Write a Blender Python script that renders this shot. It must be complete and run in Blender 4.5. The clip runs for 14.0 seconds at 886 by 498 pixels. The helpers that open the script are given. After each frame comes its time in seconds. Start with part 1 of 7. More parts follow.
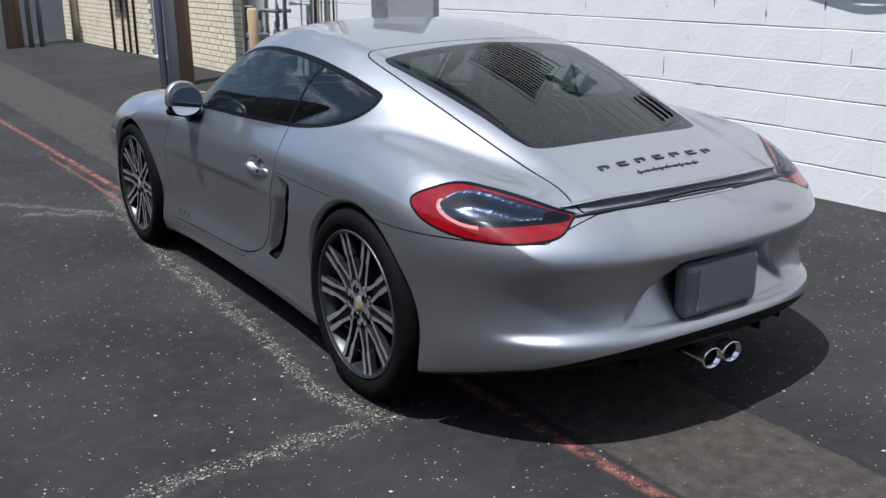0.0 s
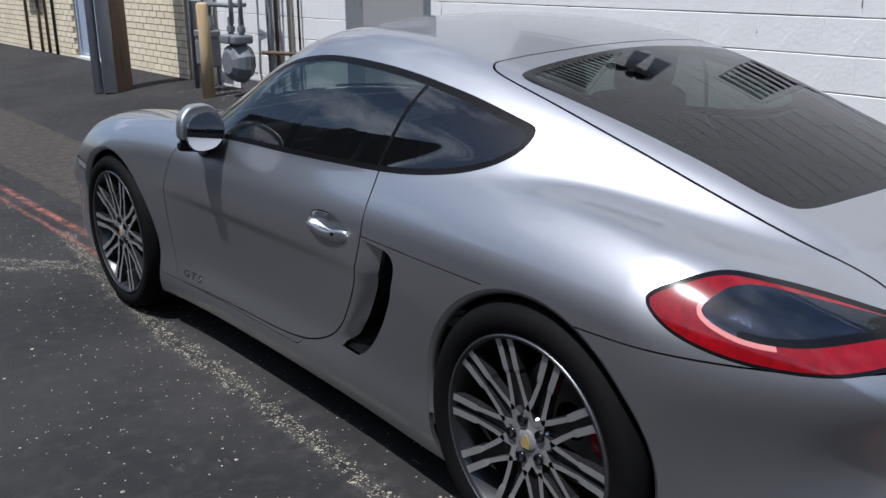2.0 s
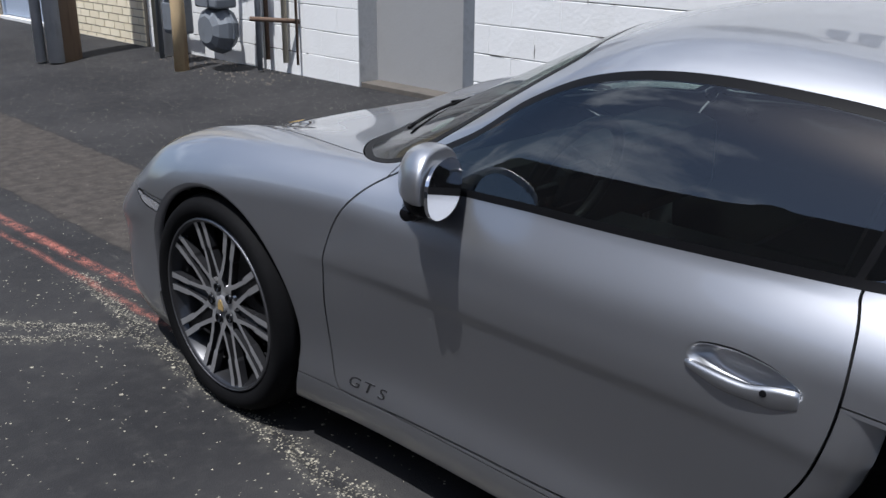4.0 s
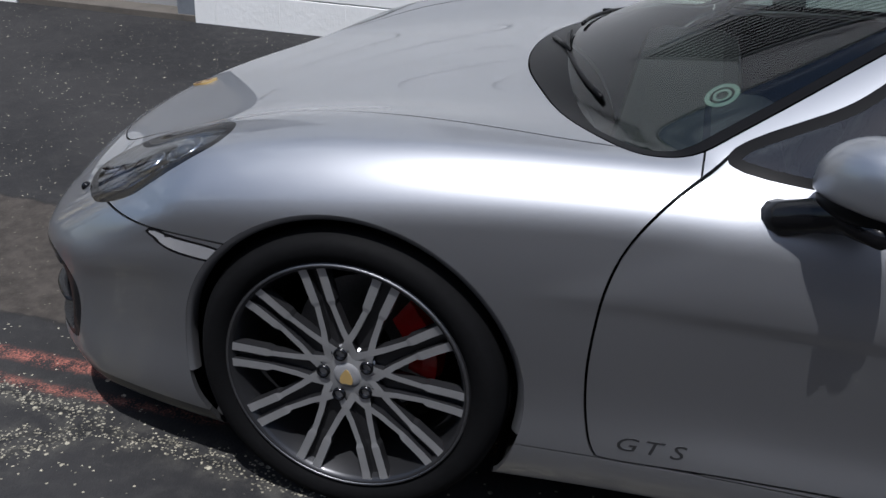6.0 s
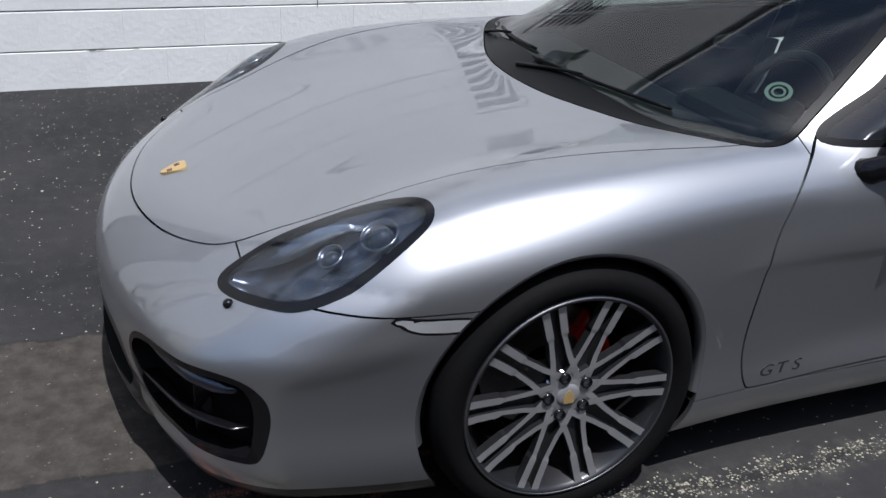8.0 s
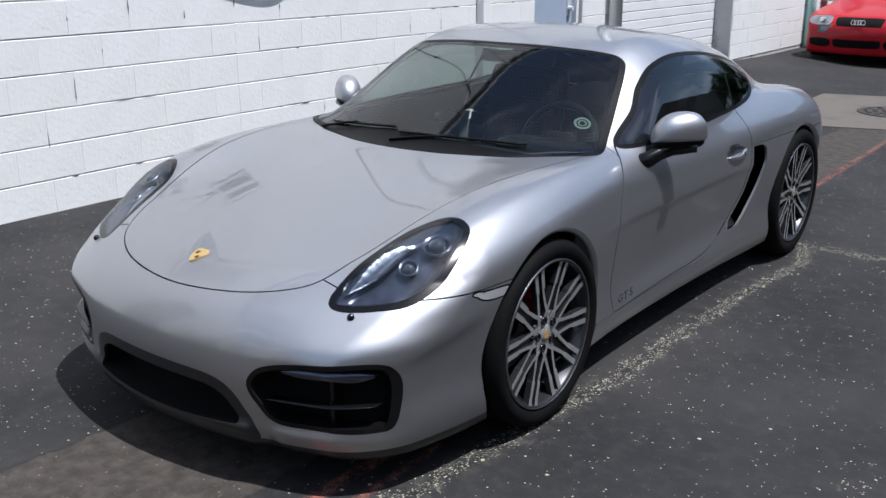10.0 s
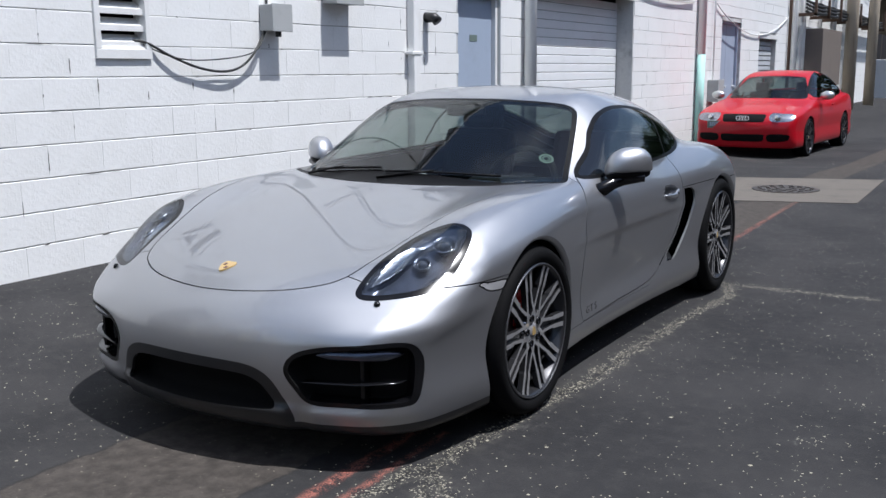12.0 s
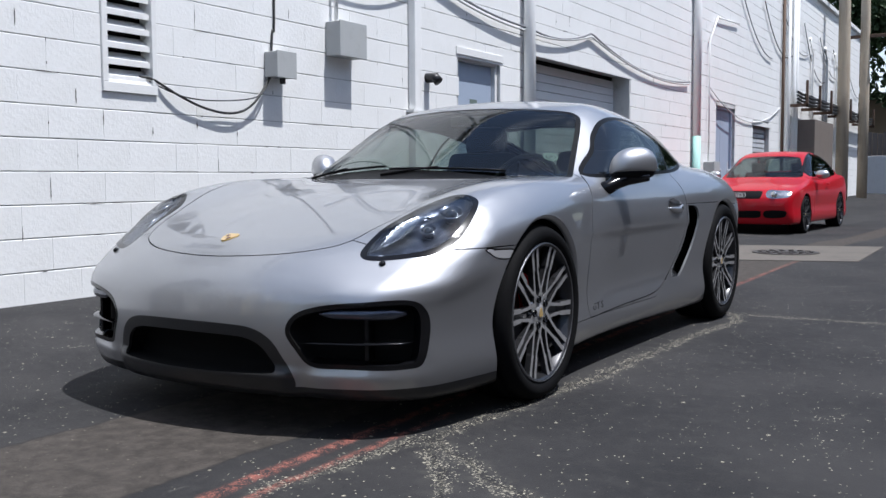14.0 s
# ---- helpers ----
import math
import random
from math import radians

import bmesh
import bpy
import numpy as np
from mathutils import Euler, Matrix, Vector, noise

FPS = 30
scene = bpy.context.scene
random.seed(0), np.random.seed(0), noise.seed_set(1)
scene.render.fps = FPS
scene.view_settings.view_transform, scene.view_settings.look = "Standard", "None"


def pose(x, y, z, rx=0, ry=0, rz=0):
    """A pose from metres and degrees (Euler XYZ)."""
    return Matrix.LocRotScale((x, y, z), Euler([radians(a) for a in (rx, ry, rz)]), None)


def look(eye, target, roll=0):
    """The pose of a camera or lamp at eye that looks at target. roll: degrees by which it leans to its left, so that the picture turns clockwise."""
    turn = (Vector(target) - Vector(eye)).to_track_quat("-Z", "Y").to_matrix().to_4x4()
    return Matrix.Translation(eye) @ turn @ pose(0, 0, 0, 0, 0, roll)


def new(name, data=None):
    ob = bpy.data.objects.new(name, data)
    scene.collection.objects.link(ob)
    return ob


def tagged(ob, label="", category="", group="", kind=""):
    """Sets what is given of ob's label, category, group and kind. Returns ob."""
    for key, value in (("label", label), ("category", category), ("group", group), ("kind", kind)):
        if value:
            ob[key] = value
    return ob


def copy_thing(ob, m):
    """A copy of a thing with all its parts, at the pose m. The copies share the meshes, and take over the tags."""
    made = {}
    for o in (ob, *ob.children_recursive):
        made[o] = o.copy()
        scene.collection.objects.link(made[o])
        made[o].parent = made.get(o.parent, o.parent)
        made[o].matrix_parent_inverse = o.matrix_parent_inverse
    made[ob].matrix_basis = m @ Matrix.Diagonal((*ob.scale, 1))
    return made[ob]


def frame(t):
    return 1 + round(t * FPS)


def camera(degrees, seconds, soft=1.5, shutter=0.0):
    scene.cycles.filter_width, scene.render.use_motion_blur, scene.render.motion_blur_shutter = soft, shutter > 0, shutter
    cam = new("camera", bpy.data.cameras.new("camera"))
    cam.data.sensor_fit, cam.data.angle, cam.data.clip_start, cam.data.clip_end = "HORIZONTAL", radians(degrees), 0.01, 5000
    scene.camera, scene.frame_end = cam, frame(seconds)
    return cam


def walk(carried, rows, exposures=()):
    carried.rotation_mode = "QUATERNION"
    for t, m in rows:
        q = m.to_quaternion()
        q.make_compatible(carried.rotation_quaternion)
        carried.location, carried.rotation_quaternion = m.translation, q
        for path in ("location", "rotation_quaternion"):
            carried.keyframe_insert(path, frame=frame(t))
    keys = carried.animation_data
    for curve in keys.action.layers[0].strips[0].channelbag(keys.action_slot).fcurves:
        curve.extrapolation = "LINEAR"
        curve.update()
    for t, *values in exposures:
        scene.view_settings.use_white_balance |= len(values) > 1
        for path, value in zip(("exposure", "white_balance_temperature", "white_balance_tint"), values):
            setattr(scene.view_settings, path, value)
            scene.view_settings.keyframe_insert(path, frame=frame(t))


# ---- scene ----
cam = camera(50.1, 14.0)
PATH = [
    (0, (-2.414, -3.994, 1.477), (-1.327, -2.414, 0.908), -0.4),
    (0.5, (-2.333, -3.679, 1.464), (-1.235, -2.107, 0.896), -0.2),
    (1, (-2.292, -3.356, 1.455), (-1.157, -1.809, 0.891), 0.6),
    (1.5, (-2.335, -3.015, 1.461), (-1.129, -1.522, 0.9), -0.2),
    (2, (-2.315, -2.664, 1.443), (-1.093, -1.193, 0.857), -0.7),
    (2.5, (-2.297, -2.287, 1.452), (-1.058, -0.839, 0.846), -0.3),
    (3, (-2.339, -1.875, 1.475), (-1.042, -0.489, 0.847), -0.4),
    (3.5, (-2.298, -1.456, 1.449), (-0.988, -0.087, 0.81), 0.2),
    (4, (-2.271, -1.043, 1.445), (-0.921, 0.27, 0.772), 0.5),
    (4.2, (-2.278, -0.876, 1.457), (-0.906, 0.402, 0.761), -0.1),
    (6.3, (-2.428, 0.877, 1.446), (-0.659, 1.163, 0.558), 3.7),
    (6.5, (-2.42, 1.018, 1.452), (-0.641, 1.215, 0.56), 4.2),
    (7, (-2.469, 1.451, 1.487), (-0.692, 1.362, 0.574), 4.9),
    (7.2, (-2.464, 1.603, 1.508), (-0.696, 1.4, 0.595), 4.5),
    (9.3, (-2.409, 3.265, 1.588), (-1.077, 1.935, 0.912), 1.2),
    (9.5, (-2.393, 3.437, 1.589), (-1.118, 2.039, 0.942), 0.9),
    (10, (-2.45, 3.83, 1.596), (-1.275, 2.329, 0.992), 0.0),
    (10.5, (-2.475, 4.198, 1.615), (-1.394, 2.613, 1.051), 0.1),
    (11, (-2.445, 4.477, 1.62), (-1.433, 2.829, 1.111), -0.2),
    (11.5, (-2.48, 4.476, 1.53), (-1.442, 2.826, 1.084), -0.3),
    (12, (-2.459, 4.461, 1.328), (-1.422, 2.791, 0.962), -0.5),
    (12.5, (-2.437, 4.472, 1.12), (-1.41, 2.778, 0.842), -0.2),
    (13, (-2.428, 4.484, 0.985), (-1.398, 2.784, 0.764), 0.4),
    (13.5, (-2.435, 4.496, 0.899), (-1.39, 2.8, 0.719), 0.1),
    (14, (-2.436, 4.49, 0.843), (-1.39, 2.791, 0.697), -0.3),
]
walk(cam, [(t, look(eye, target, roll)) for t, eye, target, roll in PATH], [(0, 0.36, 6070, 10), (1.5, 0.28, 6070, 10), (2.5, 0.16, 6070, 10), (4.2, 0.28, 6070, 10), (6.3, 0.0, 6070, 10), (7.2, 0.02, 6070, 10), (9.3, 0.39, 6070, 10), (14, 0.41, 6070, 10)])

# ---- light ----
SUN_EL, SUN_AZ = 69.0, 96.0          # elevation; azimuth towards the sun, degrees from +y towards -x
world = bpy.data.worlds.new("sky")
scene.world = world
world.use_nodes = True
wn = world.node_tree
sky = wn.nodes.new("ShaderNodeTexSky")
sky.sky_type, sky.sun_disc = "NISHITA", False
sky.sun_elevation, sky.sun_rotation = radians(SUN_EL), radians(-SUN_AZ)
sky.air_density, sky.dust_density = 1.0, 1.5
wtc = wn.nodes.new("ShaderNodeTexCoord")
wmap = wn.nodes.new("ShaderNodeMapping")
wmap.inputs["Scale"].default_value = (1.0, 1.0, 2.2)
cloud = wn.nodes.new("ShaderNodeTexNoise")
cloud.inputs["Scale"].default_value, cloud.inputs["Detail"].default_value, cloud.inputs["Roughness"].default_value = 2.6, 7, 0.6
cr = wn.nodes.new("ShaderNodeMapRange")
cr.inputs["From Min"].default_value, cr.inputs["From Max"].default_value, cr.inputs["To Max"].default_value = 0.52, 0.70, 0.85
cm = wn.nodes.new("ShaderNodeMix")
cm.data_type = "RGBA"
cm.inputs["B"].default_value = (11.0, 11.8, 13.0, 1)
wn.links.new(wtc.outputs["Generated"], wmap.inputs["Vector"])
wn.links.new(wmap.outputs[0], cloud.inputs["Vector"])
wn.links.new(cloud.outputs["Fac"], cr.inputs["Value"])
wn.links.new(cr.outputs[0], cm.inputs["Factor"])
wn.links.new(sky.outputs[0], cm.inputs["A"])
wn.links.new(cm.outputs["Result"], wn.nodes["Background"].inputs[0])
wn.nodes["Background"].inputs[1].default_value = 0.10
sun_to = Vector((-math.sin(radians(SUN_AZ)) * math.cos(radians(SUN_EL)), math.cos(radians(SUN_AZ)) * math.cos(radians(SUN_EL)), math.sin(radians(SUN_EL))))
sun = new("sun", bpy.data.lights.new("sun", "SUN"))
sun.data.energy, sun.data.angle, sun.data.color = 4.6, radians(0.53), (1.0, 0.97, 0.94)
sun.matrix_world = look(sun_to * 30, (0, 0, 0))

# ---- materials ----
def nodes_of(name):
    m = bpy.data.materials.new(name)
    m.use_nodes = True
    nt = m.node_tree
    return m, nt, nt.nodes["Principled BSDF"]


def plain(name, color, rough=0.5, metal=0.0, coat=0.0, coat_rough=0.03, grain=0.0, grain_scale=60.0, bump=0.0, emit=0.0):
    """A principled material with fine two-scale mottling in colour and roughness."""
    m, nt, b = nodes_of(name)
    b.inputs["Base Color"].default_value = (*color, 1)
    b.inputs["Roughness"].default_value = rough
    b.inputs["Metallic"].default_value = metal
    b.inputs["Coat Weight"].default_value = coat
    b.inputs["Coat Roughness"].default_value = coat_rough
    if emit:
        b.inputs["Emission Color"].default_value = (*color, 1)
        b.inputs["Emission Strength"].default_value = emit
    if grain:
        tc = nt.nodes.new("ShaderNodeTexCoord")
        n1, n2 = nt.nodes.new("ShaderNodeTexNoise"), nt.nodes.new("ShaderNodeTexNoise")
        n1.inputs["Scale"].default_value, n2.inputs["Scale"].default_value = grain_scale, grain_scale / 12
        n1.inputs["Detail"].default_value = n2.inputs["Detail"].default_value = 4
        nt.links.new(tc.outputs["Object"], n1.inputs["Vector"])
        nt.links.new(tc.outputs["Object"], n2.inputs["Vector"])
        add = nt.nodes.new("ShaderNodeMath")
        add.operation = "ADD"
        nt.links.new(n1.outputs["Fac"], add.inputs[0])
        nt.links.new(n2.outputs["Fac"], add.inputs[1])
        mr = nt.nodes.new("ShaderNodeMapRange")
        mr.inputs["From Min"].default_value, mr.inputs["From Max"].default_value = 0.6, 1.4
        mr.inputs["To Min"].default_value, mr.inputs["To Max"].default_value = 1 - grain, 1 + grain
        nt.links.new(add.outputs[0], mr.inputs["Value"])
        mix = nt.nodes.new("ShaderNodeMix")
        mix.data_type, mix.blend_type = "RGBA", "MULTIPLY"
        mix.inputs["Factor"].default_value = 1
        mix.inputs["A"].default_value = (*color, 1)
        nt.links.new(mr.outputs[0], mix.inputs["B"])
        nt.links.new(mix.outputs["Result"], b.inputs["Base Color"])
        if bump:
            bp = nt.nodes.new("ShaderNodeBump")
            bp.inputs["Strength"].default_value, bp.inputs["Distance"].default_value = bump, 0.004
            nt.links.new(n1.outputs["Fac"], bp.inputs["Height"])
            nt.links.new(bp.outputs[0], b.inputs["Normal"])
    return m


def glass(name, color, rough=0.0, ior=1.5):
    """Tinted pane: clear transmission in a single sheet, with mirror gloss."""
    m, nt, b = nodes_of(name)
    tr, gl, mx, fr = (nt.nodes.new("ShaderNode" + k) for k in ("BsdfTransparent", "BsdfGlossy", "MixShader", "LayerWeight"))
    tr.inputs["Color"].default_value = (*color, 1)
    gl.inputs["Roughness"].default_value = rough
    f0 = ((ior - 1) / (ior + 1)) ** 2
    fr.inputs["Blend"].default_value = 0.5
    pw, ma = nt.nodes.new("ShaderNodeMath"), nt.nodes.new("ShaderNodeMath")
    pw.operation, ma.operation = "POWER", "MULTIPLY_ADD"
    pw.inputs[1].default_value = 5.0
    ma.inputs[1].default_value, ma.inputs[2].default_value = 1 - 2 * f0, 2 * f0
    nt.links.new(fr.outputs["Facing"], pw.inputs[0])
    nt.links.new(pw.outputs[0], ma.inputs[0])
    nt.links.new(ma.outputs[0], mx.inputs[0])
    nt.links.new(tr.outputs[0], mx.inputs[1])
    nt.links.new(gl.outputs[0], mx.inputs[2])
    nt.links.new(mx.outputs[0], nt.nodes["Material Output"].inputs["Surface"])
    nt.nodes.remove(b)
    return m


def silver_paint():
    m, nt, b = nodes_of("silver_metallic_paint")
    b.inputs["Base Color"].default_value = (0.425, 0.431, 0.45, 1)
    b.inputs["Metallic"].default_value = 0.975
    b.inputs["Roughness"].default_value = 0.44
    b.inputs["Coat Weight"].default_value = 1.0
    b.inputs["Coat Roughness"].default_value = 0.012
    b.inputs["Coat IOR"].default_value = 1.62
    tc = nt.nodes.new("ShaderNodeTexCoord")
    n = nt.nodes.new("ShaderNodeTexNoise")
    n.inputs["Scale"].default_value = 900
    nt.links.new(tc.outputs["Object"], n.inputs["Vector"])
    bp = nt.nodes.new("ShaderNodeBump")
    bp.inputs["Strength"].default_value, bp.inputs["Distance"].default_value = 0.06, 0.001
    nt.links.new(n.outputs["Fac"], bp.inputs["Height"])
    nt.links.new(bp.outputs[0], b.inputs["Normal"])
    return m


SILVER = silver_paint()
BLACK_PLASTIC = plain("black_plastic", (0.016, 0.016, 0.017), 0.42, grain=0.2, grain_scale=200)
GLOSS_BLACK = plain("gloss_black", (0.005, 0.005, 0.006), 0.16)
GLOSS_BLACK.node_tree.nodes["Principled BSDF"].inputs["Specular IOR Level"].default_value = 0.35
RUBBER = plain("tyre_rubber", (0.006, 0.006, 0.0065), 0.7, grain=0.25, grain_scale=90, bump=0.1)
RUBBER.node_tree.nodes["Principled BSDF"].inputs["Specular IOR Level"].default_value = 0.07
# near-black: dark linings, and deep shade painted into intakes, bores and vents
DARK = plain("lining_and_shade_black", (0.006, 0.006, 0.006), 0.9)
GLASS_FRONT = glass("windscreen_glass", (0.70, 0.80, 0.74))
GLASS_SIDE = glass("tinted_side_glass", (0.34, 0.39, 0.38), ior=1.68)
GLASS_REAR = glass("tinted_rear_glass", (0.24, 0.28, 0.27))
RIM_FACE = plain("machined_alloy", (0.52, 0.52, 0.53), 0.30, metal=0.75, grain=0.05, grain_scale=300)
RIM_DARK = plain("grey_lacquered_alloy", (0.035, 0.035, 0.038), 0.35, metal=0.6, coat=0.4)
CHROME = plain("chrome", (0.75, 0.75, 0.76), 0.08, metal=1.0)
STEEL = plain("brake_disc_steel", (0.25, 0.25, 0.26), 0.4, metal=1.0, grain=0.2, grain_scale=200)
CALIPER_RED = plain("red_lacquer", (0.72, 0.014, 0.014), 0.25, coat=0.6)
GOLD = plain("gold_enamel", (0.72, 0.50, 0.20), 0.3, metal=0.6, coat=0.5)
TAIL_RED = plain("red_lamp_lens", (0.20, 0.001, 0.004), 0.15, coat=0.6, grain=0.45, grain_scale=45)
TAIL_SMOKE = plain("smoked_lamp_reflector", (0.060, 0.070, 0.090), 0.25, metal=0.8, grain=0.7, grain_scale=60, bump=0.5)
TAIL_GLASS = glass("smoked_lamp_lens", (0.62, 0.66, 0.74))
TAIL_PIPE = plain("pale_red_light_guide", (0.62, 0.22, 0.20), 0.15, coat=1.0)
LAMP_INNER = plain("lamp_reflector", (0.36, 0.38, 0.42), 0.24, metal=1.0, grain=0.6, grain_scale=90, bump=0.25)
LAMP_DARK = plain("lamp_bezel", (0.085, 0.095, 0.125), 0.25, metal=0.7, coat=0.3, grain=0.6, grain_scale=30)
GLASS_BALL = plain("projector_glass", (0.03, 0.035, 0.045), 0.04, coat=1.0)
CREST_DARK = plain("crest_enamel", (0.10, 0.02, 0.01), 0.3, coat=0.6)
CLEAR = glass("clear_lens", (0.90, 0.93, 0.95))
LEATHER = plain("black_leather", (0.007, 0.007, 0.008), 0.55, grain=0.15, grain_scale=500)
TRIM_BLACK = plain("satin_black_trim", (0.004, 0.004, 0.0045), 0.40, grain=0.1, grain_scale=200)
for _m in (TRIM_BLACK, LEATHER, DARK):
    _m.node_tree.nodes["Principled BSDF"].inputs["Specular IOR Level"].default_value = 0.12
CHIN_BLACK = plain("satin_black_bumper_plastic", (0.020, 0.020, 0.021), 0.30, grain=0.2, grain_scale=150)
TRIM_GREY = plain("grey_trim", (0.20, 0.20, 0.21), 0.5, grain=0.1, grain_scale=100)
LENS_WHITE = plain("clear_side_lamp", (0.60, 0.60, 0.62), 0.15, metal=0.6, coat=1.0)
PLATE_GREY = plain("plate_holder_grey", (0.15, 0.15, 0.155), 0.35, grain=0.1, grain_scale=100)
STICKER = plain("white_sticker", (0.13, 0.17, 0.15), 0.6)
MIRROR = plain("mirror_glass", (0.85, 0.86, 0.88), 0.01, metal=1.0)

# ---- alley materials ----
def math_node(nt, op, a, b=None, c=None):
    n = nt.nodes.new("ShaderNodeMath")
    n.operation = op
    for i, v in enumerate((a, b, c)):
        if v is None:
            continue
        if isinstance(v, (int, float)):
            n.inputs[i].default_value = v
        else:
            nt.links.new(v, n.inputs[i])
    return n.outputs[0]


def ramp01(nt, v, lo, hi):
    n = nt.nodes.new("ShaderNodeMapRange")
    n.interpolation_type = "SMOOTHSTEP"
    n.inputs["From Min"].default_value, n.inputs["From Max"].default_value = lo, hi
    nt.links.new(v, n.inputs["Value"])
    return n.outputs[0]


def noise_node(nt, vec, scale, detail=4.0, rough=0.55):
    n = nt.nodes.new("ShaderNodeTexNoise")
    n.inputs["Scale"].default_value, n.inputs["Detail"].default_value, n.inputs["Roughness"].default_value = scale, detail, rough
    nt.links.new(vec, n.inputs["Vector"])
    return n.outputs["Fac"]


def mix_col(nt, fac, a, b):
    n = nt.nodes.new("ShaderNodeMix")
    n.data_type = "RGBA"
    nt.links.new(fac, n.inputs["Factor"])
    for key, v in (("A", a), ("B", b)):
        if isinstance(v, tuple):
            n.inputs[key].default_value = (*v, 1)
        else:
            nt.links.new(v, n.inputs[key])
    return n.outputs["Result"]


def asphalt():
    """Sealed asphalt, worn to pale grit; a brown patched trench; old orange survey paint; crumbling cracks."""
    m, nt, bsdf = nodes_of("worn_asphalt")
    tc = nt.nodes.new("ShaderNodeTexCoord").outputs["Object"]
    sep = nt.nodes.new("ShaderNodeSeparateXYZ")
    nt.links.new(tc, sep.inputs[0])
    X, Y = sep.outputs[0], sep.outputs[1]
    M = lambda *a: math_node(nt, *a)  # noqa: E731
    fine, mid, wide, drift = noise_node(nt, tc, 160, 3), noise_node(nt, tc, 14, 5, 0.7), noise_node(nt, tc, 1.1, 4), noise_node(nt, tc, 4.5, 5, 0.7)
    base = mix_col(nt, ramp01(nt, wide, 0.35, 0.68), (0.017, 0.0168, 0.018), (0.031, 0.030, 0.0305))
    base = mix_col(nt, M("MULTIPLY", ramp01(nt, mid, 0.42, 0.75), 0.55), base, (0.042, 0.041, 0.040))
    # pale grit
    vor = nt.nodes.new("ShaderNodeTexVoronoi")
    vor.inputs["Scale"].default_value = 115
    nt.links.new(tc, vor.inputs["Vector"])
    vor2 = nt.nodes.new("ShaderNodeTexVoronoi")
    vor2.inputs["Scale"].default_value = 42
    nt.links.new(tc, vor2.inputs["Vector"])
    rnd = nt.nodes.new("ShaderNodeSeparateColor")
    nt.links.new(vor.outputs["Color"], rnd.inputs[0])
    rnd2 = nt.nodes.new("ShaderNodeSeparateColor")
    nt.links.new(vor2.outputs["Color"], rnd2.inputs[0])

    def segment(x0, y0, x1, y1, width, wobble):
        """1 on a wandering line between two places, 0 past the width."""
        L = math.hypot(x1 - x0, y1 - y0)
        ux, uy = (x1 - x0) / L, (y1 - y0) / L
        px, py = M("SUBTRACT", X, x0), M("SUBTRACT", Y, y0)
        s = M("ADD", M("MULTIPLY", px, ux), M("MULTIPLY", py, uy))
        d = M("SUBTRACT", M("MULTIPLY", py, ux), M("MULTIPLY", px, uy))
        d = M("ADD", d, M("MULTIPLY", M("SUBTRACT", drift, 0.5), wobble))
        over = M("MAXIMUM", M("MAXIMUM", M("MULTIPLY", s, -1.0), M("SUBTRACT", s, L)), 0.0)
        dist = M("SQRT", M("ADD", M("MULTIPLY", d, d), M("MULTIPLY", over, over)))
        return dist

    cracks = [(-0.80, 1.92, -0.90, 0.70), (-0.90, 0.70, -0.93, -0.55), (-0.93, -0.55, -1.02, -1.15), (-0.78, 1.92, -1.40, 2.72), (-0.80, 1.92, -1.30, 2.28), (-0.88, -1.46, -1.75, -1.45), (-1.02, -1.15, -0.88, -1.46), (-0.76, 1.95, -0.70, 2.6), (-1.4, 2.72, -3.4, 2.9)]
    near = None
    for c in cracks:
        d = segment(*c, 0.02, 0.16)
        near = d if near is None else M("MINIMUM", near, d)
    worn = ramp01(nt, near, 0.055, 0.0)
    patch = M("MULTIPLY", ramp01(nt, drift, 0.56, 0.72), ramp01(nt, wide, 0.42, 0.62))
    dens = M("ADD", M("MULTIPLY", worn, 1.35), M("MULTIPLY", patch, 0.30))
    dens = M("MULTIPLY", M("ADD", dens, 0.028), ramp01(nt, mid, 0.25, 0.62))
    grit = M("MULTIPLY", M("LESS_THAN", rnd.outputs[0], dens), ramp01(nt, M("ADD", vor.outputs["Distance"], M("MULTIPLY", M("SUBTRACT", fine, 0.5), 0.7)), 0.46, 0.30))
    chip = M("MULTIPLY", M("LESS_THAN", rnd2.outputs[0], M("MULTIPLY", dens, 0.35)), ramp01(nt, M("ADD", vor2.outputs["Distance"], M("MULTIPLY", M("SUBTRACT", mid, 0.5), 0.5)), 0.33, 0.22))
    # trench strip
    left = M("ADD", M("MULTIPLY", Y, 0.012), -0.44)
    right = M("ADD", M("MULTIPLY", Y, 0.035), 0.22)
    wob = M("MULTIPLY", M("SUBTRACT", drift, 0.5), 0.10)
    inside = M("MINIMUM", M("SUBTRACT", M("ADD", X, wob), left), M("SUBTRACT", M("ADD", right, wob), X))
    strip = ramp01(nt, inside, -0.012, 0.012)
    tan = mix_col(nt, ramp01(nt, mid, 0.3, 0.72), (0.032, 0.028, 0.0245), (0.066, 0.057, 0.050))
    col = mix_col(nt, strip, base, tan)
    edge = ramp01(nt, M("ABSOLUTE", inside), 0.014, 0.003)
    col = mix_col(nt, M("MULTIPLY", edge, 0.6), col, (0.015, 0.015, 0.015))
    grit_c = mix_col(nt, rnd.outputs[1], (0.13, 0.122, 0.10), (0.50, 0.46, 0.36))
    col = mix_col(nt, M("MULTIPLY", M("MAXIMUM", grit, chip), M("SUBTRACT", 1.0, M("MULTIPLY", strip, 0.7))), col, grit_c)
    dust = M("MULTIPLY", M("MULTIPLY", ramp01(nt, near, 0.10, 0.01), ramp01(nt, mid, 0.40, 0.68)), 0.34)
    col = mix_col(nt, dust, col, (0.115, 0.108, 0.092))
    mp = nt.nodes.new("ShaderNodeMapping")
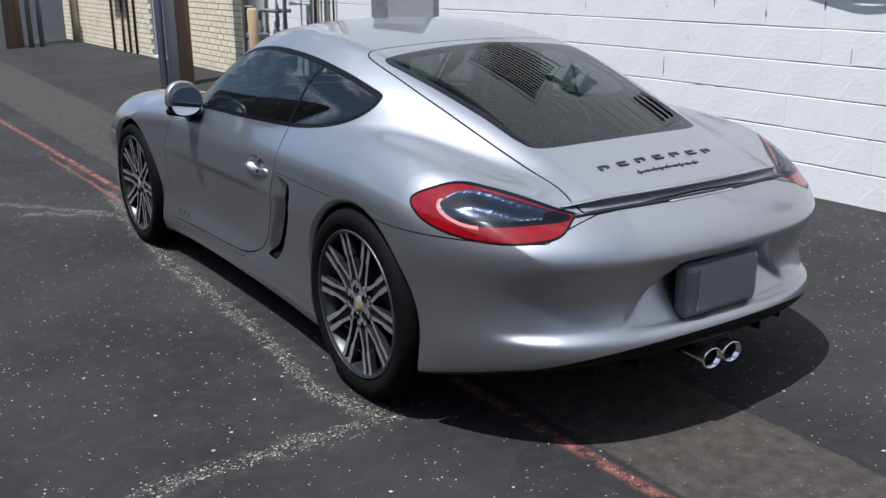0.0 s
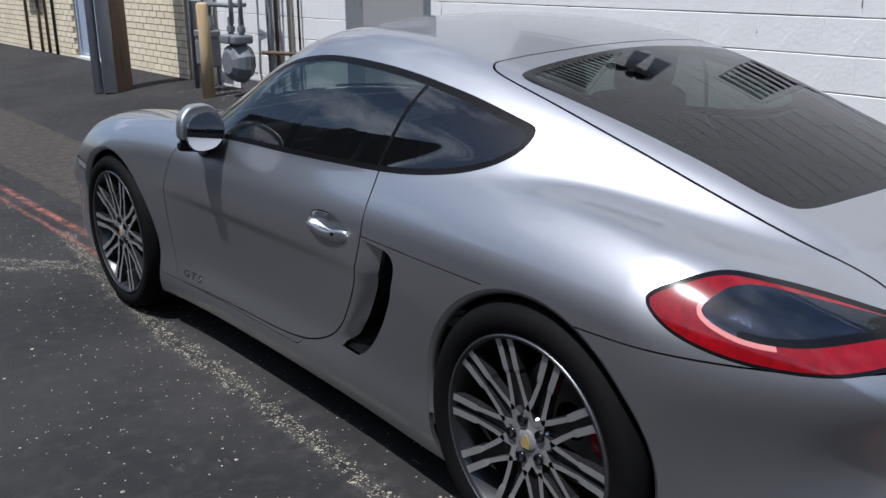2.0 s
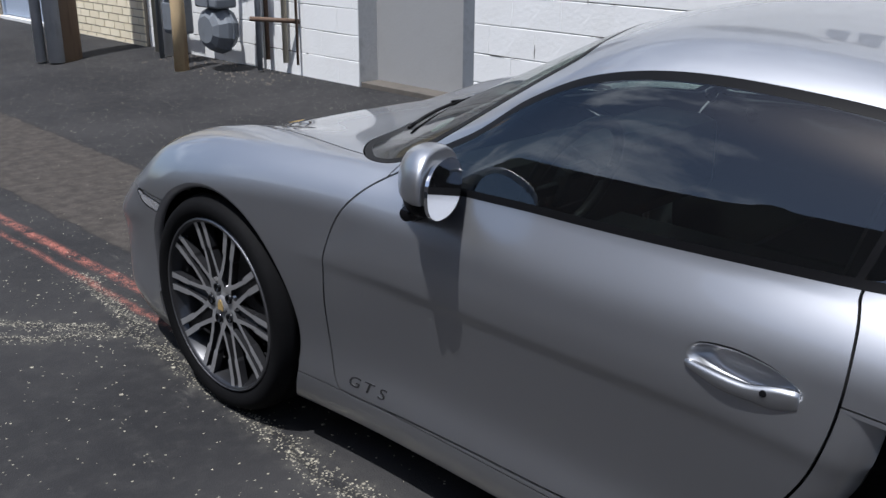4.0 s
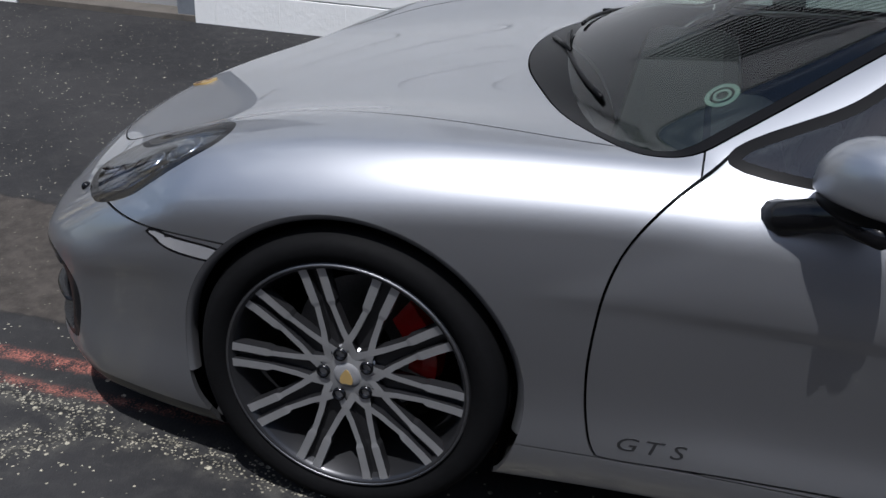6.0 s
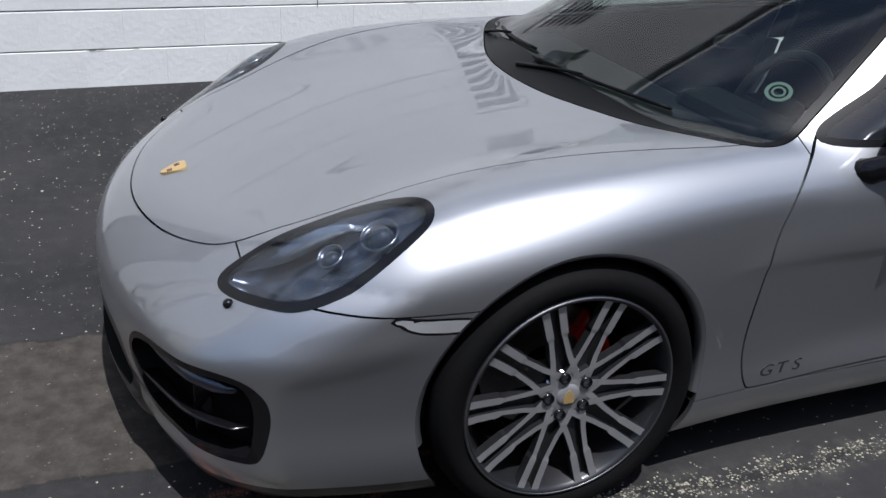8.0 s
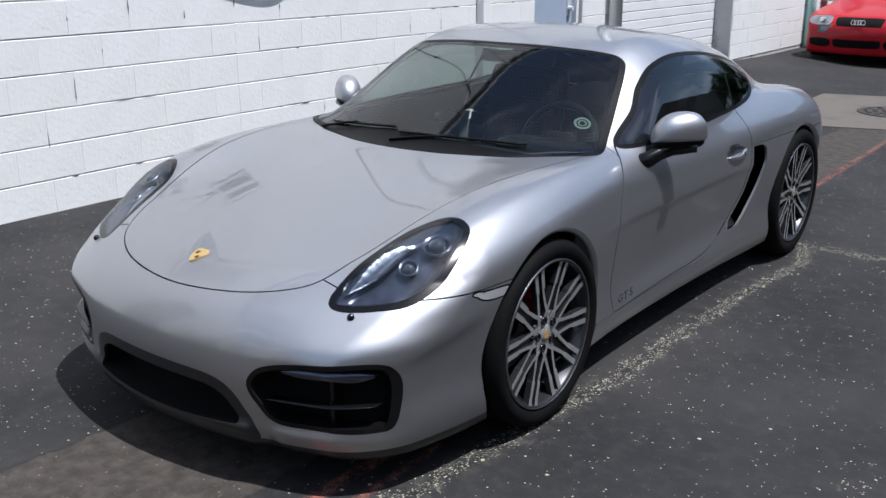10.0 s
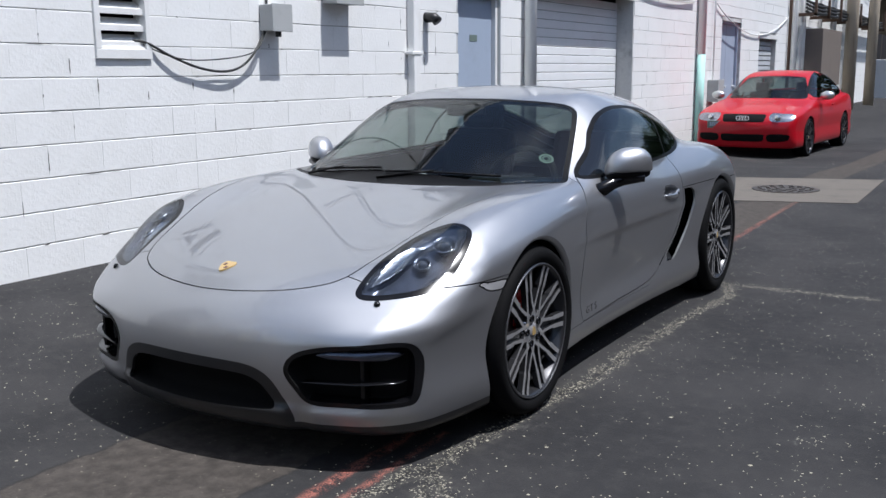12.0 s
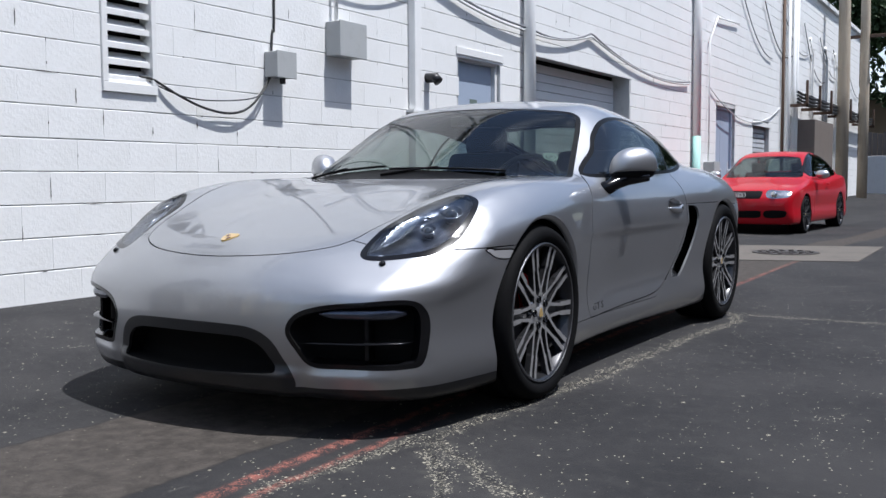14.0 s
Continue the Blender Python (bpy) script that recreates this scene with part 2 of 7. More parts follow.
    mp.inputs["Scale"].default_value = (1.0, 0.35, 1.0)
    nt.links.new(tc, mp.inputs["Vector"])
    scuff = M("MULTIPLY", ramp01(nt, noise_node(nt, mp.outputs[0], 9.0, 6, 0.75), 0.60, 0.74), ramp01(nt, noise_node(nt, mp.outputs[0], 55.0, 3), 0.42, 0.62))
    col = mix_col(nt, M("MULTIPLY", M("MULTIPLY", scuff, M("SUBTRACT", 1.0, strip)), 0.55), col, (0.105, 0.100, 0.092))
    line = ramp01(nt, near, 0.012, 0.003)
    col = mix_col(nt, M("MULTIPLY", line, 0.45), col, (0.010, 0.010, 0.010))
    # orange survey paint, two strokes worn by traffic
    s1 = segment(-0.45, -6.5, -0.60, 3.0, 0.03, 0.05)
    s2 = segment(-0.60, 3.0, -0.72, 14.0, 0.03, 0.05)
    s3 = segment(-0.69, 1.6, -0.71, 4.2, 0.03, 0.06)
    paint = M("MINIMUM", M("MINIMUM", s1, s2), M("ADD", s3, 0.012))
    paint = M("MULTIPLY", ramp01(nt, M("ADD", paint, M("MULTIPLY", M("SUBTRACT", mid, 0.5), 0.09)), 0.042, 0.012), ramp01(nt, M("ADD", mid, M("MULTIPLY", fine, 0.7)), 0.74, 1.06))
    paint = M("MULTIPLY", paint, ramp01(nt, Y, -9.0, 0.0))
    col = mix_col(nt, M("MULTIPLY", paint, 0.72), col, (0.50, 0.165, 0.12))
    nt.links.new(col, bsdf.inputs["Base Color"])
    bsdf.inputs["Roughness"].default_value = 0.88
    bsdf.inputs["Specular IOR Level"].default_value = 0.25
    bp = nt.nodes.new("ShaderNodeBump")
    bp.inputs["Strength"].default_value, bp.inputs["Distance"].default_value = 0.7, 0.006
    h = M("ADD", M("MULTIPLY", fine, 0.5), M("MULTIPLY", M("MAXIMUM", grit, chip), 0.6))
    h = M("SUBTRACT", M("ADD", h, M("MULTIPLY", mid, 0.4)), M("MULTIPLY", line, 0.6))
    nt.links.new(h, bp.inputs["Height"])
    nt.links.new(bp.outputs[0], bsdf.inputs["Normal"])
    return m


def aged(name, color, stain, rough=0.6, scale=6.0, amount=0.5, metal=0.0, stretch=(1, 1, 1), bump=0.15, rnd=0.0):
    """A weathered surface: broad stains and fine grain; stretch draws the stains out along an axis; rnd varies pieces."""
    m, nt, bsdf = nodes_of(name)
    tc = nt.nodes.new("ShaderNodeTexCoord").outputs["Object"]
    mp = nt.nodes.new("ShaderNodeMapping")
    mp.inputs["Scale"].default_value = stretch
    nt.links.new(tc, mp.inputs["Vector"])
    big, small = noise_node(nt, mp.outputs[0], scale, 6, 0.65), noise_node(nt, mp.outputs[0], scale * 18, 3)
    f = math_node(nt, "MULTIPLY", ramp01(nt, big, 0.48, 0.78), amount)
    col = mix_col(nt, f, color, stain)
    f2 = math_node(nt, "MULTIPLY", ramp01(nt, small, 0.35, 0.8), 0.10)
    col = mix_col(nt, f2, col, stain)
    if rnd:
        oi = nt.nodes.new("ShaderNodeObjectInfo")
        gi = nt.nodes.new("ShaderNodeNewGeometry")
        r = math_node(nt, "FRACT", math_node(nt, "ADD", oi.outputs["Random"], gi.outputs["Random Per Island"]))
        col = mix_col(nt, math_node(nt, "MULTIPLY", r, rnd), col, stain)
    nt.links.new(col, bsdf.inputs["Base Color"])
    bsdf.inputs["Roughness"].default_value = rough
    bsdf.inputs["Metallic"].default_value = metal
    if bump:
        bp = nt.nodes.new("ShaderNodeBump")
        bp.inputs["Strength"].default_value, bp.inputs["Distance"].default_value = bump, 0.006
        nt.links.new(math_node(nt, "ADD", small, math_node(nt, "MULTIPLY", big, 1.5)), bp.inputs["Height"])
        nt.links.new(bp.outputs[0], bsdf.inputs["Normal"])
    return m


ASPHALT = asphalt()
BLOCK_WHITE = aged("white_painted_block", (0.80, 0.80, 0.79), (0.66, 0.655, 0.63), 0.62, 2.2, 0.40, bump=0.35, rnd=0.14)
MORTAR = aged("painted_mortar", (0.55, 0.55, 0.54), (0.05, 0.048, 0.045), 0.8, 2.3, 0.95, bump=0.3)
JOINT_DARK = aged("open_joint_shade", (0.10, 0.095, 0.09), (0.03, 0.03, 0.03), 0.95, 9, 0.8)
WHITE_TRIM = aged("white_trim_paint", (0.76, 0.76, 0.75), (0.52, 0.50, 0.46), 0.5, 5, 0.35)
GREY_BOX = aged("grey_box_paint", (0.40, 0.41, 0.41), (0.28, 0.28, 0.27), 0.5, 9, 0.4)
DOOR_BLUE = aged("blue_grey_door_paint", (0.34, 0.40, 0.50), (0.26, 0.30, 0.37), 0.5, 3, 0.4)
DOOR_WHITE = aged("white_sheet_door", (0.80, 0.81, 0.82), (0.50, 0.50, 0.50), 0.45, 3, 0.3)
GREY_WALL = aged("grey_recess", (0.30, 0.30, 0.30), (0.24, 0.24, 0.235), 0.7, 3, 0.4)
CABLE = plain("black_cable", (0.02, 0.02, 0.02), 0.55)
CABLE_WHITE = plain("painted_cable", (0.62, 0.62, 0.61), 0.6)
PIPE_WHITE = aged("white_pipe_paint", (0.82, 0.82, 0.81), (0.55, 0.52, 0.48), 0.5, 4, 0.4, stretch=(1, 1, 0.3))
PIPE_TAN = aged("cream_pipe_paint", (0.52, 0.48, 0.38), (0.35, 0.30, 0.23), 0.6, 4, 0.4)
TEAL = aged("pale_teal_paint", (0.38, 0.66, 0.60), (0.55, 0.66, 0.62), 0.6, 6, 0.4)
GALV = aged("galvanised_steel", (0.58, 0.60, 0.63), (0.26, 0.27, 0.29), 0.5, 7, 0.7, metal=0.15, stretch=(1, 1, 0.3))
WOOD = aged("weathered_wood", (0.34, 0.235, 0.155), (0.14, 0.095, 0.065), 0.85, 5, 0.8, stretch=(3, 3, 0.25), bump=0.6)
WOOD_PALE = aged("bleached_wood", (0.44, 0.37, 0.28), (0.24, 0.18, 0.13), 0.85, 5, 0.8, stretch=(3, 3, 0.25), bump=0.6)
POST_WOOD = aged("yellowed_post_wood", (0.50, 0.37, 0.21), (0.20, 0.10, 0.05), 0.85, 4, 0.9, stretch=(3, 3, 0.4), bump=0.6)
RUST = aged("rusty_iron", (0.12, 0.075, 0.05), (0.05, 0.035, 0.03), 0.8, 12, 0.7)
METER_GREY = aged("grey_meter_paint", (0.16, 0.175, 0.195), (0.07, 0.07, 0.07), 0.55, 10, 0.5)
BRICK = aged("buff_brick", (0.84, 0.755, 0.57), (0.52, 0.43, 0.29), 0.8, 3, 0.4, bump=0.4, rnd=0.30)
BRICK_JOINT = aged("dark_mortar", (0.30, 0.26, 0.21), (0.07, 0.06, 0.055), 0.9, 5, 0.5)
CONCRETE = aged("old_concrete", (0.105, 0.092, 0.078), (0.045, 0.041, 0.037), 0.85, 3, 0.8, bump=0.4)
IRON = aged("cast_iron", (0.05, 0.045, 0.042), (0.09, 0.07, 0.055), 0.6, 14, 0.6, metal=0.4)
BROWN_PANEL = aged("brown_panel_paint", (0.17, 0.14, 0.12), (0.10, 0.085, 0.075), 0.6, 3, 0.4)
LEAF = aged("tree_leaves", (0.045, 0.085, 0.025), (0.02, 0.045, 0.012), 0.6, 3, 0.7, bump=0.0, rnd=0.6)
TREE_BARK = aged("tree_bark", (0.09, 0.07, 0.05), (0.05, 0.04, 0.03), 0.9, 6, 0.6)
TAN_WALL = aged("tan_render", (0.45, 0.33, 0.22), (0.36, 0.26, 0.18), 0.8, 2, 0.4)

# ---- silver coupe: body form ----
def spline(ts, vs):
    """Natural cubic spline through a few stations, level-slope continued past the ends."""
    ts, vs = np.array(ts, float), np.array(vs, float)
    n, h = len(ts), np.diff(ts)
    A, r = np.eye(n), np.zeros(n)
    for i in range(1, n - 1):
        A[i, i - 1:i + 2] = h[i - 1], 2 * (h[i - 1] + h[i]), h[i]
        r[i] = 6 * ((vs[i + 1] - vs[i]) / h[i] - (vs[i] - vs[i - 1]) / h[i - 1])
    m = np.linalg.solve(A, r)

    def f(t):
        i = np.clip(np.searchsorted(ts, t) - 1, 0, n - 2)
        hi, u = h[i], t - ts[i]
        w = hi - u
        inside = (m[i] * w ** 3 + m[i + 1] * u ** 3) / (6 * hi) + (vs[i] / hi - m[i] * hi / 6) * w + (vs[i + 1] / hi - m[i + 1] * hi / 6) * u
        s0 = (vs[1] - vs[0]) / h[0] - m[1] * h[0] / 6
        s1 = (vs[-1] - vs[-2]) / h[-1] + m[-2] * h[-1] / 6
        return np.where(t < ts[0], vs[0] + s0 * (t - ts[0]), np.where(t > ts[-1], vs[-1] + s1 * (t - ts[-1]), inside))
    return f


def both(p, q, r):
    """Rounded intersection with fillet radius r."""
    return np.minimum(np.maximum(p, q), -r) + np.hypot(np.maximum(p + r, 0), np.maximum(q + r, 0))


def either(p, q, k):
    """Smooth union with blend width k."""
    h = np.maximum(k - np.abs(p - q), 0) / k
    return np.minimum(p, q) - h * h * h * k / 6


def step(t, lo, hi):
    u = np.clip((t - lo) / (hi - lo), 0, 1)
    return u * u * u * (u * (6 * u - 15) + 10)


# side view of the lower body: crown of the hood and deck on the centre line, and of the wings
deck_z = spline([-2.25, -2.0, -1.8, -1.5, -1.0, 0.0, 0.8, 1.24, 1.56, 1.8, 1.99, 2.12, 2.25], [0.74, 0.795, 0.815, 0.84, 0.86, 0.84, 0.86, 0.815, 0.755, 0.695, 0.642, 0.605, 0.555])
wing_z = spline([-2.25, -2.0, -1.75, -1.5, -1.24, -0.9, -0.5, 0.0, 0.5, 0.8, 1.24, 1.56, 1.8, 2.0, 2.2], [0.71, 0.77, 0.825, 0.875, 0.905, 0.905, 0.88, 0.865, 0.86, 0.855, 0.84, 0.785, 0.69, 0.60, 0.50])
half_w = spline([-2.2, -1.9, -1.75, -1.54, -1.24, -0.9, -0.55, -0.2, 0.3, 0.72, 1.0, 1.24, 1.5, 1.67, 1.82, 2.1], [0.68, 0.815, 0.862, 0.896, 0.905, 0.897, 0.876, 0.866, 0.862, 0.868, 0.887, 0.90, 0.893, 0.872, 0.842, 0.76])
side_in = spline([0.12, 0.22, 0.32, 0.45, 0.57, 0.63, 0.68, 0.75, 0.85, 0.97], [0.05, 0.014, 0.018, 0.010, 0.0, 0.0005, 0.0045, 0.0145, 0.037, 0.09])
hollow = spline([0.12, 0.22, 0.27, 0.34, 0.42, 0.50, 0.58, 0.645, 0.70, 0.97], [0.0, 0.0, 0.004, 0.014, 0.016, 0.014, 0.008, 0.0, 0.0, 0.0])
nose_y = spline([0.10, 0.20, 0.34, 0.45, 0.52, 0.60, 0.8], [2.14, 2.19, 2.22, 2.215, 2.195, 2.145, 1.98])
tail_y = spline([0.12, 0.22, 0.30, 0.35, 0.41, 0.48, 0.56, 0.64, 0.71, 0.78, 0.9], [-2.0, -2.06, -2.115, -2.125, -2.105, -2.09, -2.10, -2.12, -2.085, -2.03, -1.9])
floor_z = spline([-2.2, -1.9, -1.6, -1.2, 0.0, 1.2, 1.6, 2.2], [0.31, 0.27, 0.2, 0.14, 0.135, 0.12, 0.11, 0.13])
# the greenhouse
roof_z = spline([-2.3, -2.0, -1.784, -1.55, -1.3, -1.0, -0.7, -0.4, -0.1, 0.1, 0.3, 0.55, 0.8, 1.0, 1.3], [0.62, 0.755, 0.85, 0.938, 1.024, 1.118, 1.195, 1.243, 1.26, 1.242, 1.188, 1.08, 0.962, 0.86, 0.70])
cabin_w = spline([-2.2, -1.8, -1.4, -1.0, -0.5, 0.0, 0.6, 1.0, 1.3], [0.42, 0.50, 0.60, 0.715, 0.79, 0.805, 0.79, 0.77, 0.75])


def form(x, y, z):
    """Signed distance (about) to the closed outer form of the body."""
    a = np.sqrt(x * x + 1e-6)
    deck, wing = deck_z(y), wing_z(y)
    top = deck - 0.05 * a * a + (wing - deck + 0.0245) * np.exp(-((a - 0.70) / 0.17) ** 2)
    slope = 1.06
    dish = hollow(z) * step(y, -0.60, -0.20) * (1 - step(y, 0.40, 0.78))
    low = both((z - top) / slope, a - half_w(y) + side_in(z) + dish, 0.10)
    sill = (1 - step(z, 0.190, 0.255)) * (0.020 * step(a, 0.38, 0.52) + 0.030 * (1 - step(a, 0.36, 0.46)))
    low = both(low, (y - nose_y(z) - sill + (0.33 + 0.9 * np.clip(z - 0.45, 0, 0.2)) * a * a) / 1.1, 0.11)
    ledge = 0.024 * step(z, 0.365, 0.405) * (1 - step(z, 0.46, 0.63)) * (1 - step(a, 0.66, 0.80))
    pocket = np.clip(z - 0.385, 0, 0.19) * 0.42 * (1 - step(a + 1.1 * (z - 0.40), 0.36, 0.43)) * (1 - step(z, 0.570, 0.602))
    low = both(low, (tail_y(z) + ledge + pocket + 0.20 * a * a + 0.36 * a ** 4 - y) / 1.15, 0.17)
    low = low - 0.013 * np.exp(-((z - 0.49 - 0.05 * step(-y, -1.9, -1.6)) / 0.045) ** 2) * step(a, 0.38, 0.62) * step(y, 1.52, 1.72)
    low = both(low, floor_z(y) - z, 0.03)
    ye = y + 0.42 * a * a * step(y, -0.3, 0.6) - 0.10 * a * a * step(-y, 0.6, 1.4)
    dz = z - 0.85
    cab = both((z - roof_z(ye) + 0.13 * a * a) / (1.0 + 0.12 * step(np.abs(y), 0.2, 0.7)), (a - cabin_w(y) + np.where(dz > 0, 0.36 * dz + 0.45 * dz * dz, 0.48 * dz)) / 1.08, 0.13)
    cab = both(cab, a - half_w(y) + side_in(z), 0.03)
    cab = both(cab, 0.6 - z, 0.02)
    cab = both(cab, -1.97 + 0.30 * a * a - y, 0.05)
    return either(low, cab, 0.04 + 0.06 * step(-y, 0.2, 1.2))


def surface(f, lo, hi, h):
    """Surface net of f = 0 in a box, drawn on to the surface. Returns points and triangles."""
    ax = [np.arange(round((hi[i] - lo[i]) / h) + 1) * h + lo[i] for i in range(3)]
    val = np.empty([len(v) for v in ax], np.float32)
    Y, Z = np.meshgrid(ax[1], ax[2], indexing="ij")
    for i, xv in enumerate(ax[0]):
        val[i] = f(np.full_like(Y, xv), Y, Z) if xv < h / 2 else val[np.abs(ax[0] + xv).argmin()]
    neg = val < 0
    n = neg[:-1, :-1, :-1].astype(np.int8)
    for dx, dy, dz in ((1, 0, 0), (0, 1, 0), (0, 0, 1), (1, 1, 0), (1, 0, 1), (0, 1, 1), (1, 1, 1)):
        n = n + neg[dx:neg.shape[0] - 1 + dx, dy:neg.shape[1] - 1 + dy, dz:neg.shape[2] - 1 + dz]
    cells = (n > 0) & (n < 8)
    index = np.full(cells.shape, -1)
    where = np.argwhere(cells)
    index[cells] = np.arange(len(where))
    pts = np.array(lo) + (where + 0.5) * h
    pts = settle(f, pts, 5)
    tris = []
    for axis in range(3):
        o1, o2 = [(1, 2), (2, 0), (0, 1)][axis]
        s0, s1 = [slice(None)] * 3, [slice(None)] * 3
        s0[axis], s1[axis] = slice(0, -1), slice(1, None)
        edge = np.argwhere(neg[tuple(s0)] != neg[tuple(s1)])
        ok = (edge[:, o1] > 0) & (edge[:, o2] > 0) & (edge[:, o1] < cells.shape[o1]) & (edge[:, o2] < cells.shape[o2])
        edge = edge[ok]
        c = [edge.copy() for _ in range(4)]
        c[1][:, o1] -= 1
        c[2][:, o1] -= 1
        c[2][:, o2] -= 1
        c[3][:, o2] -= 1
        q = np.stack([index[tuple(k.T)] for k in c], 1)
        flip = neg[tuple(edge.T)]
        q[~flip] = q[~flip][:, ::-1]
        q = q[(q >= 0).all(1)]
        tris += [q[:, [0, 1, 2]], q[:, [0, 2, 3]]]
    tris = np.concatenate(tris)
    return relax(f, pts, tris, 3), tris


def gradient(f, p, e=0.004):
    g = np.stack([f(*(p + d).T) - f(*(p - d).T) for d in np.eye(3) * e], 1)
    return g / (2 * e)


def settle(f, p, rounds):
    for _ in range(rounds):
        g = gradient(f, p)
        d = np.clip(f(*p.T) / np.maximum((g * g).sum(1), 0.3), -0.012, 0.012)
        p = p - d[:, None] * g
    return p


def relax(f, p, tris, rounds):
    """Evens out the net along the surface."""
    i = np.concatenate([tris[:, [0, 1]], tris[:, [1, 2]], tris[:, [2, 0]]])
    i = np.concatenate([i, i[:, ::-1]])
    count = np.maximum(np.bincount(i[:, 0], minlength=len(p)), 1)[:, None]
    for _ in range(rounds):
        q = np.stack([np.bincount(i[:, 0], p[i[:, 1], k], minlength=len(p)) for k in range(3)], 1) / count
        p = settle(f, 0.4 * p + 0.6 * q, 2)
    return p

# ---- helpers for parts ----
def mesh_ob(name, verts, faces, mat, parent=None, label="", smooth=False):
    me = bpy.data.meshes.new(name)
    me.from_pydata([tuple(map(float, v)) for v in verts], [], [tuple(map(int, f)) for f in faces])
    if mat:
        me.materials.append(mat)
    if smooth:
        me.shade_smooth()
    ob = new(name, me)
    if parent:
        ob.parent = parent
    if label:
        ob["label"] = label
    return ob


def part(name, bm, mat, parent=None, label="", smooth=False):
    me = bpy.data.meshes.new(name)
    bm.to_mesh(me)
    bm.free()
    me.materials.append(mat)
    if smooth:
        me.shade_smooth()
    ob = new(name, me)
    if parent:
        ob.parent = parent
    if label:
        ob["label"] = label
    return ob


def box(bm, x0, x1, y0, y1, z0, z1, bevel=0.0, m=None):
    r = bmesh.ops.create_cube(bm, size=1)
    vs = r["verts"]
    bmesh.ops.transform(bm, verts=vs, matrix=Matrix.Translation(((x0 + x1) / 2, (y0 + y1) / 2, (z0 + z1) / 2)) @ Matrix.Diagonal((abs(x1 - x0), abs(y1 - y0), abs(z1 - z0), 1)))
    if bevel:
        es = list({e for v in vs for e in v.link_edges})
        r2 = bmesh.ops.bevel(bm, geom=es, offset=bevel, segments=2, affect="EDGES", profile=0.5)
        vs = list({v for f in r2["faces"] for v in f.verts} | {v for v in vs if v.is_valid})
    if m is not None:
        bmesh.ops.transform(bm, verts=vs, matrix=m)
    return vs


def tube(bm, pts, r, seg=8, cap=True):
    """A round tube along a list of points."""
    pts = [Vector(p) for p in pts]
    rings = []
    for i, p in enumerate(pts):
        d = (pts[min(i + 1, len(pts) - 1)] - pts[max(i - 1, 0)]).normalized()
        u = d.cross(Vector((0, 0, 1)) if abs(d.z) < 0.9 else Vector((0, 1, 0))).normalized()
        w = d.cross(u)
        rr = r[i] if isinstance(r, (list, tuple)) else r
        rings.append([bm.verts.new(p + rr * (math.cos(k * math.tau / seg) * u + math.sin(k * math.tau / seg) * w)) for k in range(seg)])
    for A, B in zip(rings, rings[1:]):
        for k in range(seg):
            bm.faces.new((A[k], A[(k + 1) % seg], B[(k + 1) % seg], B[k]))
    if cap:
        bm.faces.new(rings[0][::-1])
        bm.faces.new(rings[-1])
    bmesh.ops.recalc_face_normals(bm, faces=bm.faces[:])


def lathe(bm, profile, seg=64, m=None):
    """Turns a profile of (x, r) about the x axis."""
    rings = [[bm.verts.new((x, r * math.cos(k * math.tau / seg), r * math.sin(k * math.tau / seg))) for k in range(seg)] for x, r in profile]
    for A, B in zip(rings, rings[1:]):
        for k in range(seg):
            bm.faces.new((A[k], A[(k + 1) % seg], B[(k + 1) % seg], B[k]))
    if m is not None:
        bmesh.ops.transform(bm, verts=[v for r in rings for v in r], matrix=m)
    bmesh.ops.recalc_face_normals(bm, faces=bm.faces[:])



# ---- the alley: ground and walls ----
WALL_X, COURSE, BLOCK, BASE_Z, JOINT_Y, WALL_H = 2.75, 0.2055, 0.413, 0.084, -0.51, 5.8


def ground_z(x, y):
    """Level under the car, rising to the wall's foot, dipping and rising gently along the far end."""
    y = np.asarray(y, float)
    return 0.092 * step(np.asarray(x, float), 1.1, 2.7) - 0.06 * step(-y, 8, 11.5) + 0.18 * step(-y, 15, 26)


def axis_lines(lo, hi, near_lo, near_hi, fine):
    far = [near_hi * 0 + near_hi + d for d in (0.5, 1.5, 3, 6, 12, 25, 50, 100, 200, 400)]
    farn = [near_lo - d for d in (400, 200, 100, 50, 25, 12, 6, 3, 1.5, 0.5)]
    return np.array(farn + list(np.arange(near_lo, near_hi + fine / 2, fine)) + far)


gx, gy = axis_lines(0, 0, -5, 4, 0.25), axis_lines(0, 0, -32, 16, 0.5)
GX, GY = np.meshgrid(gx, gy, indexing="ij")
GZ = ground_z(GX, GY)
nx, ny = GX.shape
gv = np.stack([GX, GY, GZ], -1).reshape(-1, 3)
gf = [(i * ny + j, (i + 1) * ny + j, (i + 1) * ny + j + 1, i * ny + j + 1) for i in range(nx - 1) for j in range(ny - 1)]
tagged(mesh_ob("ground", gv, gf, ASPHALT, smooth=True), "worn black sealed asphalt with pale grit, cracks and orange paint", "asphalt", kind="structure")

# openings in the white wall: y from, y to, z from, z to
OPENINGS = {"louvre": (-0.13, 0.31, 1.465, 2.30), "high_louvre": (1.10, 2.35, 2.75, 4.05), "door": (-5.20, -4.27, 0.05, 2.17), "garage": (-9.36, -6.07, 0.05, 2.39),
            "far_door": (-15.45, -14.05, 0.05, 2.26), "far_window": (-18.50, -16.95, 0.95, 2.0), "recess": (3.55, 4.80, 0.0, 3.4)}
WALL_Y0, WALL_Y1 = -32.0, 8.1
wall = tagged(new("wall_white"), "white painted concrete block wall with dark joints", "wall", kind="structure")
ys = sorted({WALL_Y0, WALL_Y1, *(v for o in OPENINGS.values() for v in o[:2])})
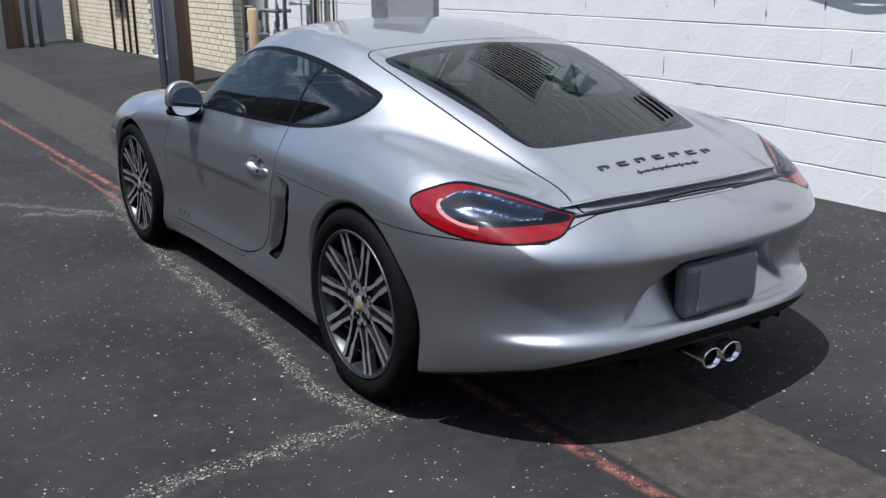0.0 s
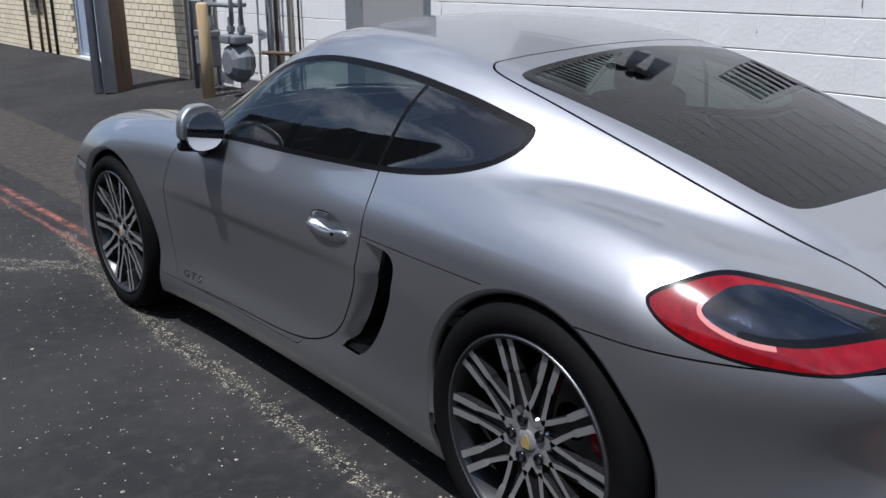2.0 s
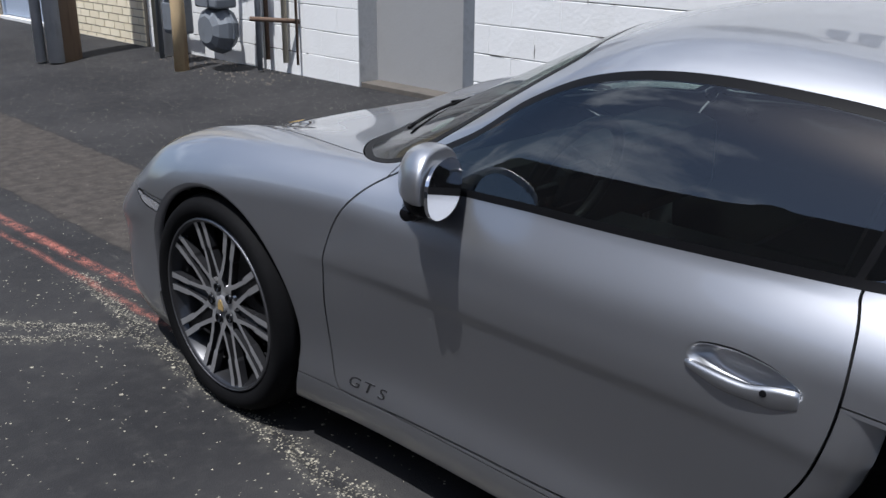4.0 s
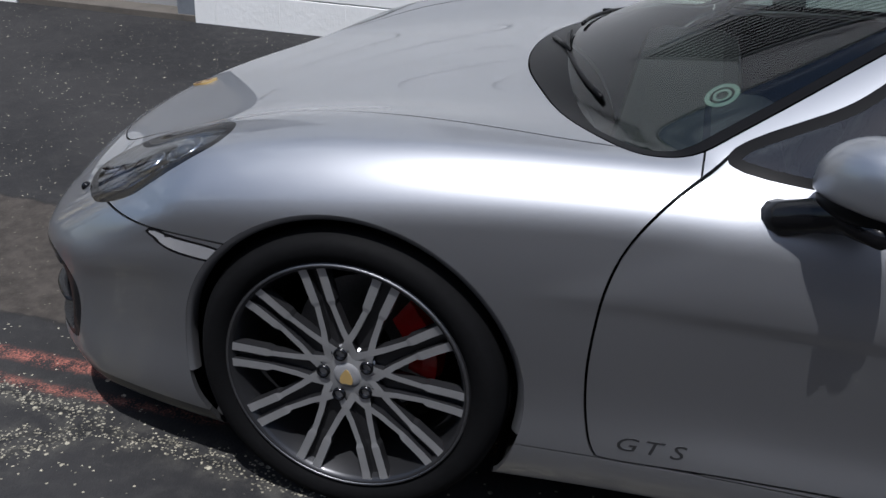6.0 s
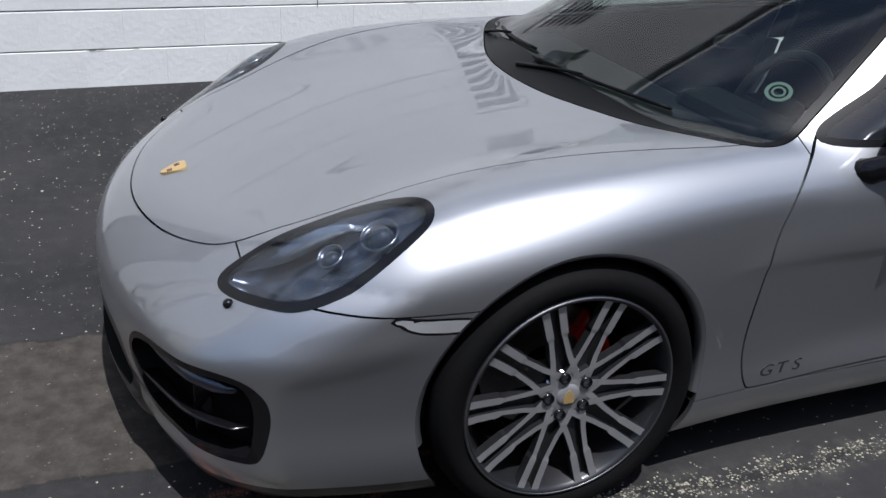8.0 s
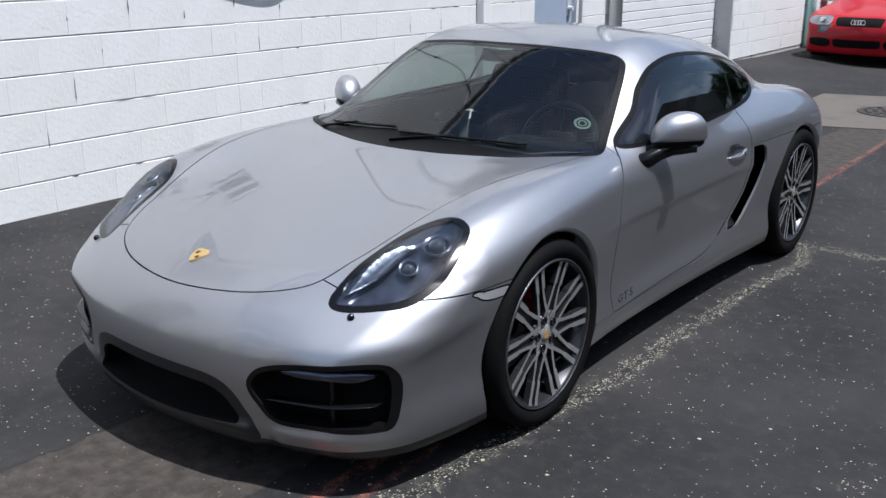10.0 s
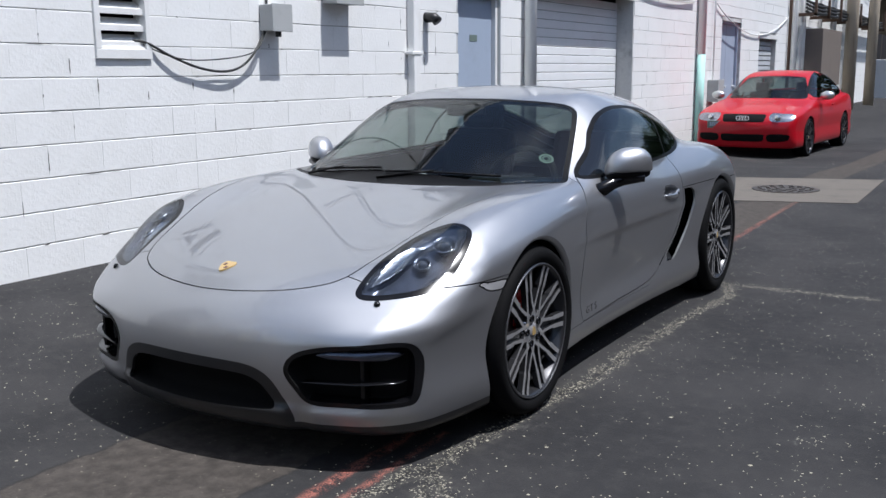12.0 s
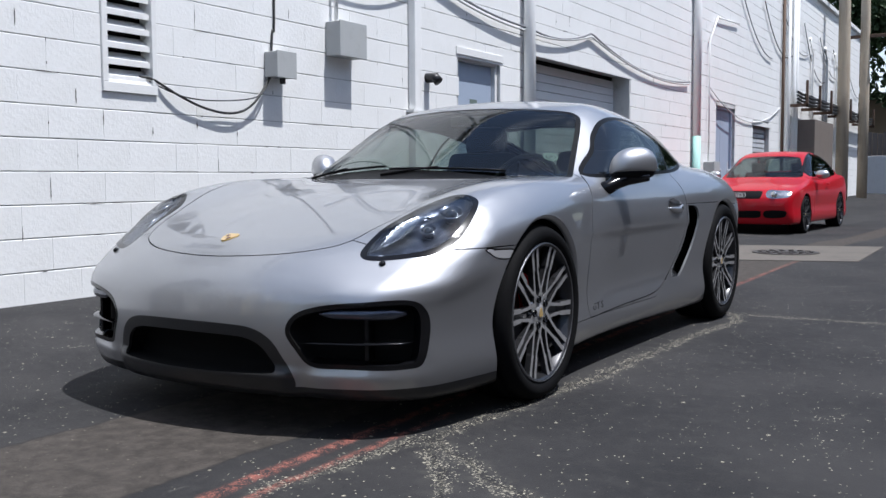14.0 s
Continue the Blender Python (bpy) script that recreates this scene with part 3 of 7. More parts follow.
for i, (y0, y1) in enumerate(zip(ys, ys[1:])):
    zs = [(-0.1, WALL_H)]
    for a0, a1, z0, z1 in OPENINGS.values():
        if a0 <= y0 + 1e-6 and a1 >= y1 - 1e-6:
            zs = [s for lo, hi in zs for s in ((lo, min(hi, z0)), (max(lo, z1), hi)) if s[1] - s[0] > 0.02]
    for z0, z1 in zs:
        bm = bmesh.new()
        box(bm, WALL_X + 0.008, WALL_X + 0.30, y0, y1, z0, z1)
        part("wall_backing", bm, MORTAR, wall)


def block_verts(y0, y1, z0, z1, proud, c=0.003, cy=0.0003):
    x0, x1 = WALL_X + 0.012, WALL_X - proud
    return [(x0, y0, z0), (x0, y1, z0), (x0, y1, z1), (x0, y0, z1), (x1 + c, y0, z0), (x1 + c, y1, z0), (x1 + c, y1, z1), (x1 + c, y0, z1),
            (x1, y0 + cy, z0 + c), (x1, y1 - cy, z0 + c), (x1, y1 - cy, z1 - c), (x1, y0 + cy, z1 - c)]


BLOCK_FACES = [(0, 1, 5, 4), (1, 2, 6, 5), (2, 3, 7, 6), (3, 0, 4, 7), (4, 5, 9, 8), (5, 6, 10, 9), (6, 7, 11, 10), (7, 4, 8, 11), (8, 9, 10, 11)]
BLOCK_FACES = [f[::-1] for f in BLOCK_FACES]
rng = random.Random(4)
shared, rest_v, rest_f, singles = {}, [], [], 0
for course in range(int((WALL_H - BASE_Z) / COURSE) + 1):
    z0, z1 = BASE_Z + course * COURSE, min(BASE_Z + (course + 1) * COURSE, WALL_H)
    half = 0.5 * (course % 2 == 0)
    for k in range(-78, 23):
        for y0, y1 in ([(JOINT_Y + (k + half) * BLOCK, JOINT_Y + (k + 1 + half) * BLOCK)] if not (half and k == -1) else [(JOINT_Y - 0.5 * BLOCK, JOINT_Y), (JOINT_Y, JOINT_Y + 0.5 * BLOCK)]):
            spans = [(max(y0, WALL_Y0), min(y1, WALL_Y1))]
            for a0, a1, b0, b1 in OPENINGS.values():
                if z1 > b0 + 0.06 and z0 < b1 - 0.05:
                    spans = [s for lo, hi in spans for s in ((lo, min(hi, a0)), (max(lo, a1), hi))]
            for lo, hi in spans:
                if hi - lo < 0.05:
                    continue
                g, gz = rng.uniform(-0.0001, 0.0004), rng.uniform(0.0008, 0.0044)
                proud = rng.uniform(0.0, 0.0022)
                near = -2.7 < lo < 3.5 and z0 < 2.2 and singles < 300 and hi - lo > 0.4
                if near:
                    key = rng.randrange(6)
                    if key not in shared:
                        me = bpy.data.meshes.new("block")
                        hl = BLOCK / 2 - 0.0001 * (key % 3)
                        me.from_pydata([(x - WALL_X, y, z) for x, y, z in block_verts(-hl, hl, -COURSE / 2 + 0.0026 + 0.0002 * key, COURSE / 2 - 0.0032, 0.0003 * key)], [], BLOCK_FACES)
                        me.materials.append(BLOCK_WHITE)
                        shared[key] = me
                    ob = new("block", shared[key])
                    ob.parent = wall
                    ob.location = (WALL_X, (lo + hi) / 2, (z0 + z1) / 2)
                    ob.rotation_euler = (rng.uniform(-0.003, 0.003), 0, rng.uniform(-0.004, 0.004))
                    singles += 1
                else:
                    n = len(rest_v)
                    rest_v += block_verts(lo + g, hi - g, z0 + gz, z1 - gz, proud)
                    rest_f += [tuple(n + i for i in f) for f in BLOCK_FACES]
tagged(mesh_ob("blockwork", rest_v, rest_f, BLOCK_WHITE, wall), kind="stuff")
# dark slivers for the shade in joints where paint and mortar have fallen out
gap_v, gap_f = [], []
for k in range(620):
    y, course = rng.uniform(-13, 8.0), rng.randrange(0, 15)
    z = BASE_Z + course * COURSE
    if any(a0 - 0.15 < y < a1 + 0.15 and b0 - 0.1 < z < b1 + 0.1 for a0, a1, b0, b1 in OPENINGS.values()):
        continue
    L, h = rng.uniform(0.02, 0.06) if rng.random() < 0.6 else rng.uniform(0.06, 0.22), rng.uniform(0.0025, 0.0065)
    upright = rng.random() < 0.3
    if upright:
        j = round((y - JOINT_Y) / BLOCK - 0.5 * (course % 2 == 0))
        y, z, L = JOINT_Y + (j + 0.5 * (course % 2 == 0)) * BLOCK, z + rng.uniform(0, COURSE), min(L, 0.10)
    n = 5
    top = [h * rng.uniform(0.3, 1.1) * math.sin(math.pi * (i + 0.35) / (n - 0.3)) for i in range(n)]
    low = [-h * rng.uniform(0.3, 1.1) * math.sin(math.pi * (i + 0.35) / (n - 0.3)) for i in range(n)]
    m0 = len(gap_v)
    for v in (top, low):
        for i in range(n):
            u = L * (i / (n - 1) - 0.5)
            gap_v.append((WALL_X - 0.0034, y + v[i], z + u) if upright else (WALL_X - 0.0034, y + u, z + v[i]))
    gap_f += [(m0 + i, m0 + i + 1, m0 + n + i + 1, m0 + n + i) if not upright else (m0 + n + i, m0 + n + i + 1, m0 + i + 1, m0 + i) for i in range(n - 1)]
tagged(mesh_ob("open_joint", gap_v, gap_f, JOINT_DARK, wall), kind="stuff")


def wall_box(name, mat, y0, y1, z0, z1, x0, x1, parent=None, label="", bevel=0.004):
    bm = bmesh.new()
    box(bm, x0, x1, y0, y1, z0, z1, bevel)
    return part(name, bm, mat, parent, label)


def louvre(name, y0, y1, z0, z1, n, label):
    """A sheet-metal louvre set in the wall: frame, sloping blades, a near-black sheet for the shade behind."""
    t = tagged(new(name), label, "vent")
    t.location = (WALL_X, (y0 + y1) / 2, z0)
    inv = Matrix.Translation(-t.location)
    f = 0.035
    for nm, a in (("frame_side", (y0 - 0.01, y0 + f, z0 + f, z1 - f)), ("frame_side", (y1 - f, y1 + 0.01, z0 + f, z1 - f)), ("frame_rail", (y0 - 0.01, y1 + 0.01, z0 - 0.03, z0 + f)), ("frame_rail", (y0 - 0.01, y1 + 0.01, z1 - f, z1 + 0.01))):
        bm = bmesh.new()
        box(bm, WALL_X - 0.02, WALL_X + 0.10, a[0], a[1], a[2], a[3], 0.003, None)
        bmesh.ops.transform(bm, verts=bm.verts[:], matrix=inv)
        part(nm, bm, WHITE_TRIM, t)
    bm = bmesh.new()
    box(bm, WALL_X + 0.13, WALL_X + 0.14, y0, y1, z0, z1)
    bmesh.ops.transform(bm, verts=bm.verts[:], matrix=inv)
    part("backing", bm, DARK, t)
    pitch = (z1 - z0 - 2 * f) / n
    me = None
    for i in range(n):
        if me is None:
            bm = bmesh.new()
            box(bm, -0.045, 0.045, -(y1 - y0) / 2 + f, (y1 - y0) / 2 - f, -0.0025, 0.0025, 0, Matrix.Rotation(math.radians(-42), 4, "Y"))
            box(bm, -0.040, -0.032, -(y1 - y0) / 2 + f, (y1 - y0) / 2 - f, -0.034 - 0.45 * pitch * 0.5, -0.020, 0)
            ob = part("blade", bm, WHITE_TRIM, t)
            me = ob.data
        else:
            ob = new("blade", me)
            ob.parent = t
        ob.location = (0.045, 0, f + pitch * (i + 0.62))
    return t


louvre("wall_louvre", *OPENINGS["louvre"], 7, "white metal louvre vent set in the block wall")
louvre("wall_louvre", *OPENINGS["high_louvre"], 14, "large white metal louvre vent high on the wall")


def utility_box(y0, y1, z0, z1, d, label, lid=False):
    t = tagged(new("utility_box"), label, "electrical box")
    bm = bmesh.new()
    box(bm, WALL_X - d, WALL_X - 0.003, y0, y1, z0, z1, 0.006)
    part("case", bm, GREY_BOX, t)
    bm = bmesh.new()
    box(bm, WALL_X - d - 0.008, WALL_X - d + 0.004, y0 - 0.006, y1 + 0.006, z0 - 0.006, z1 + 0.006, 0.004)
    part("cover", bm, GREY_BOX, t)
    if lid:
        bm = bmesh.new()
        tube(bm, [(WALL_X - d / 2, (y0 + y1) / 2 - 0.03, z0 + 0.01), (WALL_X - d / 2, (y0 + y1) / 2 - 0.03, z0 - 0.045)], 0.024, 12)
        part("gland", bm, BLACK_PLASTIC, t)
    return t


utility_box(-1.46, -1.24, 1.66, 1.86, 0.14, "small grey electrical box screwed to the white wall", True)
utility_box(-2.39, -2.02, 1.91, 2.20, 0.16, "grey electrical box under a conduit on the white wall")


def open_curve(pts, n=5):
    """Smooth curve through the points of a hanging cable."""
    p = [Vector(q) for q in pts]
    p = [2 * p[0] - p[1], *p, 2 * p[-1] - p[-2]]
    out = []
    for a, b_, c, d in zip(p, p[1:], p[2:], p[3:]):
        for i in range(n):
            t = i / n
            out.append(0.5 * (2 * b_ + (c - a) * t + (2 * a - 5 * b_ + 4 * c - d) * t * t + (3 * b_ - a - 3 * c + d) * t ** 3))
    return out + [p[-2]]


def run(name, pts, r, mat, label, cat, seg=8):
    if cat == "cable" and len(pts) < 14:
        pts = open_curve(pts)
    bm = bmesh.new()
    tube(bm, pts, r, seg)
    ob = part(name, bm, mat, None, label, smooth=True)
    return tagged(ob, label, cat)


def sag(p, q, drop, n=12):
    p, q = Vector(p), Vector(q)
    return [p.lerp(q, i / n) + Vector((0, 0, -drop * 4 * (i / n) * (1 - i / n))) for i in range(n + 1)]


WX = WALL_X - 0.012
run("conduit", [(WALL_X - 0.06, -2.10, 2.19), (WALL_X - 0.06, -2.10, WALL_H)], 0.018, PIPE_WHITE, "white painted conduit running up the wall", "pipe")
run("cable", [(WX, -1.36, WALL_H), (WX, -1.36, 2.4), (WX, -1.33, 2.02), (WX - 0.02, -1.27, 1.70), (WX - 0.03, -1.16, 1.53), (WX - 0.035, -1.0, 1.40), (WX - 0.035, -0.80, 1.35), (WX - 0.03, -0.55, 1.375), (WX - 0.03, -0.30, 1.45), (WX, -0.10, 1.545), (WX + 0.05, -0.02, 1.56)], 0.0095, CABLE, "black cable drooping from the louvre along the wall", "cable")
run("cable", [(WX - 0.02, -1.28, 1.66), (WX - 0.06, -1.10, 1.50), (WX - 0.05, -0.75, 1.44), (WX - 0.04, -0.35, 1.44), (WX + 0.03, -0.05, 1.545)], 0.005, CABLE, "thin black cable drooping against the wall", "cable")
run("cable", sag((WX - 0.02, -1.55, 2.62), (WX - 0.02, -3.30, 2.66), 0.16), 0.009, CABLE_WHITE, "white painted cable slung along the wall", "cable")
for k, (d, z) in enumerate(((0.05, 2.66), (0.02, 2.62))):
    run("cable", [*sag((WX - 0.02, -3.42, z + 0.25), (WX - 0.05, -5.62, z - 0.02), 0.06), *sag((WX - 0.05, -5.95, z - 0.03), (WX - 0.03, -7.75, z + 0.16), 0.04 + d), *sag((WX - 0.03, -7.85, z + 0.15), (WX - 0.03, -12.2, z - 0.12), 0.14 + d)], 0.013, CABLE_WHITE if k else TRIM_GREY, "painted cable slung along the white wall", "cable")
run("cable", sag((WX - 0.02, -13.5, 2.55), (WX - 0.02, -19.5, 2.55), 0.5), 0.011, CABLE_WHITE, "white painted cable slung along the far wall", "cable")
tagged(wall_box("downpipe", PIPE_WHITE, -3.42, -3.30, 0.1, WALL_H - 0.002, WALL_X - 0.085, WALL_X - 0.003, None, "", 0.008), "white square downpipe on the block wall", "pipe")
for z in (1.5, 3.2):
    tagged(wall_box("pipe_strap", WHITE_TRIM, -3.46, -3.26, z, z + 0.03, WALL_X - 0.092, WALL_X - 0.0025), "white strap round the square downpipe", "strap")
run("vent_stub", [(WALL_X - 0.0, -3.64, 1.865), (WALL_X - 0.10, -3.64, 1.86), (WALL_X - 0.14, -3.64, 1.82)], 0.05, BLACK_PLASTIC, "short black vent elbow through the wall", "vent", 14)
run("downpipe", [(WALL_X - 0.09, -5.78, 0.1), (WALL_X - 0.09, -5.78, WALL_H)], 0.072, PIPE_WHITE, "wide white downpipe beside the garage door", "pipe", 16)
p3 = tagged(new("downpipe"), "white downpipe with a pale teal foot", "pipe")
bm = bmesh.new()
tube(bm, [(WALL_X - 0.09, -12.5, 1.6), (WALL_X - 0.09, -12.5, WALL_H)], 0.07, 16)
part("pipe", bm, PIPE_WHITE, p3, smooth=True)
bm = bmesh.new()
tube(bm, [(WALL_X - 0.09, -12.5, 0.05), (WALL_X - 0.09, -12.5, 1.6)], 0.073, 16)
part("pipe_foot", bm, TEAL, p3, "pale teal pipe foot", smooth=True)
run("conduit", [(WALL_X - 0.05, -13.4, 0.9), (WALL_X - 0.05, -13.4, 3.4), (WALL_X - 0.05, -13.9, 3.9), (WALL_X - 0.05, -15.5, 4.0)], 0.016, PIPE_WHITE, "white conduit on the far block wall", "pipe")
utility_box(-13.62, -13.25, 0.75, 1.15, 0.2, "white painted meter box on the far wall")
for y, r in ((-19.6, 0.04), (-20.15, 0.05), (-20.75, 0.055), (-21.2, 0.04)):
    run("downpipe", [(WALL_X - r - 0.02, y, 0.1), (WALL_X - r - 0.02, y, WALL_H)], r, RUST if y == -19.6 else PIPE_WHITE if y != -21.3 else PIPE_TAN, "dark rusty pipe on the far wall" if y == -19.6 else "pale pipe on the far wall", "pipe", 10)


def hinged_door(y0, y1, z1, mat, label, inset=0.10, leaves=1):
    d = tagged(new("door_1" if leaves == 1 else "door_2"), label, "door", kind="structure")
    f = 0.05
    for nm, a in (("door_frame", (y0, y0 + f, 0.05, z1)), ("door_frame", (y1 - f, y1, 0.05, z1)), ("door_frame", (y0 + f, y1 - f, z1 - f, z1))):
        wall_box(nm, WHITE_TRIM if leaves == 1 else mat, a[0], a[1], a[2], a[3], WALL_X + inset - 0.06, WALL_X + inset + 0.05, d)
    w = (y1 - y0 - 2 * f) / leaves
    for i in range(leaves):
        leaf = wall_box("door_leaf", mat, y0 + f + i * w + 0.004, y0 + f + (i + 1) * w - 0.004, 0.10, z1 - f - 0.004, WALL_X + inset - 0.01, WALL_X + inset + 0.03, d)
        bm = bmesh.new()
        yk = y0 + f + i * w + 0.09
        tube(bm, [(WALL_X + inset - 0.01, yk, 1.0), (WALL_X + inset - 0.07, yk, 1.0)], 0.025, 12)
        box(bm, WALL_X + inset - 0.02, WALL_X + inset - 0.01, yk - 0.03, yk + 0.03, 0.92, 1.16, 0.002)
        part("handle", bm, GALV, leaf, "grey metal door handle")
        if leaves == 1:
            wall_box("notice", STICKER, (y0 + y1) / 2 - 0.08, (y0 + y1) / 2 + 0.08, 1.66, 1.73, WALL_X + inset - 0.013, WALL_X + inset - 0.009, leaf, "small pale notice", 0)
    return d


hinged_door(-5.20, -4.27, 2.17, DOOR_BLUE, "closed pale blue-grey metal door in the white wall")
tagged(wall_box("lintel", WHITE_TRIM, -5.26, -4.21, 2.17, 2.25, WALL_X - 0.012, WALL_X + 0.1), "white painted lintel over the door", "lintel")
hinged_door(-15.45, -14.05, 2.26, DOOR_BLUE, "closed grey-blue double door in the far wall", 0.12, 2)
g = tagged(new("garage_door"), "closed white sectional garage door, horizontally ribbed", "garage door")
for i in range(20):
    z = 0.09 + i * 0.112
    wall_box("slat", DOOR_WHITE, -9.36, -6.07, z, z + 0.106, WALL_X + 0.26, WALL_X + 0.285, g, "", 0.006)
wall_box("garage_back", DARK, -9.36, -6.07, 0.05, 2.39, WALL_X + 0.286, WALL_X + 0.30, g)
wn_ = tagged(new("window_1"), "shuttered grey window in the far wall", "window", kind="structure")
wall_box("window_panel", GREY_WALL, -18.5, -16.95, 0.95, 2.0, WALL_X + 0.12, WALL_X + 0.16, wn_)
for i in range(9):
    wall_box("shutter_slat", GALV, -18.44, -17.0, 1.0 + i * 0.108, 1.08 + i * 0.108, WALL_X + 0.09, WALL_X + 0.115, wn_)
wall_box("window_sill", WHITE_TRIM, -18.6, -16.85, 2.0, 2.09, WALL_X - 0.02, WALL_X + 0.1, wn_)
# grey recess
rc = tagged(new("door_3"), "grey recessed doorway in the white wall", "doorway", kind="structure")
wall_box("door_leaf", GREY_WALL, 3.55, 4.80, 0.0, 3.4, WALL_X + 0.20, WALL_X + 0.26, rc, "", 0)
wall_box("threshold", CONCRETE, 3.56, 4.79, 0.0, 0.13, WALL_X + 0.01, WALL_X + 0.199, rc)
# darker grey strip along the jamb
wall_box("corner_post", METER_GREY, 3.56, 3.68, 0.0, 3.4, WALL_X + 0.02, WALL_X + 0.198, rc)
# wall lamps near the high louvre
fl = tagged(new("flood_light"), "small dark twin flood light high on the white wall", "wall lamp")
for y in (0.70, 0.92):
    bm = bmesh.new()
    tube(bm, [(WALL_X - 0.05, y, 3.06), (WALL_X - 0.20, y, 3.0)], [0.05, 0.085], 16)
    part("lamp_head", bm, BLACK_PLASTIC, fl, smooth=True)
bm = bmesh.new()
box(bm, WALL_X - 0.05, WALL_X - 0.002, 0.66, 0.96, 3.02, 3.12, 0.006)
part("lamp_base", bm, GREY_BOX, fl)
tagged(wall_box("roof_edge", WHITE_TRIM, WALL_Y0, WALL_Y1, WALL_H, WALL_H + 0.12, WALL_X - 0.10, WALL_X + 0.35), "white metal roof edge along the wall top", "coping", kind="structure")
tagged(wall_box("roof_slab", GREY_WALL, WALL_Y0, WALL_Y1, WALL_H - 0.25, WALL_H - 0.003, WALL_X + 0.301, WALL_X + 9, None, "", 0), "flat grey roof behind the wall", "roof", kind="structure")
tagged(wall_box("wall_back", GREY_WALL, WALL_Y0, WALL_Y1, -0.1, WALL_H - 0.26, WALL_X + 8.7, WALL_X + 9, None, "", 0), "plain back wall of the building", "wall", kind="structure")

# ---- far end ----
tagged(wall_box("junction_panel", BROWN_PANEL, -24.3, -21.6, 0.9, 2.35, WALL_X - 0.45, WALL_X - 0.003), "brown metal service cabinet on the far wall", "cabinet")
tray = tagged(new("cable_tray"), "black cable bundle on brackets along the far wall", "cable tray")
for k in range(7):
    bm = bmesh.new()
    z = 2.72 + 0.085 * (k % 4)
    x = WALL_X - 0.25 - 0.16 * (k // 4)
    tube(bm, [p for j in range(7) for p in sag((x, -20.4 - 1.7 * j, z), (x, -20.4 - 1.7 * (j + 1), z), 0.03, 3)], 0.034, 6)
    part("cable_run", bm, CABLE, tray)
for j in range(8):
    bm = bmesh.new()
    box(bm, WALL_X - 0.5, WALL_X - 0.003, -20.4 - 1.7 * j - 0.03, -20.4 - 1.7 * j + 0.03, 2.60, 2.68, 0.005)
    box(bm, WALL_X - 0.5, WALL_X - 0.44, -20.4 - 1.7 * j - 0.03, -20.4 - 1.7 * j + 0.03, 2.6, 3.25, 0.005)
    part("bracket", bm, RUST, tray)
for y in (-23.2, -25.4, -27.0, -29.2):
    run("conduit", [(WALL_X - 0.06, y, 0.3), (WALL_X - 0.06, y, 4.2), (WALL_X - 0.06, y + 0.4, 4.6)], 0.045, PIPE_WHITE, "white conduit on the far wall", "pipe")
for k in range(7):
    y = -15.5 - 2.2 * k
    run("cable", sag((WX - 0.03, y, 4.9 - 0.1 * (k % 3)), (WX - 0.03, y - 3.0, 3.6 + 0.3 * (k % 3)), 0.35 + 0.1 * (k % 2)), 0.012, CABLE if k % 2 else TRIM_GREY, "loose dark cable hanging on the far wall", "cable")


def wood_pole(x, y, r, h, label, mat=WOOD):
    p = tagged(new("utility_pole"), label, "utility pole", "wooden utility poles along the alley")
    z = float(ground_z(x, y))
    p.location = (x, y, z)
    bm = bmesh.new()
    tube(bm, [(0, 0, -0.1), (0.0, 0.0, h * 0.3), (0.02, 0.01, h * 0.6), (0.03, 0.02, h)], [r * 1.06, r, r * 0.93, r * 0.82], 20)
    part("shaft", bm, mat, p, smooth=True)
    return p


far1 = wood_pole(2.2, -25.25, 0.17, 11, "tall weathered wooden utility pole by the far wall", WOOD_PALE)
far2 = wood_pole(2.12, -28.75, 0.15, 11, "weathered wooden utility pole with a black crossbar", WOOD_PALE)
bm = bmesh.new()
box(bm, -0.7, 0.7, -0.06, 0.06, 5.1, 5.2, 0.01)
part("crossbar", bm, RUST, far2)
# end of the alley: low wall, fence, building, trees
tagged(wall_box("end_wall", WHITE_TRIM, -36.4, -36.2, 0.1, 1.68, -14, 12, None, "", 0.01), "low white painted end wall", "wall", kind="structure")
fence = tagged(new("fence"), "dark wooden board fence behind the end wall", "fence")
for k in range(60):
    x = -4 + k * 0.20
    wall_box("board", BROWN_PANEL, -37.62, -37.58, 0.2, 2.6 + 0.04 * (k % 3), x, x + 0.18, fence, "", 0)
bh = tagged(new("tan_building"), "tan rendered low building behind the fence", "building")
wall_box("facade", TAN_WALL, -52, -46, 0, 4.6, -12, 16, bh)
wall_box("roof", BROWN_PANEL, -52.4, -45.5, 4.6, 4.9, -12.5, 16.5, bh)


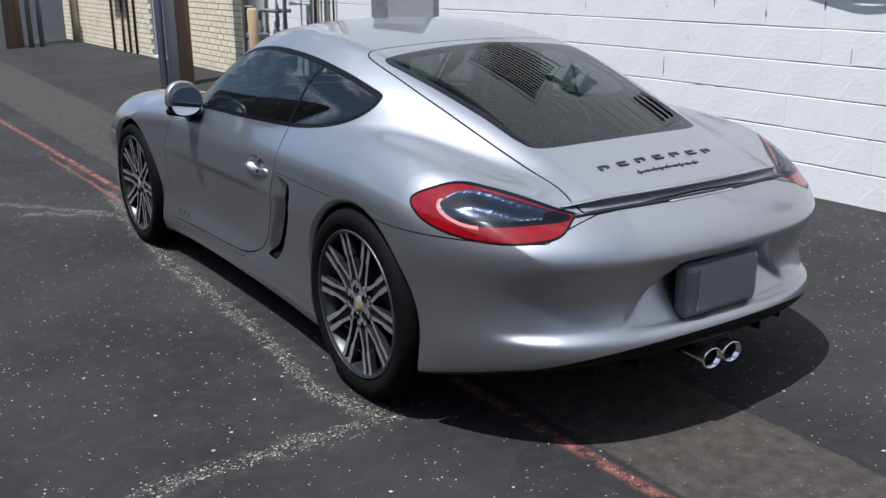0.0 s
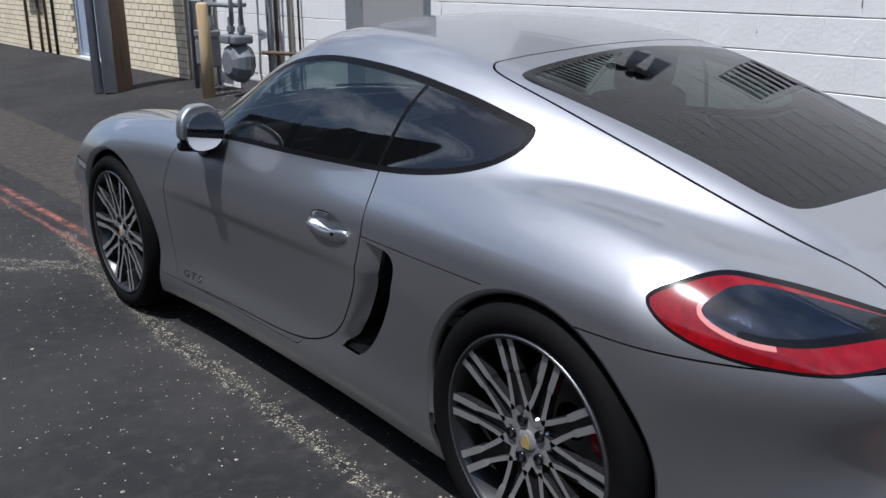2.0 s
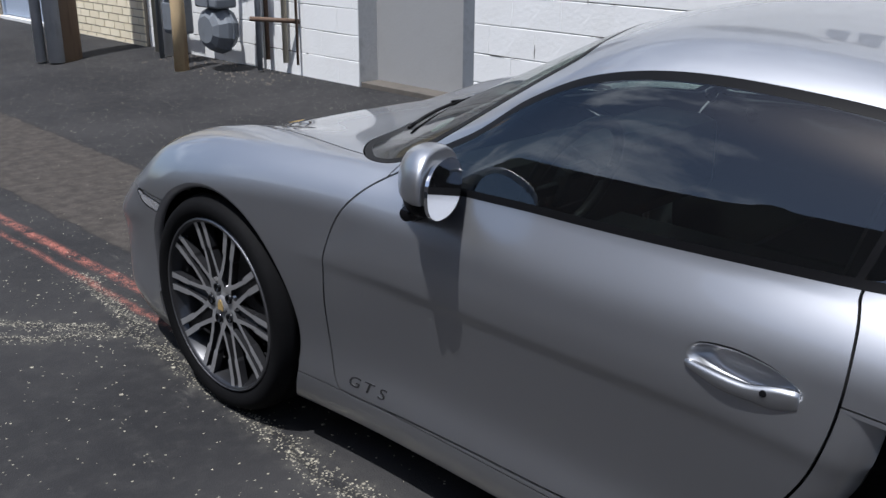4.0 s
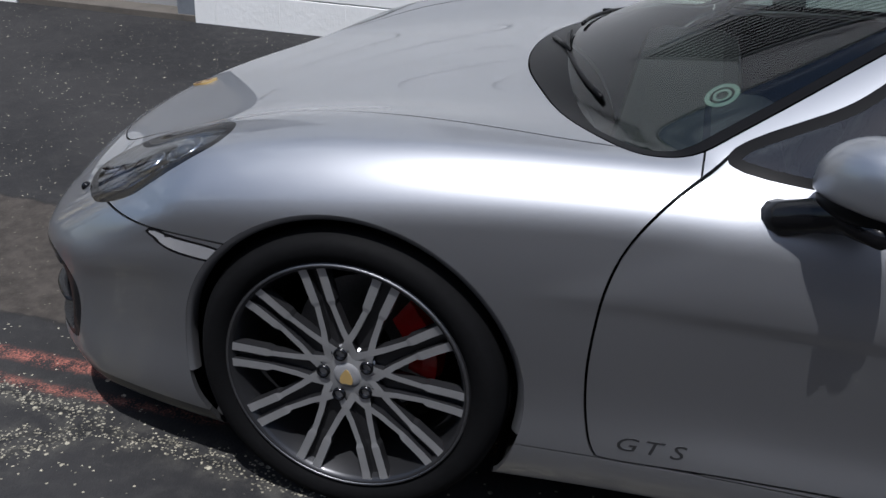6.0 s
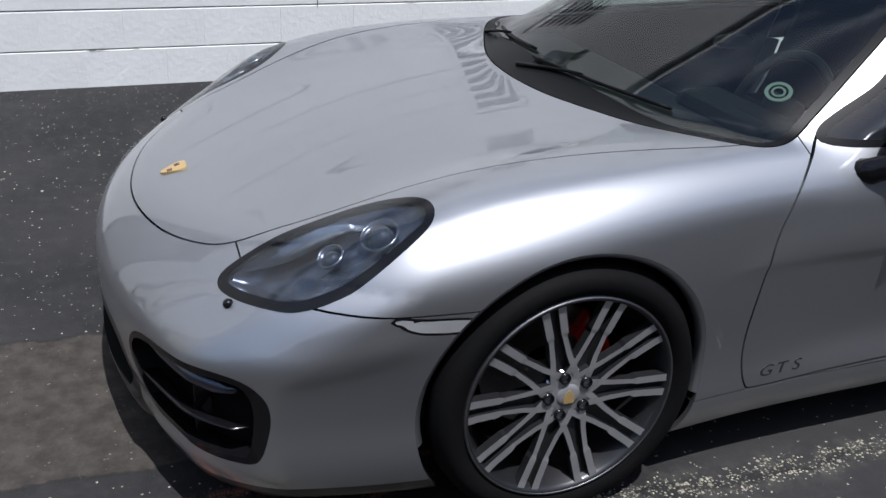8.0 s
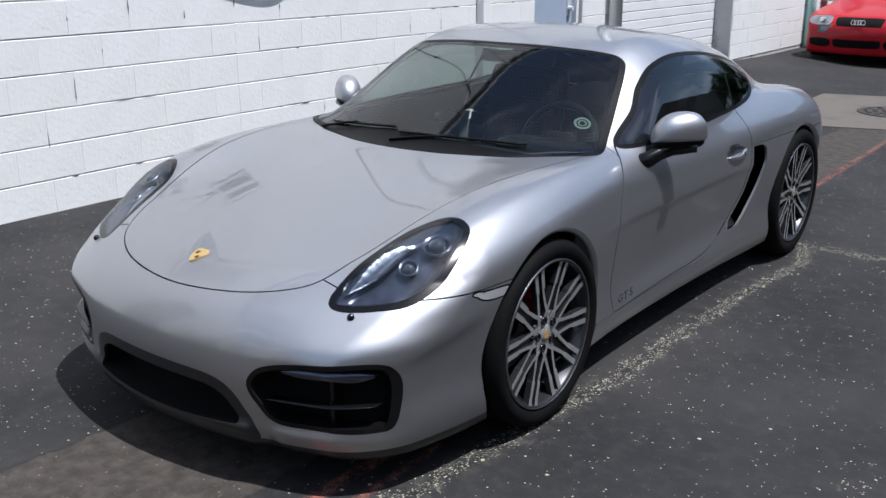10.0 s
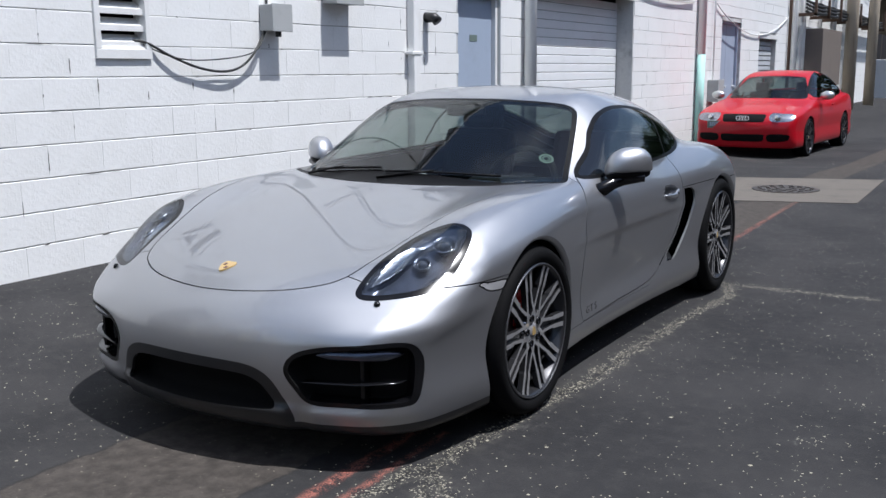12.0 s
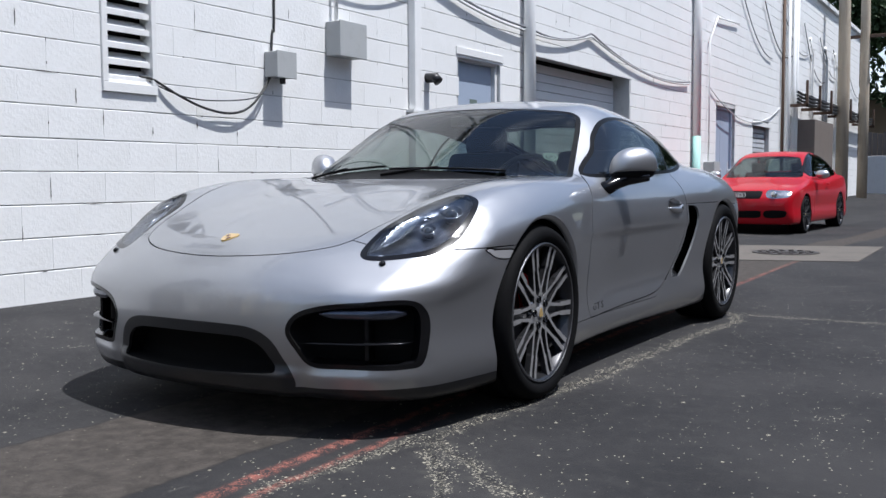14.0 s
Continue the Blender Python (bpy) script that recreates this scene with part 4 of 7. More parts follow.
def tree(x, y, h, spread, seed, label, group):
    """Tapered trunk, limbs, and a crown of leaf clusters with gaps."""
    t = tagged(new("tree"), label, "tree", group)
    t.location = (x, y, float(ground_z(x, y)))
    r = random.Random(seed)
    bm = bmesh.new()
    tube(bm, [(0, 0, -0.1), (0.1, 0, h * 0.25), (0.0, 0.15, h * 0.5)], [0.30, 0.23, 0.15], 10)
    limbs = []
    for k in range(9):
        a = k * 2.4
        q = Vector((spread * 0.75 * math.cos(a), spread * 0.75 * math.sin(a), h * (0.55 + 0.4 * r.random())))
        limbs.append(q)
        tube(bm, [(0, 0.1, h * 0.40), q * 0.5 + Vector((0, 0, h * 0.27)), q], [0.12, 0.07, 0.02], 6)
    part("trunk", bm, TREE_BARK, t, smooth=True)
    vs, fs = [], []
    n = 7000
    for i in range(n):
        if i % 3:
            c = r.choice(limbs) + Vector((r.gauss(0, 0.32), r.gauss(0, 0.32), r.gauss(0, 0.26))) * spread * 0.55
        else:
            u, v, w = r.gauss(0, 1), r.gauss(0, 1), r.gauss(0, 1)
            d = Vector((u, v, w)).normalized()
            c = Vector((d.x * spread, d.y * spread, h * 0.70 + d.z * h * 0.32)) * r.uniform(0.8, 1.06)
        s = r.uniform(0.12, 0.26)
        e = Euler((r.uniform(0, 6.3), r.uniform(0, 6.3), r.uniform(0, 6.3))).to_matrix()
        m0 = len(vs)
        for p in ((-1, 0, 0), (-0.2, 0.55, 0.1), (1, 0.05, 0), (0.2, -0.5, 0.12), (0.1, 0.1, 0.5), (-0.3, -0.2, -0.6)):
            vs.append(c + e @ Vector(p) * s)
        fs += [(m0, m0 + 1, m0 + 2), (m0, m0 + 2, m0 + 3), (m0 + 4, m0 + 5, m0 + 1), (m0 + 4, m0 + 3, m0 + 5)]
    tagged(mesh_ob("crown", vs, fs, LEAF, t), kind="stuff")
    return t


for k, (x, y, h, s) in enumerate(((1.5, -43, 11, 3.8), (-4.5, -44, 10, 4.2), (7.5, -42, 12, 4.5), (-11, -42, 9, 4.0))):
    tree(x, y, h, s, 11 + k, "tall dark green leafy tree beyond the fence", "trees beyond the fence")

# concrete slab with the iron cover
slab = tagged(new("concrete_slab"), "pale old concrete slab round an iron cover", "slab")
bm = bmesh.new()
q = [(0.85, -7.50), (-0.98, -8.05), (-1.02, -5.72), (0.80, -5.15)]
lo, hi = [bm.verts.new((*p, -0.05)) for p in q], [bm.verts.new((*p, 0.006)) for p in q]
bm.faces.new(hi)
for i in range(4):
    bm.faces.new((lo[i], lo[(i + 1) % 4], hi[(i + 1) % 4], hi[i]))
bmesh.ops.recalc_face_normals(bm, faces=bm.faces[:])
part("slab", bm, CONCRETE, slab)
mh = tagged(new("manhole_cover"), "round cast iron cover set in the slab", "manhole cover")
mh.location = (-0.15, -6.55, 0.006)
bm = bmesh.new()
bmesh.ops.create_cone(bm, cap_ends=True, segments=40, radius1=0.36, radius2=0.355, depth=0.012, matrix=Matrix.Translation((0, 0, 0.004)))
part("cover", bm, IRON, mh)
for rr in (0.10, 0.19, 0.28):
    for k in range(max(5, int(rr * 60))):
        a = k * math.tau / max(5, int(rr * 60))
        bm = bmesh.new()
        box(bm, -0.024, 0.024, -0.018, 0.018, 0.0, 0.007, 0, Matrix.Translation((rr * math.cos(a), rr * math.sin(a), 0.0095)) @ Matrix.Rotation(a + math.pi / 2, 4, "Z"))
        part("stud", bm, IRON, mh)

# ---- near end: brick building, poles, gas meters ----
BRICK_X, BR_Y0, BR_Y1 = 2.70, 8.1, 17.5
bw = tagged(new("wall_brick"), "buff brick wall with dark joints", "wall", kind="structure")
DOOR_B = (10.2, 11.75, 2.2)
for y0, y1, z0 in ((BR_Y0 + 0.001, DOOR_B[0], -0.1), (DOOR_B[0], DOOR_B[1], DOOR_B[2]), (DOOR_B[1], BR_Y1, -0.1)):
    wall_box("brick_backing", BRICK_JOINT, y0, y1, z0, 4.6, BRICK_X + 0.008, BRICK_X + 0.30, bw, "", 0)
vs, fs, single, bme = [], [], 0, None
for row in range(56):
    z0 = 0.06 + row * 0.081
    for k in range(44):
        y0 = BR_Y0 + (k - 0.5 * (row % 2)) * 0.216
        lo, hi = max(y0, BR_Y0), min(y0 + 0.206, BR_Y1)
        if hi - lo < 0.05 or (hi > DOOR_B[0] - 0.02 and lo < DOOR_B[1] + 0.02 and z0 < DOOR_B[2]):
            continue
        if row < 14 and y0 < 13 and hi - lo > 0.2 and single < 290:
            if bme is None:
                bm = bmesh.new()
                box(bm, -0.003, 0.012, -0.103, 0.103, 0, 0.069)
                bme = part("brick", bm, BRICK, bw)
                ob = bme
            else:
                ob = new("brick", bme.data)
                ob.parent = bw
            ob.location = (BRICK_X + rng.uniform(-0.002, 0.002), (lo + hi) / 2, z0)
            single += 1
            continue
        n = len(vs)
        x0 = BRICK_X - rng.uniform(0, 0.004)
        vs += [(x, y, z) for x in (x0, BRICK_X + 0.012) for y in (lo, hi) for z in (z0, z0 + 0.069)]
        fs += [tuple(n + i for i in f) for f in ((0, 1, 3, 2), (0, 4, 5, 1), (2, 3, 7, 6), (1, 5, 7, 3), (0, 2, 6, 4))]
tagged(mesh_ob("brickwork", vs, fs, BRICK, bw), kind="stuff")
db = tagged(new("door_4"), "closed pale blue metal door in the brick wall", "door", kind="structure")
wall_box("door_leaf", DOOR_BLUE, DOOR_B[0] + 0.05, DOOR_B[1] - 0.05, 0.14, DOOR_B[2] - 0.05, BRICK_X + 0.05, BRICK_X + 0.09, db)
wall_box("door_frame", DOOR_BLUE, DOOR_B[0], DOOR_B[0] + 0.05, 0.05, DOOR_B[2], BRICK_X + 0.02, BRICK_X + 0.10, db)
wall_box("door_frame", DOOR_BLUE, DOOR_B[1] - 0.05, DOOR_B[1], 0.05, DOOR_B[2], BRICK_X + 0.02, BRICK_X + 0.10, db)
wall_box("door_frame", DOOR_BLUE, DOOR_B[0] + 0.05, DOOR_B[1] - 0.05, DOOR_B[2] - 0.05, DOOR_B[2], BRICK_X + 0.02, BRICK_X + 0.10, db)
wall_box("threshold", WHITE_TRIM, DOOR_B[0], DOOR_B[1], 0.05, 0.13, BRICK_X - 0.02, BRICK_X + 0.12, db)
utility_box_b = tagged(new("utility_box"), "grey meter box on the brick wall", "electrical box")
bm = bmesh.new()
box(bm, BRICK_X - 0.16, BRICK_X - 0.003, 13.1, 13.75, 1.05, 1.7, 0.01)
part("case", bm, GREY_BOX, utility_box_b)
for y in (12.6, 12.95, 13.3, 13.9):
    run("conduit", [(BRICK_X - 0.03, y, 0.05), (BRICK_X - 0.03, y, 1.1 if y == 13.3 else 4.5)], 0.022, RUST if y != 12.6 else CABLE, "thin dark conduit on the brick wall", "pipe", 6)
run("downpipe", [(BRICK_X - 0.09, 16.3, 0.0), (BRICK_X - 0.09, 16.3, 4.6)], 0.07, PIPE_TAN, "cream downpipe at the brick corner", "pipe", 12)
# pole with two conduit guards
pole = wood_pole(1.84, 8.12, 0.15, 9, "brown wooden utility pole with two grey conduit guards", WOOD)
for dx, dy, r in ((-0.215, 0.05, 0.05), (-0.13, -0.10, 0.075)):
    bm = bmesh.new()
    tube(bm, [(dx, dy, 0.0), (dx, dy, 4.2)], r, 14)
    part("conduit_guard", bm, GALV, pole, "grey galvanised conduit guard", smooth=True)
wood_pole(1.50, 16.6, 0.16, 9, "brown wooden utility pole further along the alley", WOOD)
for x, y in ((1.72, 16.2), (1.9, 16.1)):
    run("bollard_pipe", [(x, y, 0.0), (x, y, 2.4)], 0.05, METER_GREY, "grey steel pipe standing by the pole", "pipe", 10)
post = tagged(new("wooden_post"), "bleached yellow wooden guard post by the meters", "post")
post.location = (2.21, 6.60, float(ground_z(2.21, 6.60)))
bm = bmesh.new()
tube(bm, [(0, 0, -0.05), (0.005, 0, 0.5), (0.0, 0.01, 0.94), (0.0, 0.01, 0.965)], [0.066, 0.062, 0.060, 0.045], 14)
part("shaft", bm, POST_WOOD, post, smooth=True)
run("downpipe", [(WALL_X - 0.09, 7.70, 0.05), (WALL_X - 0.09, 7.70, 5.5)], 0.075, PIPE_TAN, "cream painted pipe at the block wall's end", "pipe", 14)
run("downpipe", [(WALL_X - 0.12, 7.42, 0.05), (WALL_X - 0.12, 7.42, 5.5)], 0.10, PIPE_WHITE, "white painted pipe beside the meters", "pipe", 14)


def gas_meter(x, y, z, s, drum, label):
    """A meter hung from two unions: a drum-shaped or a boxy body under a cast head."""
    g = tagged(new("gas_meter"), label, "gas meter", "gas meters by the wall")
    g.location = (x, y, z)
    bm = bmesh.new()
    if drum:
        lathe(bm, [(-0.115 * s, 0.001), (-0.115 * s, 0.105 * s), (-0.085 * s, 0.155 * s), (-0.02 * s, 0.185 * s), (0.02 * s, 0.190 * s), (0.02 * s, 0.198 * s), (0.035 * s, 0.198 * s), (0.035 * s, 0.185 * s), (0.10 * s, 0.15 * s), (0.12 * s, 0.001)], 10, Matrix.Rotation(math.radians(18), 4, "X"))
    else:
        box(bm, -0.10 * s, 0.10 * s, -0.125 * s, 0.125 * s, -0.17 * s, 0.17 * s, 0.03 * s)
        box(bm, -0.115 * s, -0.095 * s, -0.10 * s, 0.10 * s, -0.13 * s, 0.13 * s, 0.008 * s)
    part("body", bm, METER_GREY, g)
    bm = bmesh.new()
    box(bm, -0.105 * s, 0.09 * s, -0.15 * s, 0.15 * s, 0.165 * s, 0.245 * s, 0.018 * s)
    box(bm, -0.125 * s, -0.10 * s, -0.065 * s, 0.065 * s, 0.175 * s, 0.24 * s, 0.006 * s)
    part("head", bm, METER_GREY, g, "cast meter head with a dial box")
    for dy in (-0.10, 0.10):
        bm = bmesh.new()
        tube(bm, [(0, dy * s, 0.24 * s), (0, dy * s, 0.40 * s)], 0.026 * s, 10)
        tube(bm, [(0, dy * s, 0.27 * s), (0, dy * s, 0.315 * s)], 0.042 * s, 6)
        part("union", bm, METER_GREY, g)
    return g


gz0 = float(ground_z(2.45, 7.0))
gas_meter(2.42, 6.95, gz0 + 0.42, 0.95, False, "small boxy grey gas meter on pipes by the block wall")
gas_meter(2.42, 6.30, gz0 + 0.36, 1.12, True, "large drum-shaped grey gas meter on pipes by the block wall")
P_ = [((2.42, 6.86, gz0 + 0.78), (2.42, 6.86, gz0 + 0.92), (2.42, 6.40, gz0 + 0.92), (2.60, 6.40, gz0 + 0.92)),
      ((2.42, 6.18, gz0 + 0.74), (2.42, 6.18, gz0 + 0.95), (2.42, 6.15, gz0 + 1.22), (2.42, 5.90, gz0 + 1.22), (2.66, 5.90, gz0 + 1.22), (2.66, 5.90, 3.4)),
      ((2.42, 6.38, gz0 + 0.74), (2.42, 6.38, gz0 + 0.95), (2.42, 6.41, gz0 + 1.10), (2.66, 6.41, gz0 + 1.10), (2.66, 6.41, 3.0)),
      ((2.42, 7.04, gz0 + 0.78), (2.42, 7.04, gz0 + 0.95), (2.42, 7.3, gz0 + 0.95), (2.42, 7.3, gz0 - 0.02)),
      ((2.60, 5.95, gz0 + 0.02), (2.60, 5.95, gz0 + 1.0), (2.60, 6.4, gz0 + 1.0))]
for pp in P_:
    run("gas_pipe", pp, 0.024, METER_GREY, "grey gas pipe joined to the meters", "pipe", 10)
for y, mat, r in ((5.98, RUST, 0.02), (6.08, GALV, 0.02), (5.72, PIPE_TAN, 0.025), (5.55, RUST, 0.012)):
    run("conduit", [(WALL_X - 0.04, y, gz0 + 0.1), (WALL_X - 0.04, y, 4.0)], r, mat, "thin weathered conduit on the block wall", "pipe", 8)
run("valve_pipe", [(2.45, 5.85, gz0 + 0.48), (2.745, 5.55, gz0 + 0.46)], 0.02, RUST, "short rusty valve pipe near the wall", "pipe", 8)
rub = random.Random(8)
vs, fs = [], []
for i in range(120):
    x, y = rub.uniform(2.15, 2.7), rub.uniform(5.4, 7.3)
    s = rub.uniform(0.006, 0.022)
    z = float(ground_z(x, y))
    n = len(vs)
    vs += [(x - s, y - s, z - 0.003), (x + s, y - s * 0.7, z - 0.003), (x + s * 0.3, y + s, z - 0.003), (x, y, z + s * 0.8)]
    fs += [(n, n + 1, n + 3), (n + 1, n + 2, n + 3), (n + 2, n, n + 3)]
tagged(mesh_ob("rubble", vs, fs, CONCRETE), "small pale rubble and litter under the meters", "rubble", kind="stuff")

# across the alley, behind the camera: a plain brown building
tagged(wall_box("wall_opposite", BROWN_PANEL, -30, 30, -0.1, 6.3, -9.8, -9.3, None, "", 0), "plain brown wall across the alley", "wall", kind="structure")


def rounded(points, n=8):
    """Closed smooth outline through a few control points."""
    p = np.array(points, float)
    q = [np.roll(p, k, 0)[:, None] for k in (1, 0, -1, -2)]
    t = (np.arange(n) / n)[None, :, None]
    c = 0.5 * (2 * q[1] + (q[2] - q[0]) * t + (2 * q[0] - 5 * q[1] + 4 * q[2] - q[3]) * t ** 2 + (3 * q[1] - q[0] - 3 * q[2] + q[3]) * t ** 3)
    return c.reshape(-1, 2)


def outline(points, n=8, mirror=False):
    """Signed distance, negative inside, to a smooth outline. mirror: the points run down one side from the centre line and are reflected."""
    pts = [tuple(p) for p in points]
    if mirror:
        pts = pts + [(-u, v) for u, v in pts[::-1] if abs(u) > 1e-6]
    q = rounded(pts, n) if n > 1 else np.array(pts, float)
    a, b = q, np.roll(q, -1, 0)

    lo, hi = q.min(0) - 0.06, q.max(0) + 0.06

    def f(u, v):
        out = np.ones(u.shape)
        near = (u > lo[0]) & (u < hi[0]) & (v > lo[1]) & (v < hi[1])
        out[near] = exact(u[near], v[near])
        return out

    def exact(u, v):
        best, inside = np.full(u.shape, 1e9), np.zeros(u.shape, bool)
        for (x0, y0), (x1, y1) in zip(a, b):
            ex, ey = x1 - x0, y1 - y0
            t = np.clip(((u - x0) * ex + (v - y0) * ey) / (ex * ex + ey * ey + 1e-12), 0, 1)
            best = np.minimum(best, np.hypot(u - x0 - t * ex, v - y0 - t * ey))
            hit = (y0 > v) != (y1 > v)
            inside ^= hit & (u < x0 + (v - y0) * ex / (ey if abs(ey) > 1e-12 else 1e-12))
        return np.where(inside, -best, best)
    return f


class Shell:
    """The body's skin, cut into panels along outlines."""

    def __init__(self, f, p, t):
        self.f, self.p, self.t = f, p, t
        self.l = np.array(["shell"] * len(t), dtype="<U24")

    def cut(self, names, value, name):
        """Cuts the named panels along value = 0; what lies below becomes the panel name."""
        mine = np.isin(self.l, names)
        used = np.unique(self.t[mine])
        v = np.ones(len(self.p))
        v[used] = value(*self.p[used].T)
        v = np.where(np.abs(v) < 1e-7, 1e-7, v)
        s = v[self.t] < 0
        k = s.sum(1)
        self.l[mine & (k == 3)] = name
        split = np.flatnonzero(mine & (k > 0) & (k < 3))
        if not len(split):
            return
        t, s, k = self.t[split], s[split], k[split]
        odd = np.where(k == 1, s.argmax(1), (~s).argmax(1))
        r = np.arange(len(t))
        i0, i1, i2 = t[r, odd], t[r, (odd + 1) % 3], t[r, (odd + 2) % 3]
        pairs = np.sort(np.concatenate([np.stack([i0, i1], 1), np.stack([i0, i2], 1)]), 1)
        uniq, inv = np.unique(pairs, axis=0, return_inverse=True)
        inv = inv.ravel()
        w = v[uniq[:, 0]] / (v[uniq[:, 0]] - v[uniq[:, 1]])
        fresh = self.p[uniq[:, 0]] + np.clip(w, 0.02, 0.98)[:, None] * (self.p[uniq[:, 1]] - self.p[uniq[:, 0]])
        base = len(self.p)
        self.p = np.concatenate([self.p, settle(self.f, fresh, 1)])
        e1, e2 = base + inv[:len(t)], base + inv[len(t):]
        old = self.l[split]
        tip_new = k == 1
        self.t = np.concatenate([np.delete(self.t, split, 0), np.stack([i0, e1, e2], 1), np.stack([e1, i1, i2], 1), np.stack([e1, i2, e2], 1)])
        tip, rest = np.where(tip_new, name, old), np.where(tip_new, old, name)
        self.l = np.concatenate([np.delete(self.l, split), tip, rest, rest])

    def seam(self, names, value, name, gap=0.0045):
        """As cut, with an open joint of the given width."""
        self.cut(names, lambda x, y, z: value(x, y, z) - gap / 2, "joint")
        self.cut(["joint"], lambda x, y, z: value(x, y, z) + gap / 2, name)
        self.drop("joint")

    def drop(self, name):
        keep = self.l != name
        self.t, self.l = self.t[keep], self.l[keep]

    def build(self, label, name, mat, parent, side=0, lip=0.012, sink=None, keep=True, note="", into=None):
        """One panel as a mesh with smooth normals and turned-in edges. side: -1 or 1 for one half. sink: depth by place."""
        m = self.l == label
        if side:
            m &= np.sign(self.p[self.t].mean(1)[:, 0]) == side
        t = self.t[m]
        if not len(t):
            return None
        used, inv = np.unique(t, return_inverse=True)
        t = inv.reshape(-1, 3)
        p = self.p[used]
        n = gradient(self.f, p)
        n /= np.linalg.norm(n, axis=1)[:, None]
        if sink is not None:
            way = n if into is None else np.array(into, float)[None] * np.array([1.0 if not side else -side, 1, 1])[None]
            p = p - sink(*p.T)[:, None] * way
        faces = [tuple(f) for f in t]
        ln = [n[t].reshape(-1, 3)] if sink is None else []
        verts = p
        if lip:
            d = np.concatenate([t[:, [0, 1]], t[:, [1, 2]], t[:, [2, 0]]])
            key = np.sort(d, 1)
            _, first, count = np.unique(key, axis=0, return_index=True, return_counts=True)
            edge = d[first[count == 1]]
            rim, ri = np.unique(edge, return_inverse=True)
            ri = ri.reshape(-1, 2) + len(p)
            turn = n[rim] if sink is None or into is None else np.broadcast_to(way, n.shape)[rim]
            verts = np.concatenate([p, p[rim] - lip * turn])
            q = np.stack([edge[:, 1], edge[:, 0], ri[:, 0], ri[:, 1]], 1)
            fn = np.cross(verts[q[:, 1]] - verts[q[:, 0]], verts[q[:, 3]] - verts[q[:, 0]])
            fn /= np.maximum(np.linalg.norm(fn, axis=1), 1e-12)[:, None]
            faces += [tuple(f) for f in q]
            ln.append(np.repeat(fn, 4, 0))
        ob = mesh_ob(name, verts, faces, mat, parent, note, smooth=True)
        if sink is None:
            ob.data.normals_split_custom_set([tuple(v) for v in np.concatenate(ln)])
        return ob


# ---- silver coupe: panels ----
coupe = tagged(new("sports_coupe"), "silver metallic two-door sports coupe parked on alley asphalt", "car")
SHELL_H = 0.016
body = Shell(form, *surface(form, (-0.96, -2.25, 0.08), (0.96, 2.28, 1.32), SHELL_H))
OFF = 9.0


def where(cond, v):
    return np.where(cond, v, OFF)


AXLE_R, AXLE_F, TYRE_R, TYRE_F = -1.2375, 1.2375, 0.347, 0.337
ARCH_R, ARCH_F = 0.374, 0.371
win_out = outline([(0.555, 0.858), (0.10, 0.857), (-0.30, 0.866), (-0.62, 0.878), (-0.85, 0.912), (-0.965, 0.962), (-0.985, 1.02), (-0.91, 1.05), (-0.70, 1.10), (-0.42, 1.142), (-0.12, 1.156), (0.10, 1.128), (0.26, 1.06), (0.37, 0.98)])
screen_out = outline([(0, 1.042), (-0.20, 1.020), (-0.40, 0.950), (-0.60, 0.858), (-0.71, 0.760), (-0.738, 0.675), (-0.70, 0.545), (-0.655, 0.405), (-0.605, 0.26), (-0.565, 0.195), (-0.48, 0.195), (-0.25, 0.245), (0, 0.272)], mirror=True)
glass_out = outline([(0, -0.775), (-0.25, -0.785), (-0.45, -0.795), (-0.495, -0.83), (-0.485, -0.95), (-0.455, -1.15), (-0.428, -1.36), (-0.412, -1.54), (-0.37, -1.605), (-0.2, -1.635), (0, -1.645)], mirror=True)
hatch_out = outline([(0, -0.728), (-0.22, -0.722), (-0.42, -0.705), (-0.50, -0.71), (-0.525, -0.80), (-0.520, -1.05), (-0.500, -1.30), (-0.478, -1.56), (-0.465, -1.80), (-0.472, -1.90), (-0.42, -1.945), (-0.2, -1.965), (0, -1.97)], mirror=True)
hood_out = outline([(0, 2.112), (-0.15, 2.098), (-0.30, 2.058), (-0.42, 1.995), (-0.49, 1.925), (-0.535, 1.80), (-0.585, 1.60), (-0.635, 1.36), (-0.68, 1.05), (-0.712, 0.80), (-0.70, 0.74), (-0.60, 0.70), (0, 0.70)], mirror=True)
door_out = outline([(0.585, 0.845), (0.655, 0.79), (0.705, 0.722), (0.735, 0.64), (0.748, 0.54), (0.752, 0.44), (0.744, 0.34), (0.722, 0.262), (0.68, 0.247), (0.48, 0.252), (0.24, 0.258), (0.0, 0.262), (-0.16, 0.274), (-0.27, 0.300), (-0.36, 0.345), (-0.44, 0.42), (-0.51, 0.52), (-0.55, 0.62), (-0.565, 0.72), (-0.56, 0.80), (-0.54, 0.86), (-0.50, 0.93), (0.0, 0.95), (0.45, 0.92)], n=6)
scoop_zone = outline([(-0.46, 0.694), (-0.60, 0.697), (-0.70, 0.690), (-0.736, 0.655), (-0.722, 0.58), (-0.672, 0.485), (-0.598, 0.392), (-0.53, 0.335), (-0.44, 0.300), (-0.34, 0.295), (-0.28, 0.40), (-0.36, 0.60)])
scoop_front = spline([0.28, 0.30, 0.345, 0.42, 0.52, 0.62, 0.72], [-0.22, -0.28, -0.365, -0.445, -0.515, -0.555, -0.57])
scoop_back = spline([0.28, 0.335, 0.392, 0.485, 0.58, 0.655, 0.72], [-0.44, -0.53, -0.598, -0.672, -0.722, -0.736, -0.736])


